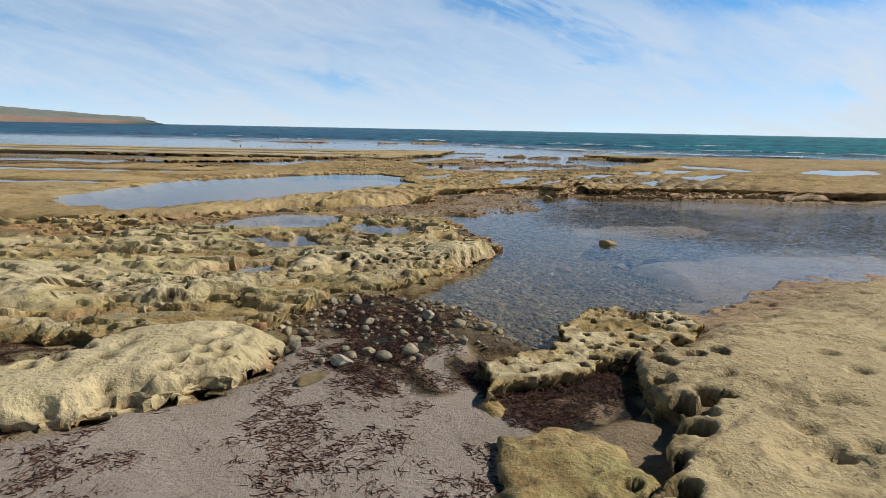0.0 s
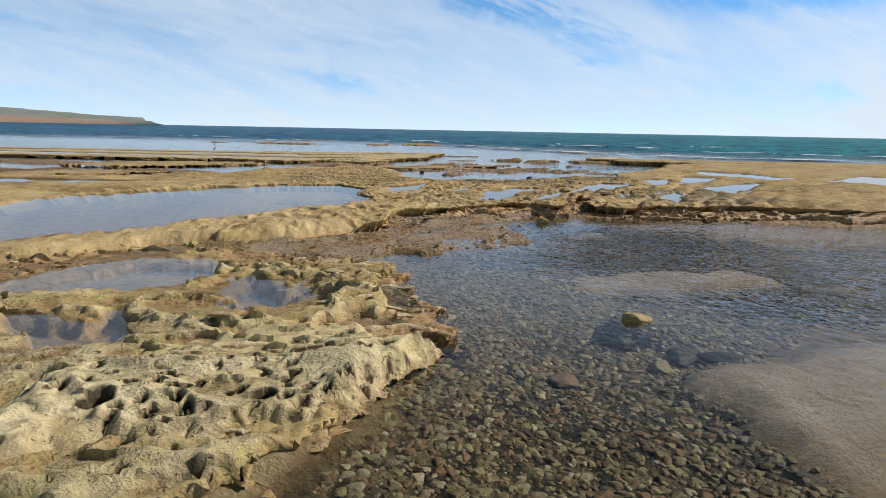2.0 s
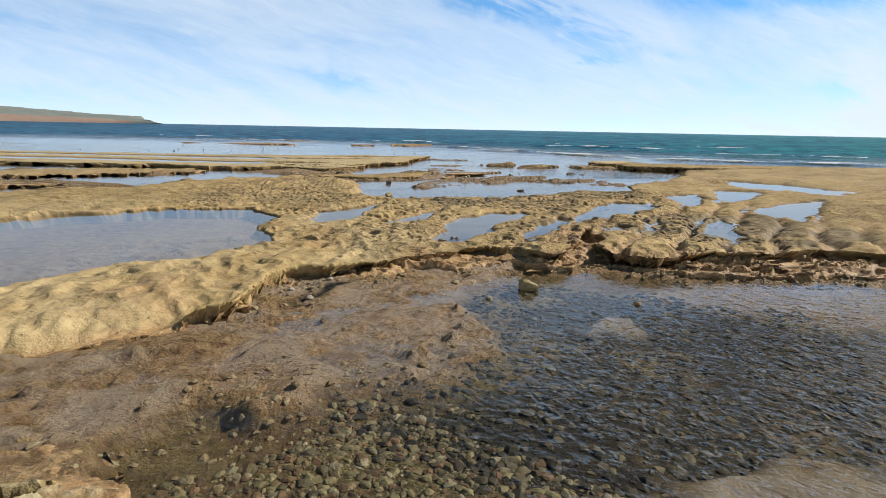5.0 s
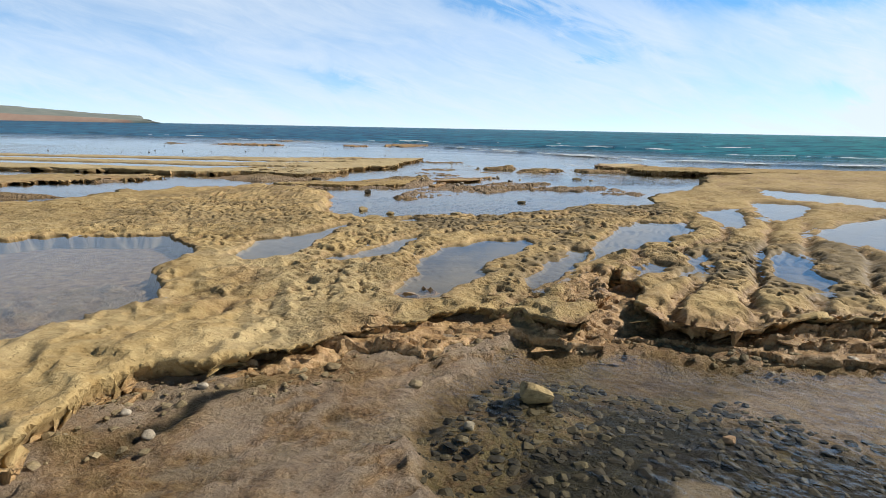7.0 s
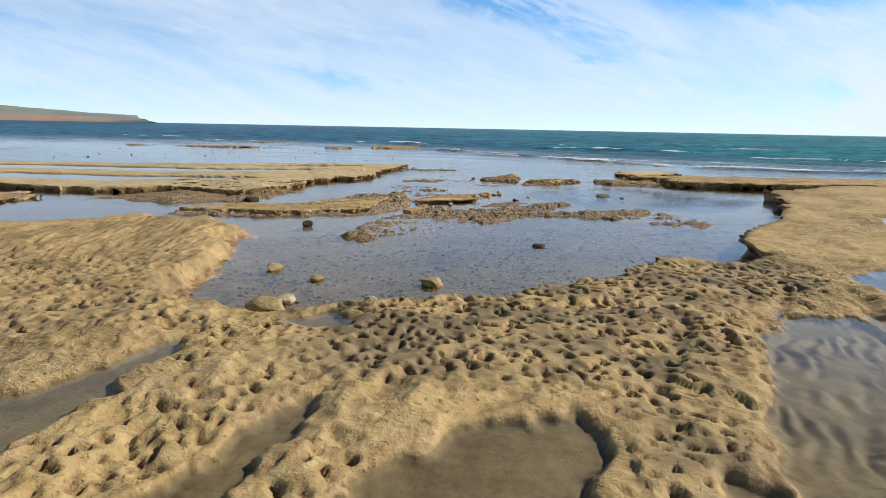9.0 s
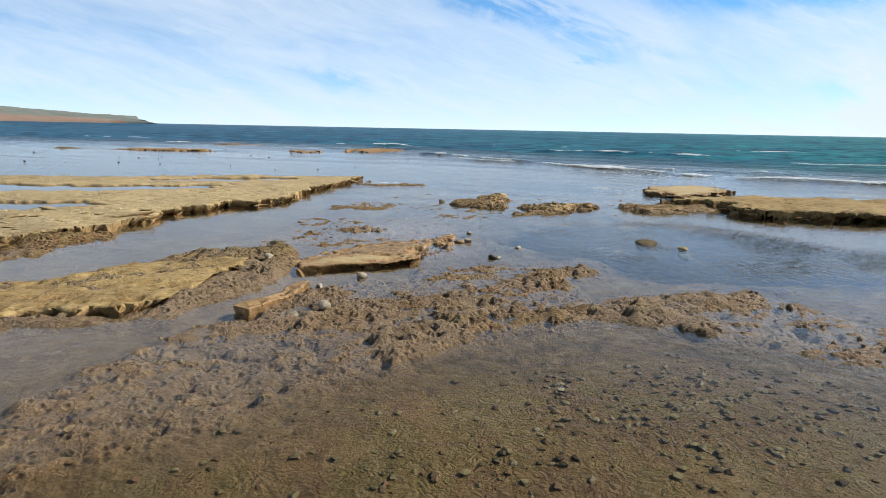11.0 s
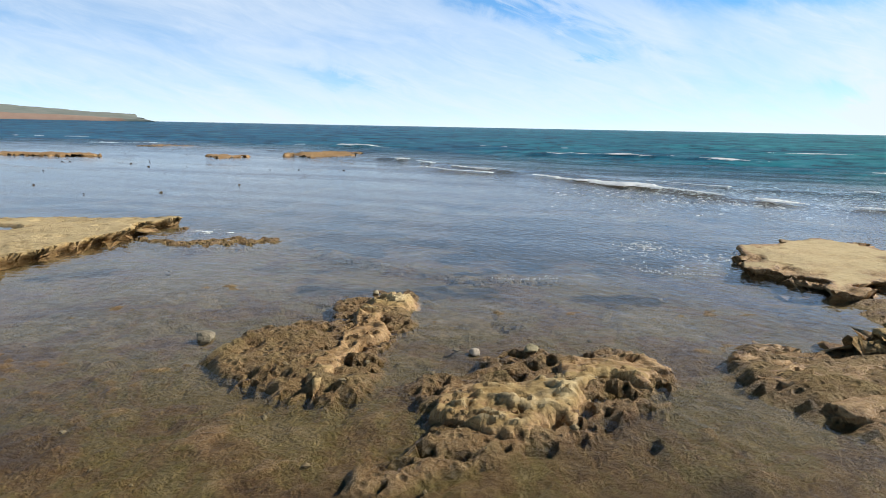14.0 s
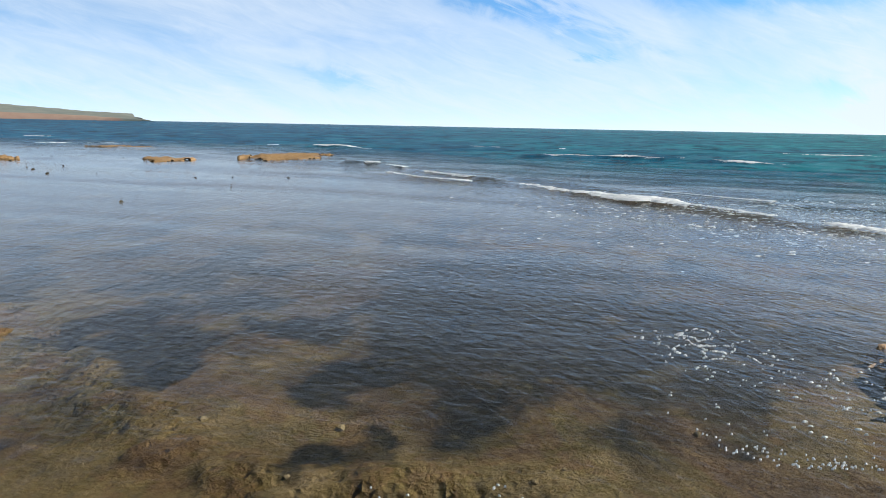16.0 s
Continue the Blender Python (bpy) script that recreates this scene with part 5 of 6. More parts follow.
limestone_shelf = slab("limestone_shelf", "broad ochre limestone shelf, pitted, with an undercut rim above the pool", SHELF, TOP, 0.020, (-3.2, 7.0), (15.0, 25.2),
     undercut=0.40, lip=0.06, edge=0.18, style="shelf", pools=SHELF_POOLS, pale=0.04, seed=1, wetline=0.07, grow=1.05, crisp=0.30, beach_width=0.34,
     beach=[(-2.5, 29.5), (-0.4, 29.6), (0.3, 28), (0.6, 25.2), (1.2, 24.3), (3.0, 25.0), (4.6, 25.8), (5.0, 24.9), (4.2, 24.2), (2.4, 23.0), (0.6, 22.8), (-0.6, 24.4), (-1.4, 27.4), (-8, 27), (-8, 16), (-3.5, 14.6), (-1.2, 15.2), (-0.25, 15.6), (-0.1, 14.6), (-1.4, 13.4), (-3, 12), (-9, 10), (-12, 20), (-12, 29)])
slab("rock_ledge", "smooth cream limestone ledge rising from the sand", [(-4.4, 3.7), (-3.2, 3.75), (-1.96, 4.05), (-1.68, 4.1), (-1.41, 4.25), (-1.07, 4.47), (-0.9, 4.72),
     (-0.9, 5.05), (-1.0, 5.3), (-1.25, 5.4), (-1.5, 5.3), (-1.8, 5.15), (-1.95, 4.95), (-1.85, 4.75), (-2.1, 4.55), (-3.2, 4.6), (-4.4, 4.9)], 0.27, 0.024,
     (-3.2, -0.6), (3.6, 5.8), undercut=-0.22, lip=0.16, style="smooth", pale=0.75, algae=0.35, seed=2, slope=(0, 0.03, 0), bottom=0.05, dryfront=0.9, jag=0.14)
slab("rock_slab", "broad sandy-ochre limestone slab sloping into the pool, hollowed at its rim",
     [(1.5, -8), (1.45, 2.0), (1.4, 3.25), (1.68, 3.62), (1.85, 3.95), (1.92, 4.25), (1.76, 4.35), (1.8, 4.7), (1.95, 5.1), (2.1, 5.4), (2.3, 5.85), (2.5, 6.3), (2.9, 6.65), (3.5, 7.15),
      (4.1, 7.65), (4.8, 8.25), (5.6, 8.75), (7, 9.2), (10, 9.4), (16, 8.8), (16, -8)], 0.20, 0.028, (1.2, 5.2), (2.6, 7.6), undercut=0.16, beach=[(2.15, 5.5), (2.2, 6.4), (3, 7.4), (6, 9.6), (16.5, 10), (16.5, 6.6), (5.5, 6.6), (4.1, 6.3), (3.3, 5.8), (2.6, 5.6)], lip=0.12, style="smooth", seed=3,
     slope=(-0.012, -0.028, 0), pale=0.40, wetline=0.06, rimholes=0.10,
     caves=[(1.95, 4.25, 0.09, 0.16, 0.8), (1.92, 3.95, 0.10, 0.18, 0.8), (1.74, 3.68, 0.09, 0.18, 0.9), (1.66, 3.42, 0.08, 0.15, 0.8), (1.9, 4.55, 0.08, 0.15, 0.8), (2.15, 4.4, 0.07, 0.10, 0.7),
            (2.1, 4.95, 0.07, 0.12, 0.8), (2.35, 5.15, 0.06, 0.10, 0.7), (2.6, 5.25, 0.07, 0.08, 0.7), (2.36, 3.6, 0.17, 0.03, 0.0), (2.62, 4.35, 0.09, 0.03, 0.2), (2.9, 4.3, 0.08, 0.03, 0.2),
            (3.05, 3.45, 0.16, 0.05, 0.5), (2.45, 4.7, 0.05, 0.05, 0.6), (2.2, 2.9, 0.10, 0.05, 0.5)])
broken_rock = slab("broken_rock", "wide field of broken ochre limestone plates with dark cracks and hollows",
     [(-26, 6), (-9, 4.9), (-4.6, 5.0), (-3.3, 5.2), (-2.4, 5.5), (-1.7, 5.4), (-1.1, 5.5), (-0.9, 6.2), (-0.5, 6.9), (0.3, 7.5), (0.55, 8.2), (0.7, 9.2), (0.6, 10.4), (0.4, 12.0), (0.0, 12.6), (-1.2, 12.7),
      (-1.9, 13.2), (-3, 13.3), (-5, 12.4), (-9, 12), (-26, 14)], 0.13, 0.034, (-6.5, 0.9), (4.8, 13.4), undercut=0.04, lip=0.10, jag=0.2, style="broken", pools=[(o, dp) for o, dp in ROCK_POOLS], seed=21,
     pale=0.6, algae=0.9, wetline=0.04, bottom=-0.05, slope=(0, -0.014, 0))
slab("pitted_rock", "honeycombed grey-ochre rock at the rim of the pool", [(0.75, 4.95), (1.0, 5.1), (1.25, 5.12), (1.5, 5.3), (1.55, 5.7), (1.66, 6.0), (1.85, 6.2), (2.1, 6.25), (2.5, 6.1),
     (2.75, 5.85), (2.5, 5.45), (2.2, 5.1), (1.6, 4.75), (1.3, 4.75), (1.1, 4.6), (0.93, 4.45), (0.88, 4.65)], 0.21, 0.019, (0.4, 2.9), (4, 6.5), undercut=0.12, lip=0.06, seed=4, algae=0.25, pale=0.9, bottom=-0.1, holes=0.8, jag=0.14, tall=0.62, wetline=0.0)
slab("grey_rock", "rounded olive-grey rock half buried in sand", [(0.84, 3.95), (1.05, 4.1), (1.36, 4.1), (1.46, 3.9), (1.56, 3.5), (1.45, 3.0), (1.2, 2.6), (0.95, 3.0), (0.84, 3.5)], 0.19,
     0.02, (0.4, 2), (2, 4.6), undercut=0.05, lip=0.14, style="smooth", seed=5, algae=1.0)
slab("pitted_ledge", "cream limestone ledge riddled with holes, broken along its edge",
     [(-5, 6.2), (-3.5, 5.9), (-2.9, 6.05), (-2.6, 6.35), (-2.17, 6.2), (-1.94, 6.5), (-1.5, 6.85), (-1.25, 7.4), (-1.01, 7.6), (-0.66, 7.72), (-0.42, 7.86), (-0.1, 7.82), (0.08, 8.04), (0.32, 8.02), (0.5, 8.14), (0.68, 8.26), (0.78, 8.6), (1.05, 8.9),
      (1.12, 9.25), (0.75, 9.25), (0.2, 9.3), (-0.3, 9.2), (-0.9, 8.8), (-1.3, 8.3), (-1.2, 7.9), (-1.4, 7.5), (-1.8, 7.15), (-2.4, 7.2), (-3.2, 7.5), (-5, 7.6)], 0.215, 0.020, (-2.8, 1.4), (6, 9.6),
     undercut=-0.14, lip=0.14, edge=0.14, seed=6, pale=0.85, algae=0.5, bottom=0.0, wetline=0.03, dryfront=0.7)
broken_ledge = slab("broken_ledge", "ragged cream and brown limestone ledge beside the pool",
     [(-1.6, 9.0), (-1.0, 8.96), (-0.48, 9.1), (-0.23, 9.5), (-0.1, 9.95), (0.21, 9.75), (0.59, 9.55), (1.2, 9.5), (1.25, 9.7), (1.05, 10.05), (1.05, 10.6), (0.7, 11.6), (0.42, 12.4), (0.1, 12.4),
      (-0.2, 11.7), (-0.1, 10.9), (-0.15, 10.3), (-0.7, 10.05), (-1.3, 10.1), (-1.35, 9.4)], 0.065, 0.024, (-1.8, 1.5), (8.8, 12.8), undercut=0.03, lip=0.05, jag=0.17, style="broken", seed=7, pale=0.95, algae=0.2, tall=0.6)
rock_step = slab("rock_step", "crumbled brown rock at the foot of the shelf", [(0.2, 16.2), (0.8, 16.5), (1.6, 17.0), (2.4, 17.25), (3.0, 17.55), (3.6, 17.35), (4.1, 17.7), (4.7, 17.6), (5.3, 17.3), (6.5, 17.2), (8.5, 17.3),
     (11, 17.0), (11, 18.4), (7, 18.6), (4.6, 19.4), (2, 18.6), (0.2, 17)], 0.09, 0.027, (0, 8), (16, 18.8), undercut=0.02, lip=0.05, jag=0.12, style="broken", seed=9, wetline=0.30)
far_shelf = slab("far_shelf", "low tan limestone shelf with a dark undercut front", [(-40, 35.5), (-10, 35), (-7.4, 34.4), (-4.9, 35.3), (-3.1, 34.5), (-1.9, 36.9), (-1.85, 38.2), (-1.45, 39.2), (-0.4, 40.2),
     (-0.1, 41.4), (-0.1, 42.7), (0.1, 44.2), (0.6, 45.8), (0.55, 47.5), (-1.44, 47.2), (-4.1, 47.1), (-6.4, 46), (-12, 44.5), (-40, 43.5)], 0.14, 0.05, (-6, 1), (34, 48),
     undercut=0.25, lip=0.07, style="smooth", seed=10, wetline=0.05, pale=0.35, jag=0.18, pools=FAR_POOLS)
for ring, high, lab in (([(-15.5, 29.4), (-12.6, 32.3), (-8.4, 33.4), (-7.6, 32.6), (-8.5, 31.6), (-12.2, 28.8)], 0.09, "thin tan limestone strip between bright shallows"),
                        ([(-15.5, 24.6), (-12.8, 26.4), (-10.2, 27.6), (-9.4, 26.8), (-10.4, 25.8), (-13, 23.8)], 0.08, "narrow tan limestone strip with a dark broken front")):
    slab("reef_strip", lab, ring, high, 0.09, (-16, 2), (23, 53), undercut=0.2, lip=0.06, jag=0.5, style="smooth", seed=int(ring[0][1]), wetline=0.07, pale=0.15)
slab("mid_shelf", "narrow brown-tan limestone strip between pools", [(-3.3, 31.0), (-2.3, 31.9), (-1.0, 32.4), (0.5, 34.2), (1.3, 33.4), (1.1, 32.4), (0.7, 31.5), (-0.7, 31.0), (-2.6, 30.9)],
     0.10, 0.05, (-4, 2), (30, 35), undercut=0.2, lip=0.05, style="smooth", seed=11, wetline=0.03, jag=0.16)
slab("pale_slab", "flat pale limestone slab with a dark undercut edge", [(1.92, 33.36), (1.85, 33.8), (2.2, 34.2), (2.65, 34.35), (3.2, 34.4), (3.38, 34.85), (3.5, 35.1), (3.62, 35.1),
     (3.62, 34.9), (3.56, 34.05), (3.1, 33.75), (2.66, 33.65), (2.25, 33.45)], 0.075, 0.024, (1.5, 4.6), (33, 36.6), undercut=0.25, lip=0.03, style="flat", seed=12, pale=0.35, jag=0.05, wetline=0.04)
slab("pale_slab", "small pale slab tilted on brown rock", [(1.7, 31.6), (2.02, 32.0), (2.1, 32.3), (2.19, 32.6), (2.32, 32.6), (2.3, 32.27), (2.2, 31.95), (1.95, 31.5)], 0.095, 0.022, (1.4, 2.7), (31, 33),
     undercut=0.10, lip=0.03, style="flat", seed=13, pale=0.8, jag=0.05, wetline=0.04)
slab("worn_ledge", "low worn olive-tan ledge barely out of the water", [(1.6, 33.9), (2.2, 34.85), (2.55, 35.25), (3.0, 35.55), (3.45, 35.9), (4.0, 36.5), (4.18, 36.6), (4.0, 36.1), (3.92, 35.7), (3.75, 35.4), (3.5, 35.3), (3.42, 34.9), (3.45, 34.4), (3.2, 34.2), (2.9, 34.0), (2.3, 33.7)],
     0.032, 0.022, (1.6, 4.4), (33.5, 36.8), undercut=0.05, lip=0.10, style="smooth", seed=19, pale=0.0, algae=0.7, jag=0.16, wetline=0.07)
slab("reef_island", "ragged brown reef rock with a pale crest, awash", [(4.88, 40.5), (4.92, 41.0), (5.0, 41.3), (5.05, 41.8), (5.05, 42.4), (5.15, 42.7), (5.5, 42.65), (5.5, 42.2), (5.4, 41.8), (5.25, 41.2), (5.12, 40.6), (5.0, 40.3)],
     0.095, 0.020, (4.3, 6), (40, 43), undercut=-0.08, lip=0.09, seed=14, pale=0.5, tall=0.55, bit=0.06, jag=0.12, style="broken", wetline=0.06)
slab("reef_island", "ragged brown reef rock with hollows, awash", [(6.0, 40.1), (6.3, 40.35), (6.6, 40.5), (7.0, 40.9), (7.4, 41.1), (7.55, 40.8), (7.35, 40.5), (7.1, 40.5), (7.0, 40.1), (6.75, 39.85), (6.5, 39.65), (6.2, 39.6), (5.95, 39.8)],
     0.085, 0.020, (5.2, 8), (39, 41.6), undercut=-0.06, lip=0.08, seed=15, pale=0.35, tall=0.55, bit=0.06, jag=0.16, style="broken", wetline=0.06, slope=(0.01, 0, 0))
slab("reef_island", "low ragged brown reef rock", [(8.3, 41.0), (8.9, 41.5), (9.25, 41.1), (9.8, 40.6), (9.6, 40.1), (8.8, 39.95), (8.4, 40.2)], 0.08, 0.035, (8, 10), (39.6, 42), undercut=0.10, lip=0.05, seed=16, tall=0.6,
     jag=0.14, style="broken", wetline=0.12)
slab("flat_rock", "flat yellow-topped limestone table above the surf", [(10.2, 44.7), (10.5, 45.4), (11.3, 46.3), (12.2, 46.7), (13.0, 46.6), (13.2, 45.3), (12.4, 44.5), (11.5, 43.8), (10.9, 43.1), (10.6, 43.3), (10.6, 44.0)],
     0.11, 0.035, (9.8, 13.5), (42.8, 47), undercut=0.2, lip=0.05, style="flat", seed=17, algae=0.1, pale=0.45, jag=0.24, wetline=0.07)
slab("seaward_ledge", "dark-fronted tan limestone ledge at the edge of the sea", [(9.35, 41.3), (10.3, 41.9), (11.2, 42.1), (12.5, 42.6), (18, 42.4), (34, 43), (34, 39), (18, 39.6), (13.5, 39.0), (11.4, 39.4), (10.8, 39.9), (11.1, 40.9), (10.4, 41.2)],
     0.2, 0.05, (9, 14), (38.5, 43), undercut=0.3, lip=0.07, style="smooth", seed=18, jag=0.18, wetline=0.07)
for dx, dy, w, l, h, lab in ((-1.8, 75, 3.6, 9, 0.09, "dark reef rock among small breakers"), (-7.0, 70, 2.2, 3.2, 0.08, "dark reef rock out on the flats"),
                             (-16.5, 83.5, 5.0, 3.0, 0.07, "long dark reef rock far out"), (-17, 69, 6.0, 3.0, 0.07, "long pale-flecked reef rock out on the flats"),
                             (-4.0, 73.5, 0.9, 1.6, 0.13, "small dark reef rock")):
    ring = [(dx + w * 0.5 * math.cos(a) * (1 + 0.25 * math.sin(3 * a + dx)), dy + l * 0.5 * math.sin(a) * (1 + 0.2 * math.cos(2 * a + dy))) for a in np.linspace(0, 2 * math.pi, 13)[:-1]]
    slab("reef_rock", lab, ring, h, 0.12, (dx - w, dx + w), (dy - l, dy + l), undercut=0.05, lip=0.25, jag=0.4, style="broken", seed=int(dy), wetline=0.30, tall=0.7)


# loose plates split from the beds of the broken rock
def plate_mesh(name, seed, pale, algae, wet):
    """A thin broken plate of bedded rock with an undercut edge."""
    r = np.random.RandomState(seed)
    k = 9
    a = np.linspace(0, 2 * math.pi, k, endpoint=False) + r.uniform(-0.15, 0.15, k)
    rad = 1 + 0.22 * np.sin(2 * a + r.uniform(0, 6)) + 0.14 * np.sin(3 * a + r.uniform(0, 6)) + r.uniform(-0.28, 0.22, k)
    ux, uy = rad * np.cos(a), 0.62 * rad * np.sin(a)
    rings = []
    for scale, z in ((0.45, 0.13), (0.85, 0.11), (1.0, 0.06), (0.98, -0.03), (0.80, -0.14), (0.5, -0.22)):
        j = r.uniform(-0.02, 0.02, k)
        rings.append(np.stack([ux * (scale + j), uy * (scale + j), z + r.uniform(-0.025, 0.025, k)], -1))
    v = np.concatenate(rings + [np.array([[0, 0, 0.13]])])
    f = [(i * k + m, (i + 1) * k + m, (i + 1) * k + (m + 1) % k) for i in range(5) for m in range(k)]
    f += [(i * k + m, (i + 1) * k + (m + 1) % k, i * k + (m + 1) % k) for i in range(5) for m in range(k)]
    f += [(m, (m + 1) % k, 5 * k + k) for m in range(k)]
    n = len(v)
    # lower edge browner, with some shade painted into the underside
    low = step(0.03, -0.08, v[:, 2])
    at = {"pale": pale * (1 - low), "algae": np.full(n, algae), "wet": np.maximum(low, wet), "shade_and_growth": 0.3 * low}
    return mesh_from(name, v, np.array(f), LIMESTONE, at, crisp=0.80)


def lay_plates(rock, count, sizes, seed, pale, algae, wet, box):
    r = np.random.RandomState(seed)
    shapes = [plate_mesh("plate", seed + i, pale * (0.5 + 0.5 * (i % 3)), algae, wet) for i in range(9)]
    S = SURFACE[rock.data.name.split(".")[0]]
    S = S[(S[:, 0] > box[0]) & (S[:, 0] < box[1]) & (S[:, 1] > box[2]) & (S[:, 1] < box[3]) & (S[:, 2] > 0.02)]
    done = []
    for x, y, z in S[r.permutation(len(S))]:
        s = sizes[0] + (sizes[1] - sizes[0]) * r.rand() ** 2
        if len(done) >= count:
            break
        if any((x - a) ** 2 + (y - b) ** 2 < (0.7 * (s + c)) ** 2 for a, b, c in done):
            continue
        if pool_sum(np.array([x]), np.array([y]), ROCK_POOLS)[1][0] > 0.02:
            continue
        done.append((x, y, s))
        ob = new("plate", shapes[r.randint(9)])
        ob.parent = rock
        ob.matrix_basis = pose(x, y, z + 0.01 * s, r.uniform(3, 16), r.uniform(-9, 9), r.uniform(-30, 30) + 180 * r.randint(2)) @ Matrix.Diagonal((s, s, 0.55 * s + 0.03, 1))


lay_plates(broken_rock, 70, (0.06, 0.20), 700, 0.8, 0.4, 0.0, (-6, 1, 5.2, 13.2))
lay_plates(broken_ledge, 40, (0.06, 0.18), 720, 0.7, 0.2, 0.0, (-2, 1.5, 8.8, 12.6))
lay_plates(rock_step, 60, (0.05, 0.14), 760, 0.0, 0.0, 1.0, (0, 9, 16, 17.8))
lay_plates(limestone_shelf, 18, (0.04, 0.10), 780, 0.0, 0.2, 0.6, (1.6, 8.5, 17.2, 18.5))
lay_plates(far_shelf, 34, (0.10, 0.34), 800, 0.5, 0.2, 0.2, (-6.5, 0.6, 34.4, 38.0))

# ---- headland ----
def headland():
    n = Nodes("headland_scrub_and_cliff")
    h = n.add("ShaderNodeSeparateXYZ")
    n.link(n.place, h.inputs[0])
    edge = n.math("ADD", n.math("MULTIPLY", n.attr("cliff"), 1.0), n.math("MULTIPLY", n.math("SUBTRACT", n.noise(0.02, 5, 0.6), 0.5), 0.7))
    rock = n.ramp(n.noise(0.012, 5, 0.65), (0.35, (0.29, 0.19, 0.145)), (0.65, (0.40, 0.29, 0.22)))
    scrub = n.ramp(n.noise(0.02, 5, 0.65), (0.35, (0.15, 0.175, 0.155)), (0.65, (0.22, 0.235, 0.20)))
    mat = n.surface(n.mix(n.ramp(edge, (0.45, 0.0), (0.55, 1.0)), scrub, rock), 0.95)
    u = np.linspace(0, 1, 120)          # from the tip inland
    w = np.linspace(0, 1, 24)           # from the shore to the back
    U, W = np.meshgrid(u, w)
    x = -835 - 1700 * U - 60 * W
    y = 1750 + 40 * np.sin(U * 9) - 120 * U + 500 * W * np.clip(U * 6, 0.05, 1)
    crest = 9 * step(0, 0.015, U) + 16 * step(0.0, 0.16, U) + 26 * step(0.12, 0.45, U) + 25 * step(0.3, 1, U)
    crest = crest * (1 + 0.06 * fbm(U * 100, W * 0, 9, 3, 7))
    prof = 0.55 * step(0, 0.05, W) + 0.45 * step(0.03, 0.55, W)
    z = -1 + crest * prof + 2.0 * fbm(x, y, 60, 3, 9) * prof
    cliff = step(0.15, 0.04, W) * (0.35 + 0.65 * step(0.03, 0.14, U))
    v = np.stack([x, y, z], -1).reshape(-1, 3)
    me = mesh_from("headland", v, grid_faces(120, 24), mat, {"cliff": cliff.ravel()})
    tagged(new("headland", me), "low scrubby headland with orange-brown cliffs across the bay", "headland", kind="structure")


headland()


# ---- stones ----
def stone_mesh(name, seed, size, squash, blocky, mat, cuts=2, foot=0.35):
    """A worn stone; blocky stones are flattened along chance planes."""
    rng = random.Random(seed)
    bm = bmesh.new()
    bmesh.ops.create_icosphere(bm, subdivisions=cuts, radius=1.0)
    planes = [(Vector([rng.gauss(0, 1) for _ in range(3)]).normalized(), rng.uniform(0.52 - 0.08 * blocky, 0.82 - 0.08 * blocky)) for _ in range(int(4 + 7 * blocky))]
    off = Vector([rng.uniform(-50, 50) for _ in range(3)])
    for v in bm.verts:
        p = v.co.copy()
        for nrm, d in planes:
            over = p.dot(nrm) - d
            if over > 0:
                p -= nrm * over * (0.5 + 0.5 * blocky)
        p *= 1 + 0.14 * noise.noise(p * 1.5 + off) + (0.05 - 0.01 * blocky) * noise.noise(p * 4.5 + off) + 0.03 * noise.noise(p * 11 + off)
        v.co = Vector((p.x * size[0], p.y * size[1], p.z * size[2] * squash))
    for f in bm.faces:
        f.smooth = blocky < 0.6
    me = bpy.data.meshes.new(name)
    bm.to_mesh(me)
    bm.free()
    me.materials.append(mat)
    return me



def bed_at(x, y):
    z = ground_height(np.array([float(x)]), np.array([float(y)]))[0]
    return float(z[0])


def stone(name, label, x, y, size, mat, seed, squash=0.75, blocky=0.5, turn=0.0, sink=0.3, z=None, group="loose stones on the reef", cuts=2):
    base = bed_at(x, y) if z is None else z
    size = (size[0], size[1], min(size[2], 0.8 * min(size[0], size[1])))
    me = stone_mesh(name, seed, size, squash, blocky, mat, cuts)
    level = base + size[2] * squash * (1 - 2 * sink)
    if base < -0.02 and "drowned" not in label:
        # stands out of the water: its widest part at the surface, its foot on the bed
        foot = max(1.0, (0.05 - base) / (size[2] * squash * 0.6))
        for v in me.vertices:
            if v.co.z < 0:
                v.co.z *= foot
        level = max(level, -0.15 * size[2])
    ob = new(name, me)
    ob.matrix_basis = pose(x, y, level, 0, 0, turn)
    return tagged(ob, label, "stone", group)


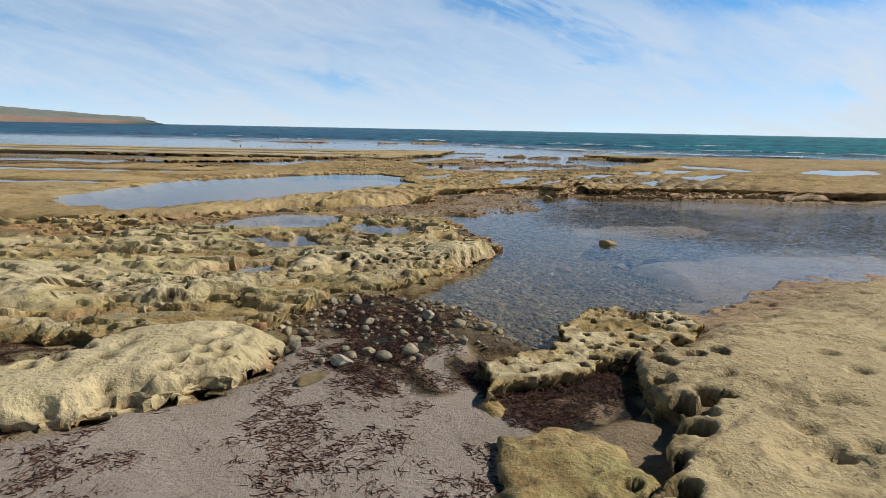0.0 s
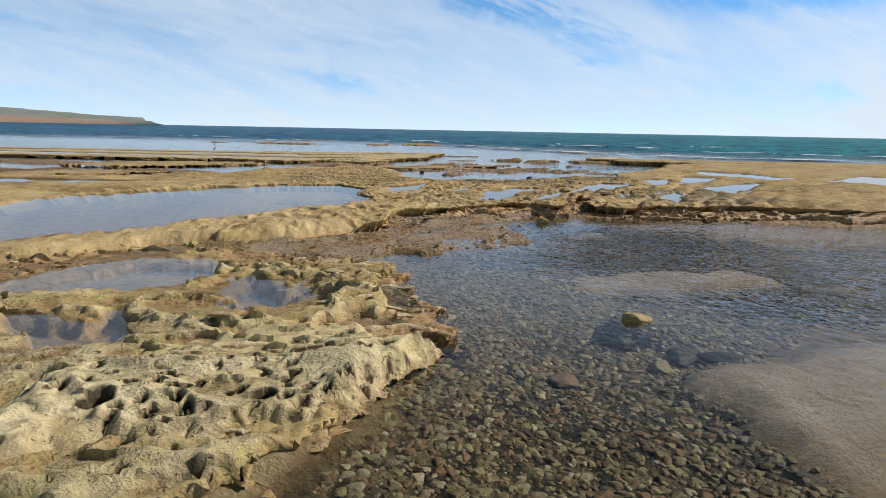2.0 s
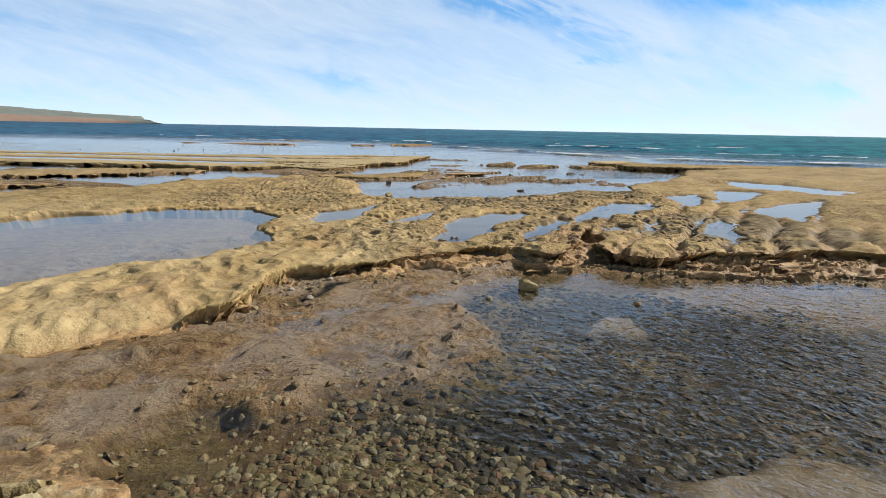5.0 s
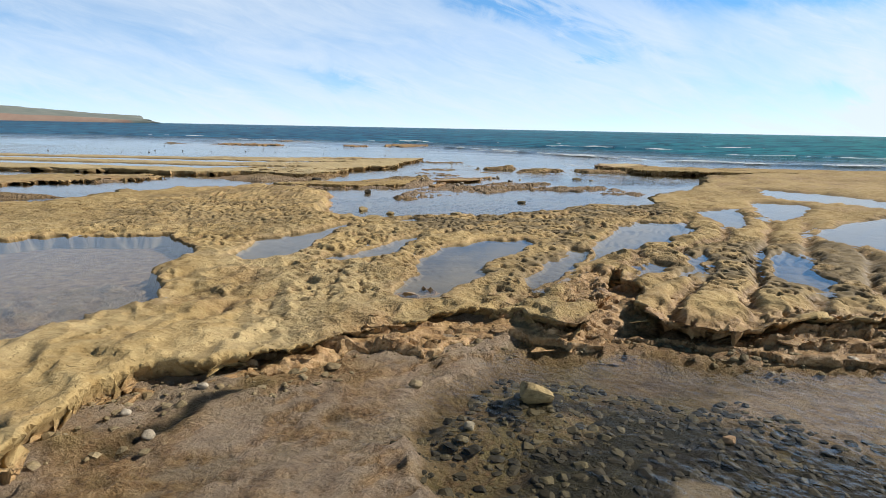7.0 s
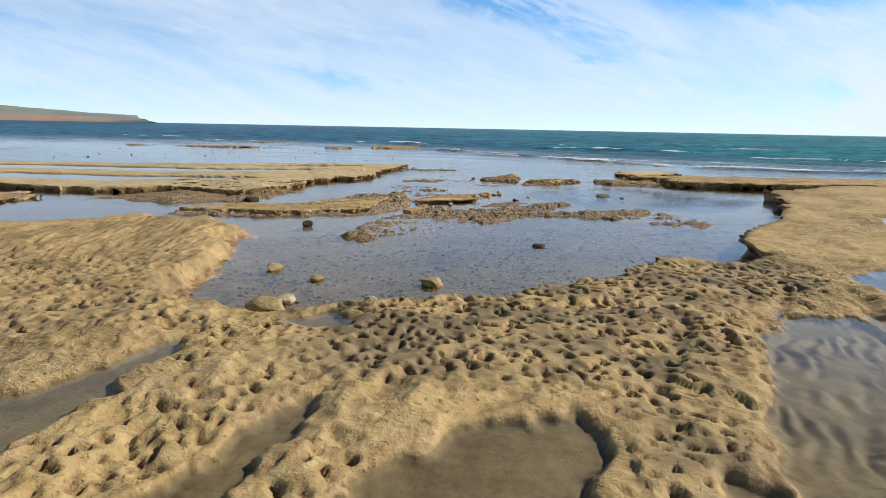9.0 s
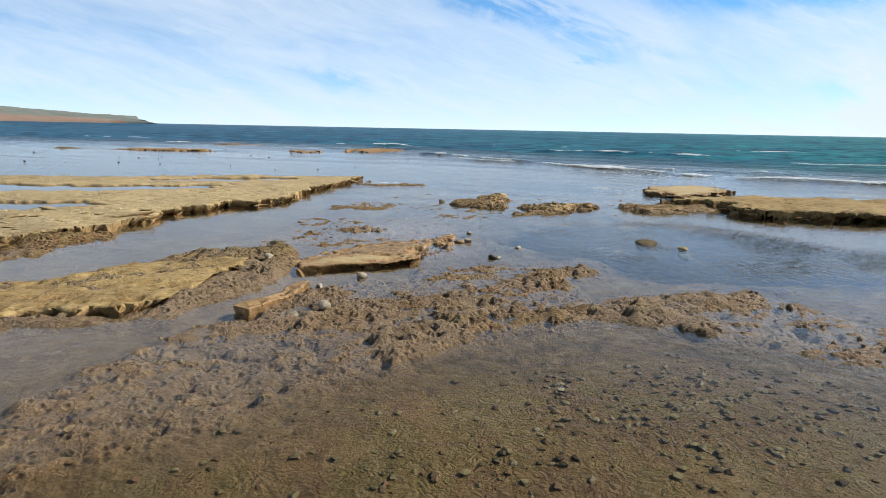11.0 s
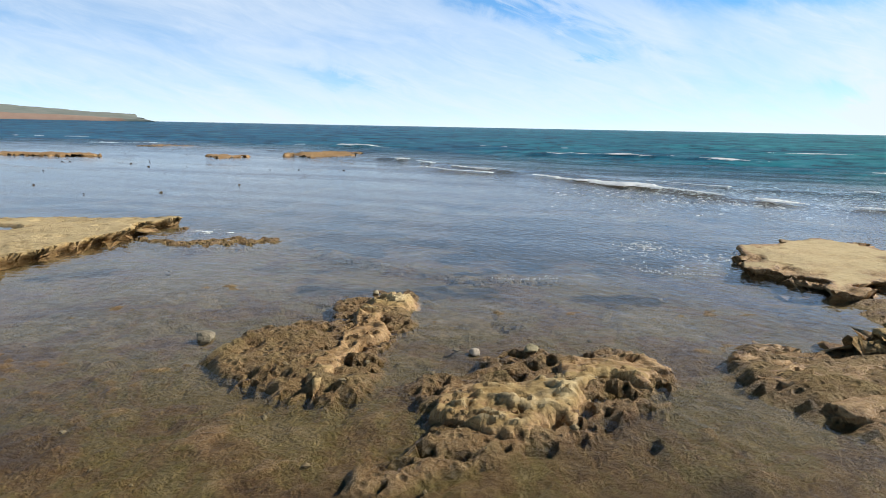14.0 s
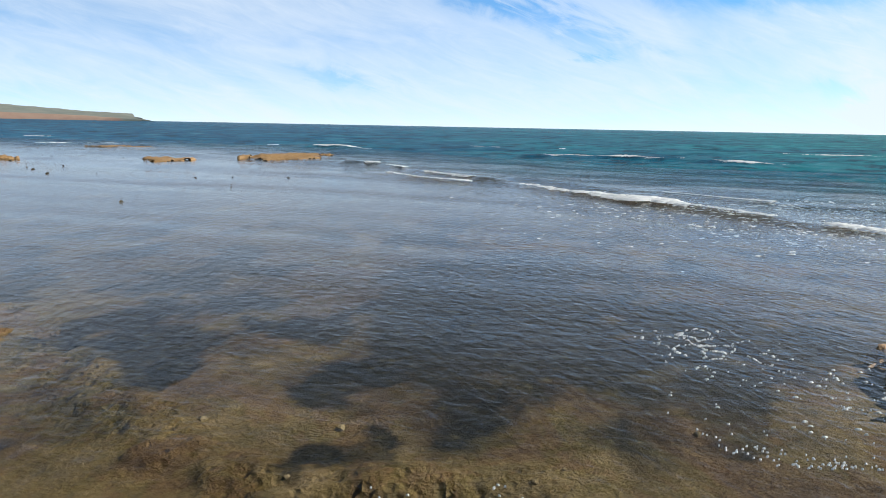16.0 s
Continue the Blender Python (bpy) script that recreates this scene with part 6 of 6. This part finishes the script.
# the stones that stand singly
SINGLES = [
    ("boulder", "cracked pale boulder standing out of the pool", 3.07, 10.38, (0.17, 0.10, 0.075), YELLOW_STONE, 1, 0.15),
    ("boulder", "flat drowned boulder in the pool", 3.4, 10.0, (0.26, 0.15, 0.10), DARK_STONE, 1, 0.3),
    ("boulder", "long drowned slab of rock in the pool", 3.75, 9.85, (0.30, 0.12, 0.09), DARK_STONE, 1, 0.35),
    ("boulder", "flat drowned boulder in the pool", 3.15, 9.75, (0.17, 0.11, 0.08), BED_STONE, 1, 0.35),
    ("boulder", "flat drowned boulder in the pool", 2.95, 10.2, (0.15, 0.10, 0.07), DARK_STONE, 1, 0.35),
    ("boulder", "dark drowned boulder in the pool", 2.2, 9.35, (0.16, 0.12, 0.08), BED_STONE, 1, 0.35),
    ("block_stone", "squared tan stone block standing in shallow water", 3.08, 16.46, (0.15, 0.14, 0.15), YELLOW_STONE, 1, 0.2),
    ("stone", "small white stone under the shelf", 0.66, 15.73, (0.045, 0.04, 0.05), WHITE_STONE, 0, 0.2),
    ("stone", "small white stone under the shelf", 0.40, 15.95, (0.04, 0.035, 0.03), WHITE_STONE, 0, 0.2),
    ("stone", "small white stone under the shelf", 0.75, 16.3, (0.05, 0.035, 0.03), WHITE_STONE, 0, 0.2),
    ("stone", "flat tan stone under the shelf", 1.30, 16.72, (0.13, 0.08, 0.06), TAN_STONE, 1, 0.3),
    ("stone", "angular tan stone under the shelf", 1.56, 16.82, (0.07, 0.06, 0.05), TAN_STONE, 1, 0.25),
    ("stone", "small tan stone on brown rock", 2.22, 16.58, (0.06, 0.05, 0.06), TAN_STONE, 1, 0.2),
    ("stone", "small pale stone in shallow water", 2.60, 16.02, (0.05, 0.04, 0.04), PALE_STONE, 1, 0.1),
    ("stone", "small pale stone in shallow water", 4.23, 15.93, (0.06, 0.04, 0.05), PALE_STONE, 1, 0.1),
    ("stone", "pale stone at the foot of the ledge", 5.88, 17.25, (0.07, 0.06, 0.06), WHITE_STONE, 1, 0.2),
    ("stone", "pale stone at the foot of the ledge", 5.32, 17.35, (0.06, 0.05, 0.05), PALE_STONE, 1, 0.2),
    ("stone", "low tan stone standing in the pool", 0.42, 26.0, (0.14, 0.11, 0.10), YELLOW_STONE, 1, 0.2),
    ("stone", "tan stone standing in the pool", 1.10, 25.5, (0.10, 0.09, 0.10), YELLOW_STONE, 1, 0.2),
    ("stone", "rounded tan stone standing in the pool", 2.56, 25.4, (0.17, 0.13, 0.12), YELLOW_STONE, 1, 0.2),
    ("stone", "pale wedge-shaped stone in the pool", 0.98, 24.52, (0.11, 0.10, 0.13), PALE_STONE, 1, 0.2),
    ("stone", "small white stone in the pool", 1.93, 24.66, (0.10, 0.06, 0.09), WHITE_STONE, 1, 0.2),
    ("stone", "small brown stone in the pool", 1.88, 24.44, (0.08, 0.07, 0.08), PALE_STONE, 1, 0.2),
    ("boulder", "flat-topped tan boulder by the shelf edge", 0.92, 24.10, (0.27, 0.20, 0.14), YELLOW_STONE, 1, 0.2),
    ("stone", "white stone beside a boulder", 0.62, 23.97, (0.09, 0.07, 0.09), WHITE_STONE, 1, 0.15),
    ("stone", "pale stone on the shelf edge", 0.70, 23.72, (0.11, 0.07, 0.05), PALE_STONE, 1, 0.2),
    ("stone", "small white stone on the shelf", 0.79, 23.5, (0.06, 0.05, 0.04), WHITE_STONE, 1, 0.2),
    ("stone", "dark stone in the far shallows", 0.03, 29.6, (0.15, 0.12, 0.09), DARK_STONE, 1, 0.2),
    ("stone", "small dark stone in the pool", 4.32, 28.0, (0.12, 0.10, 0.13), DARK_STONE, 1, 0.2),
    ("boulder", "dark boulder below the far shelf", -2.3, 33.4, (0.30, 0.2, 0.14), DARK_STONE, 1, 0.2),
    ("boulder", "angular tan boulder standing in a dark pool", 7.42, 35.95, (0.22, 0.13, 0.23), TAN_STONE, 1, 0.15),
    ("boulder", "angular pale boulder standing in a dark pool", 7.92, 35.55, (0.13, 0.10, 0.15), YELLOW_STONE, 1, 0.15),
    ("boulder", "drowned tan boulder in a dark pool", 7.80, 35.2, (0.13, 0.11, 0.10), TAN_STONE, 1, 0.3),
    ("stone", "pale stone on wet reef", 4.32, 36.58, (0.06, 0.05, 0.055), PALE_STONE, 1, 0.1),
    ("stone", "white and grey stone on wet reef", 4.28, 35.75, (0.09, 0.07, 0.07), WHITE_STONE, 1, 0.1),
    ("stone", "grey stone on wet reef", 4.12, 35.68, (0.09, 0.06, 0.06), PALE_STONE, 1, 0.15),
    ("stone", "white upright stone on wet reef", 5.09, 35.3, (0.06, 0.05, 0.09), WHITE_STONE, 1, 0.1),
    ("stone", "dark stone on wet reef", 4.60, 34.46, (0.08, 0.06, 0.07), DARK_STONE, 1, 0.15),
    ("stone", "white stone on wet reef", 4.70, 34.48, (0.05, 0.05, 0.05), WHITE_STONE, 1, 0.15),
    ("stone", "white stone on brown reef", 1.42, 33.8, (0.09, 0.06, 0.05), WHITE_STONE, 1, 0.15),
    ("stone", "white stone on brown reef", 2.81, 33.17, (0.08, 0.07, 0.08), WHITE_STONE, 1, 0.15),
    ("stone", "white stone on brown reef", 2.38, 32.66, (0.06, 0.05, 0.07), WHITE_STONE, 1, 0.15),
    ("stone", "rounded white stone on brown reef", 2.66, 31.6, (0.08, 0.08, 0.09), WHITE_STONE, 0, 0.15),
    ("stone", "rounded pale stone on brown reef", 2.35, 31.56, (0.09, 0.08, 0.08), PALE_STONE, 0, 0.15),
    ("stone", "small dark stone in the shallows", 1.24, 34.75, (0.10, 0.08, 0.08), DARK_STONE, 1, 0.15),
    ("stone", "pale stone on a reef crest", 5.10, 42.95, (0.06, 0.05, 0.07), PALE_STONE, 1, 0.15),
    ("stone", "small white stone on the reef", 6.20, 41.15, (0.06, 0.05, 0.05), WHITE_STONE, 0, 0.15),
    ("stone", "pale stone on the reef", 6.67, 41.12, (0.08, 0.06, 0.07), PALE_STONE, 1, 0.15),
    ("stone", "pale drowned stone in the shallows", 3.73, 41.38, (0.11, 0.09, 0.10), PALE_STONE, 1, 0.15),
    ("stone", "rounded brown stone in a dark rock pool", -1.93, 7.6, (0.09, 0.08, 0.08), PALE_STONE, 0, 0.2),
    ("stone", "pale stone lying on the sand", -1.72, 3.55, (0.07, 0.06, 0.08), PALE_STONE, 1, 0.2),
    ("stone", "blocky cream stone lying on weed", -0.18, 4.98, (0.10, 0.07, 0.06), WHITE_STONE, 1, 0.2),
    ("stone", "flat tan stone lying in the sand", -0.35, 4.72, (0.16, 0.06, 0.035), TAN_STONE, 1, 0.3),
    ("stone", "angular grey stone lying on weed", 0.10, 5.10, (0.065, 0.06, 0.05), PALE_STONE, 1, 0.2),
    ("stone", "angular grey stone lying on weed", -0.02, 5.20, (0.06, 0.05, 0.05), PALE_STONE, 1, 0.2),
]
for i, (nm, lab, x, y, size, mat, blocky, sink) in enumerate(SINGLES):
    stone(nm, lab, x, y, size, mat, 100 + i, 0.85, 0.30 + 0.34 * blocky, (i * 77) % 360, sink, cuts=4 if max(size) > 0.1 else 3)

# cobbles in the weed at the head of the inlet
shapes = [stone_mesh("cobble", 300 + i, (1.0, 0.7 + 0.03 * i, 0.6 + 0.02 * i), 0.85, 0.55 + 0.2 * (i % 3), PALE_STONE) for i in range(10)]
rng = random.Random(5)
patch = [(-1.05, 5.3), (-0.95, 6.5), (-0.05, 7.05), (0.6, 6.7), (1.0, 6.3), (0.95, 5.7), (0.6, 5.4), (0.15, 5.0), (-0.2, 5.0), (-0.5, 5.2), (-0.85, 5.0)]
spots, tries = [], 0
while len(spots) < 290 and tries < 22000:
    tries += 1
    x, y, r = rng.uniform(-1.2, 1.1), rng.uniform(4.9, 7.1), 0.018 + 0.062 * rng.random() ** 3
    d = float(inside(np.array([x]), np.array([y]), patch)[0])
    if d > -0.08 and rng.random() < 0.35 + float(step(5.4, 6.3, y)) * 0.65 and all((x - a) ** 2 + (y - b) ** 2 > (0.85 * (r + c)) ** 2 for a, b, c in spots):
        spots.append((x, y, r))
for i, (x, y, r) in enumerate(spots):
    ob = new("cobble", shapes[i % 10])
    ob.matrix_basis = pose(x, y, bed_at(x, y) + 0.35 * r, rng.uniform(-15, 15), rng.uniform(-15, 15), rng.uniform(0, 360)) @ Matrix.Scale(r, 4)
    tagged(ob, "rounded beach cobble lying in dark weed", "stone", "cobbles in the weed at the head of the inlet")


def scatter(name, label, spots, mat, seed, subdiv=1):
    """One mesh of many small stones."""
    protos = []
    for k in range(8):
        me = stone_mesh("proto", seed + k, (1, 0.65 + 0.05 * k, 0.5 + 0.04 * k), 0.75, 0.9, mat, subdiv)
        co = np.zeros(len(me.vertices) * 3, np.float32)
        me.vertices.foreach_get("co", co)
        fa = np.array([p.vertices[:] for p in me.polygons])
        protos.append((co.reshape(-1, 3), fa))
        bpy.data.meshes.remove(me)
    r = np.random.RandomState(seed)
    V, F, base = [], [], 0
    for x, y, z, s in spots:
        co, fa = protos[r.randint(8)]
        a = r.uniform(0, 6.28)
        c, sn = math.cos(a), math.sin(a)
        p = co * s
        V.append(np.stack([p[:, 0] * c - p[:, 1] * sn + x, p[:, 0] * sn + p[:, 1] * c + y, p[:, 2] + z], -1))
        F.append(fa + base)
        base += len(co)
    me = mesh_from(name, np.concatenate(V), np.concatenate(F), mat, smooth=False)
    return tagged(new(name, me), label, "stones", kind="stuff")


def strew(n, box, outline, sizes, seed, lift=0.15, where=None, power=3.5, even=False):
    r = np.random.RandomState(seed)
    x, y = r.uniform(box[0], box[1], n), r.uniform(box[2], box[3], n)
    d = inside(x + 0.2 * fbm(x, y, 0.7, 2, seed), y + 0.2 * fbm(x, y, 0.7, 2, seed + 3), outline)
    s = sizes[0] + (sizes[1] - sizes[0]) * r.rand(n) ** power
    dense = r.rand(n) < step(-0.5, 0.5, fbm(x, y, 1.3, 3, seed + 9)) * 0.9 + 0.25
    z = ground_height(x, y)[0]
    ok = (d > 0) & (dense | even)
    if where:
        ok &= where(x, y, z)
    return list(zip(x[ok], y[ok], (z + lift * s)[ok], s[ok]))


scatter("rubble", "drowned brown rubble on the bed of the pool",
        strew(30000, (0.3, 5.2, 5.6, 13.6), RUBBLE_BED, (0.013, 0.066), 400, -0.1, where=lambda x, y, z: (z < 0.03) & (y + 0.8 * (x - 3) < 12.6) & (ground_height(x, y)[1] < 0.35), power=2.6, even=True), BED_STONE, 400, 2)
scatter("rubble", "dark weedy rubble on the bed of the pool",
        strew(9000, (1.2, 6, 10.5, 17), RUBBLE_BED, (0.016, 0.070), 410, -0.05, where=lambda x, y, z: (z < 0.0) & (y + 0.8 * (x - 3) > 12.0) & (ground_height(x, y)[1] < 0.3), power=2.2, even=True), DARK_STONE, 410, 2)
scatter("rubble", "brown and cream rubble between the ledge and the pool",
        strew(2200, (-0.6, 2.6, 10.2, 14.4), [(0.4, 10.2), (1.2, 10.4), (1.8, 11.8), (2.4, 13.6), (2.2, 14.4), (0.6, 14.0), (-0.4, 13.0), (0.3, 11.8)], (0.010, 0.055), 450, 0.0), TAN_STONE, 450)
scatter("rubble", "drowned weedy rubble in the dark pool",
        strew(1800, (4, 11, 33.2, 39), [(4.2, 36.3), (4.7, 37.6), (5.6, 37.2), (6.4, 38.1), (8.5, 38.8), (10.5, 37), (10, 34), (7, 33.3), (6.3, 34), (6.1, 35), (5.0, 36)], (0.02, 0.07), 420, -0.2), DARK_STONE, 420)
scatter("rubble", "brown rubble under the rim of the shelf",
        strew(7000, (-0.3, 9, 15.0, 18.2), [(-0.2, 15.4), (0.6, 15.5), (1.2, 16.4), (2.2, 16.9), (3.0, 17.2), (4.2, 17.4), (5.4, 16.9), (8.8, 16.9), (8.8, 17.8), (5, 17.7), (3.5, 17.7), (1.6, 17.2), (0.3, 16.4)], (0.012, 0.06), 440), TAN_STONE, 440)
scatter("rubble", "scattered small stones on the wet reef",
        strew(700, (1, 9, 29, 45), [(1, 29), (9, 29), (9, 45), (2, 45)], (0.012, 0.05), 460, 0.3), TAN_STONE, 460)
scatter("gravel", "grey-brown gravel on the bed of the clear pool behind the shelf",
        strew(9000, (-0.6, 7.6, 23.8, 31.2), [(-0.6, 28.5), (-0.2, 25.5), (0.6, 24.0), (2.2, 24.1), (4.2, 25.2), (6.6, 25.9), (7.4, 27.0), (7.6, 29.6), (6, 31), (3.6, 30.2), (1.2, 28.2), (0.4, 29.4)], (0.010, 0.050), 470, 0.2,
              where=lambda x, y, z: z < 0.0, power=2.5), BED_STONE, 470)
scatter("rubble", "olive and brown weedy lumps on the bed of the dark pool",
        strew(3000, (4.2, 9.0, 33.2, 38.2), [(4.3, 36.2), (4.9, 37.4), (6.4, 38.1), (8.6, 38.2), (9, 36), (8.4, 33.4), (6.5, 33.3), (5.2, 33.6), (4.6, 34.8)], (0.010, 0.050), 475, -0.2, where=lambda x, y, z: z < -0.07, power=2.5), BED_STONE, 475)
far_spots = [(x, y, 0.02, s) for x, y, s in zip(np.random.RandomState(3).uniform(-24, 2, 50), np.random.RandomState(4).uniform(50, 72, 50), np.random.RandomState(6).uniform(0.03, 0.09, 50))]
scatter("far_stones", "dark stones scattered over the drowned flats", far_spots, DARK_STONE, 480)


# ---- seaweed ----
def strands(name, label, spots, mat, seed):
    """Many bent three-sided strands in one mesh: place, length, thickness, lift."""
    r = np.random.RandomState(seed)
    n = len(spots)
    S = np.array(spots)
    segs = 3
    a, bend = r.uniform(0, 6.28, n), r.uniform(-0.9, 0.9, (n, segs))
    up = r.uniform(-0.15, 0.35, n) * S[:, 5]
    p = S[:, :3].copy()
    rings = []
    for k in range(segs + 1):
        t = S[:, 4] * (1.0 if k < segs else 0.35)
        side = np.stack([-np.sin(a), np.cos(a), np.zeros(n)], -1) * t[:, None]
        top = np.stack([np.zeros(n), np.zeros(n), t * 0.8], -1)
        rings += [p - side, p + side, p + top]
        if k < segs:
            p = p + np.stack([np.cos(a), np.sin(a), up * (1 if k == 0 else -0.6)], -1) * (S[:, 3] / segs)[:, None]
            a = a + bend[:, k]
    V = np.stack(rings, 1).reshape(-1, 3)
    one = []
    for k in range(segs):
        for j in range(3):
            one.append((3 * k + j, 3 * k + (j + 1) % 3, 3 * k + 3 + (j + 1) % 3, 3 * k + 3 + j))
    F = (np.array(one)[None] + (np.arange(n) * 3 * (segs + 1))[:, None, None]).reshape(-1, 4)
    return tagged(new(name, mesh_from(name, V, F, mat)), label, "seaweed", kind="stuff")


def weed_spots(outline, n, seed, length, heap):
    r = np.random.RandomState(seed)
    P = np.array(outline)
    lo, hi = P.min(0) - 0.1, P.max(0) + 0.1
    x, y = r.uniform(lo[0], hi[0], n * 3), r.uniform(lo[1], hi[1], n * 3)
    wx, wy = warp(x, y, 0.16, 0.3, seed)
    d = inside(wx, wy, outline)
    clump = fbm(x, y, 0.22, 3, seed + 5)
    ok = (d > -0.03) & (clump > -0.35 + 0.5 * (1 - heap) - 0.4 * r.rand(n * 3))
    x, y, d = x[ok][:n], y[ok][:n], d[ok][:n]
    z = ground_height(x, y)[0] + heap * 0.05 * step(0, 0.2, d) * r.rand(len(x)) + 0.004
    m = len(x)
    return list(zip(x, y, z, length * r.uniform(0.4, 1.4, m), r.uniform(0.0012, 0.004, m), np.full(m, 0.4 + heap)))


heaps = [s for k, (o, h, n) in enumerate(WEED_BEDS) for s in weed_spots(o, int(n * 1.3), 500 + k, 0.042, h)]
strands("seaweed", "heaps of dark red-brown dried seaweed", heaps, WEED, 510)
r = np.random.RandomState(77)
x, y = r.uniform(-3.2, 1.4, 60000), r.uniform(2.2, 5.9, 60000)
d = inside(x, y, SAND)
clump = fbm(x, y, 0.28, 4, 520, 0.6) + 0.35 * fbm(x, y, 1.1, 2, 525)
ok = (d > 0.0) & (clump > 0.20 + 0.5 * r.rand(60000) - 0.12)
zs = ground_height(x[ok], y[ok])[0]
m = ok.sum()
strands("seaweed", "scraps of dark seaweed strewn over grey sand", list(zip(x[ok], y[ok], zs + 0.002, r.uniform(0.015, 0.060, m), r.uniform(0.0012, 0.0036, m), np.full(m, 0.3))), WEED, 530)


# ---- foam of the small breakers ----
def foam_line(pts, width, seed, gaps=0.25, rise=0.05, n=260, fleck=1.0):
    """Ragged foam along a breaking crest, in many small heaps that thin out behind it."""
    r = np.random.RandomState(seed)
    P = np.array(pts, float)
    seg = np.hypot(*np.diff(P, axis=0).T)
    s = np.concatenate([[0], np.cumsum(seg)])
    n = int(n * 2.2)
    t = r.uniform(0, s[-1], n * 5)
    x, y = np.interp(t, s, P[:, 0]), np.interp(t, s, P[:, 1])
    span = s[-1]
    ok = (vnoise(t * 0.45, t * 0 + seed, seed) + 0.6 * vnoise(t * 1.9, t * 0 + seed, seed + 3) > -1.2 + 2.2 * gaps) & (r.rand(len(t)) < np.clip(np.minimum(t, span - t) / (0.12 * span), 0.08, 1))
    x, y, t = x[ok][:n], y[ok][:n], t[ok][:n]
    m = len(x)
    back = np.abs(r.randn(m)) ** 1.6 * width
    y = y + min(0.25, width) * np.sin(x * 1.3 + seed) + 0.5 * width * vnoise(t * 2.3, t * 0, seed + 8) + back
    x = x + 0.3 * width * r.randn(m)
    swellup = np.clip(0.75 + 0.9 * vnoise(t * 0.7, t * 0, seed + 12), 0.2, 1.7)
    y = y + (swellup - 1) * back
    size = fleck * width * swellup * r.uniform(0.05, 0.34, m) * np.exp(-back / (1.6 * width))
    return list(zip(x, y, rise + swells(x, y), np.maximum(size, 0.0035)))


def lace(cx, cy, rx, ry, n, seed, fine=0.022):
    """Thin flecks of foam in a net on open water."""
    r = np.random.RandomState(seed)
    x, y = cx + rx * r.randn(n * 12), cy + ry * r.randn(n * 12)
    wx, wy = warp(x, y, 0.15, 0.4, seed)
    gap, c, ox, oy = plates(wx, wy, 0.26, seed)
    ok = (gap < 0.05) & (vnoise(x * 5, y * 5, seed) > -0.25)
    x, y = x[ok][:n], y[ok][:n]
    return list(zip(x, y, np.full(len(x), 0.004), fine * (0.2 + 1.5 * r.rand(len(x)) ** 2)))


def foam(name, label, spots, seed, flat=1.0):
    r = np.random.RandomState(seed)
    V, F, base = [], [], 0
    k = 5
    for x, y, z, s in spots:
        a = np.linspace(0, 2 * math.pi, k, endpoint=False)
        rad = s * r.uniform(0.45, 1.4, k)
        ring = np.stack([x + 2.6 * rad * np.cos(a), y + 0.6 * rad * np.sin(a), np.full(k, z - 0.012)], -1)
        mid = np.stack([x + 1.6 * rad * np.cos(a), y + 0.35 * rad * np.sin(a), z + flat * 0.45 * s * r.uniform(0.4, 1, k)], -1)
        V += [ring, mid, [[x, y, z + flat * 0.5 * s]]]
        for i in range(k):
            j = (i + 1) % k
            F += [(base + i, base + j, base + k + j), (base + i, base + k + j, base + k + i), (base + k + i, base + k + j, base + 2 * k)]
        base += 2 * k + 1
    me = mesh_from(name, np.concatenate(V), np.array(F), FOAM)
    return tagged(new(name, me), label, "foam", kind="stuff")


BREAKERS = [   # which crest, width, seed, gaps, heaps
    (CRESTS[0][0][:5], 0.26, 1, 0.35, 520), (CRESTS[0][0][4:], 0.34, 2, 0.25, 1300), (CRESTS[1][0], 0.34, 4, 0.30, 420), (CRESTS[2][0], 0.34, 3, 0.15, 260),
    (CRESTS[3][0], 0.16, 7, 0.40, 160), (CRESTS[4][0], 0.18, 8, 0.45, 360), (CRESTS[5][0], 0.34, 6, 0.40, 320),
    ([(-9, 93), (-6.4, 94.4)], 0.3, 5, 0.30, 60), ([(-26, 88), (-20, 89.5)], 0.3, 12, 0.35, 90), ([(8, 100), (18, 97)], 0.35, 9, 0.5, 90),
    ([(36, 95), (48, 90)], 0.4, 10, 0.45, 110), ([(-45, 105), (-36, 106)], 0.4, 11, 0.4, 60),
]
for pts, w, sd, gaps, n in BREAKERS:
    foam("breaker_foam", "broken line of white foam on a small breaking wave", foam_line(pts, w, sd, gaps, 0.03, n), sd)
foam("wash_foam", "thin white foam where water washes over the reef edge", foam_line([(6.5, 43.8), (7.0, 43.78), (7.5, 43.74)], 0.14, 22, 0.5, 0.008, 22, 0.10) + foam_line([(8.5, 44.5), (9.0, 44.35), (9.7, 44.36)], 0.14, 24, 0.4, 0.008, 45, 0.10), 23)
foam("floating_foam", "flecks of white foam drifting over dark water", lace(9.3, 46.0, 0.26, 0.30, 380, 31, 0.005) + lace(10.6, 45.0, 0.7, 0.3, 300, 32, 0.006)
     + lace(1.75, 46.7, 0.22, 0.10, 160, 37, 0.012) + lace(14.5, 51.5, 2.2, 0.9, 700, 34, 0.013) + lace(18, 53.5, 3.0, 1.2, 900, 35, 0.02) + lace(15, 56.0, 3.0, 1.2, 700, 36, 0.02), 33, 0.25)
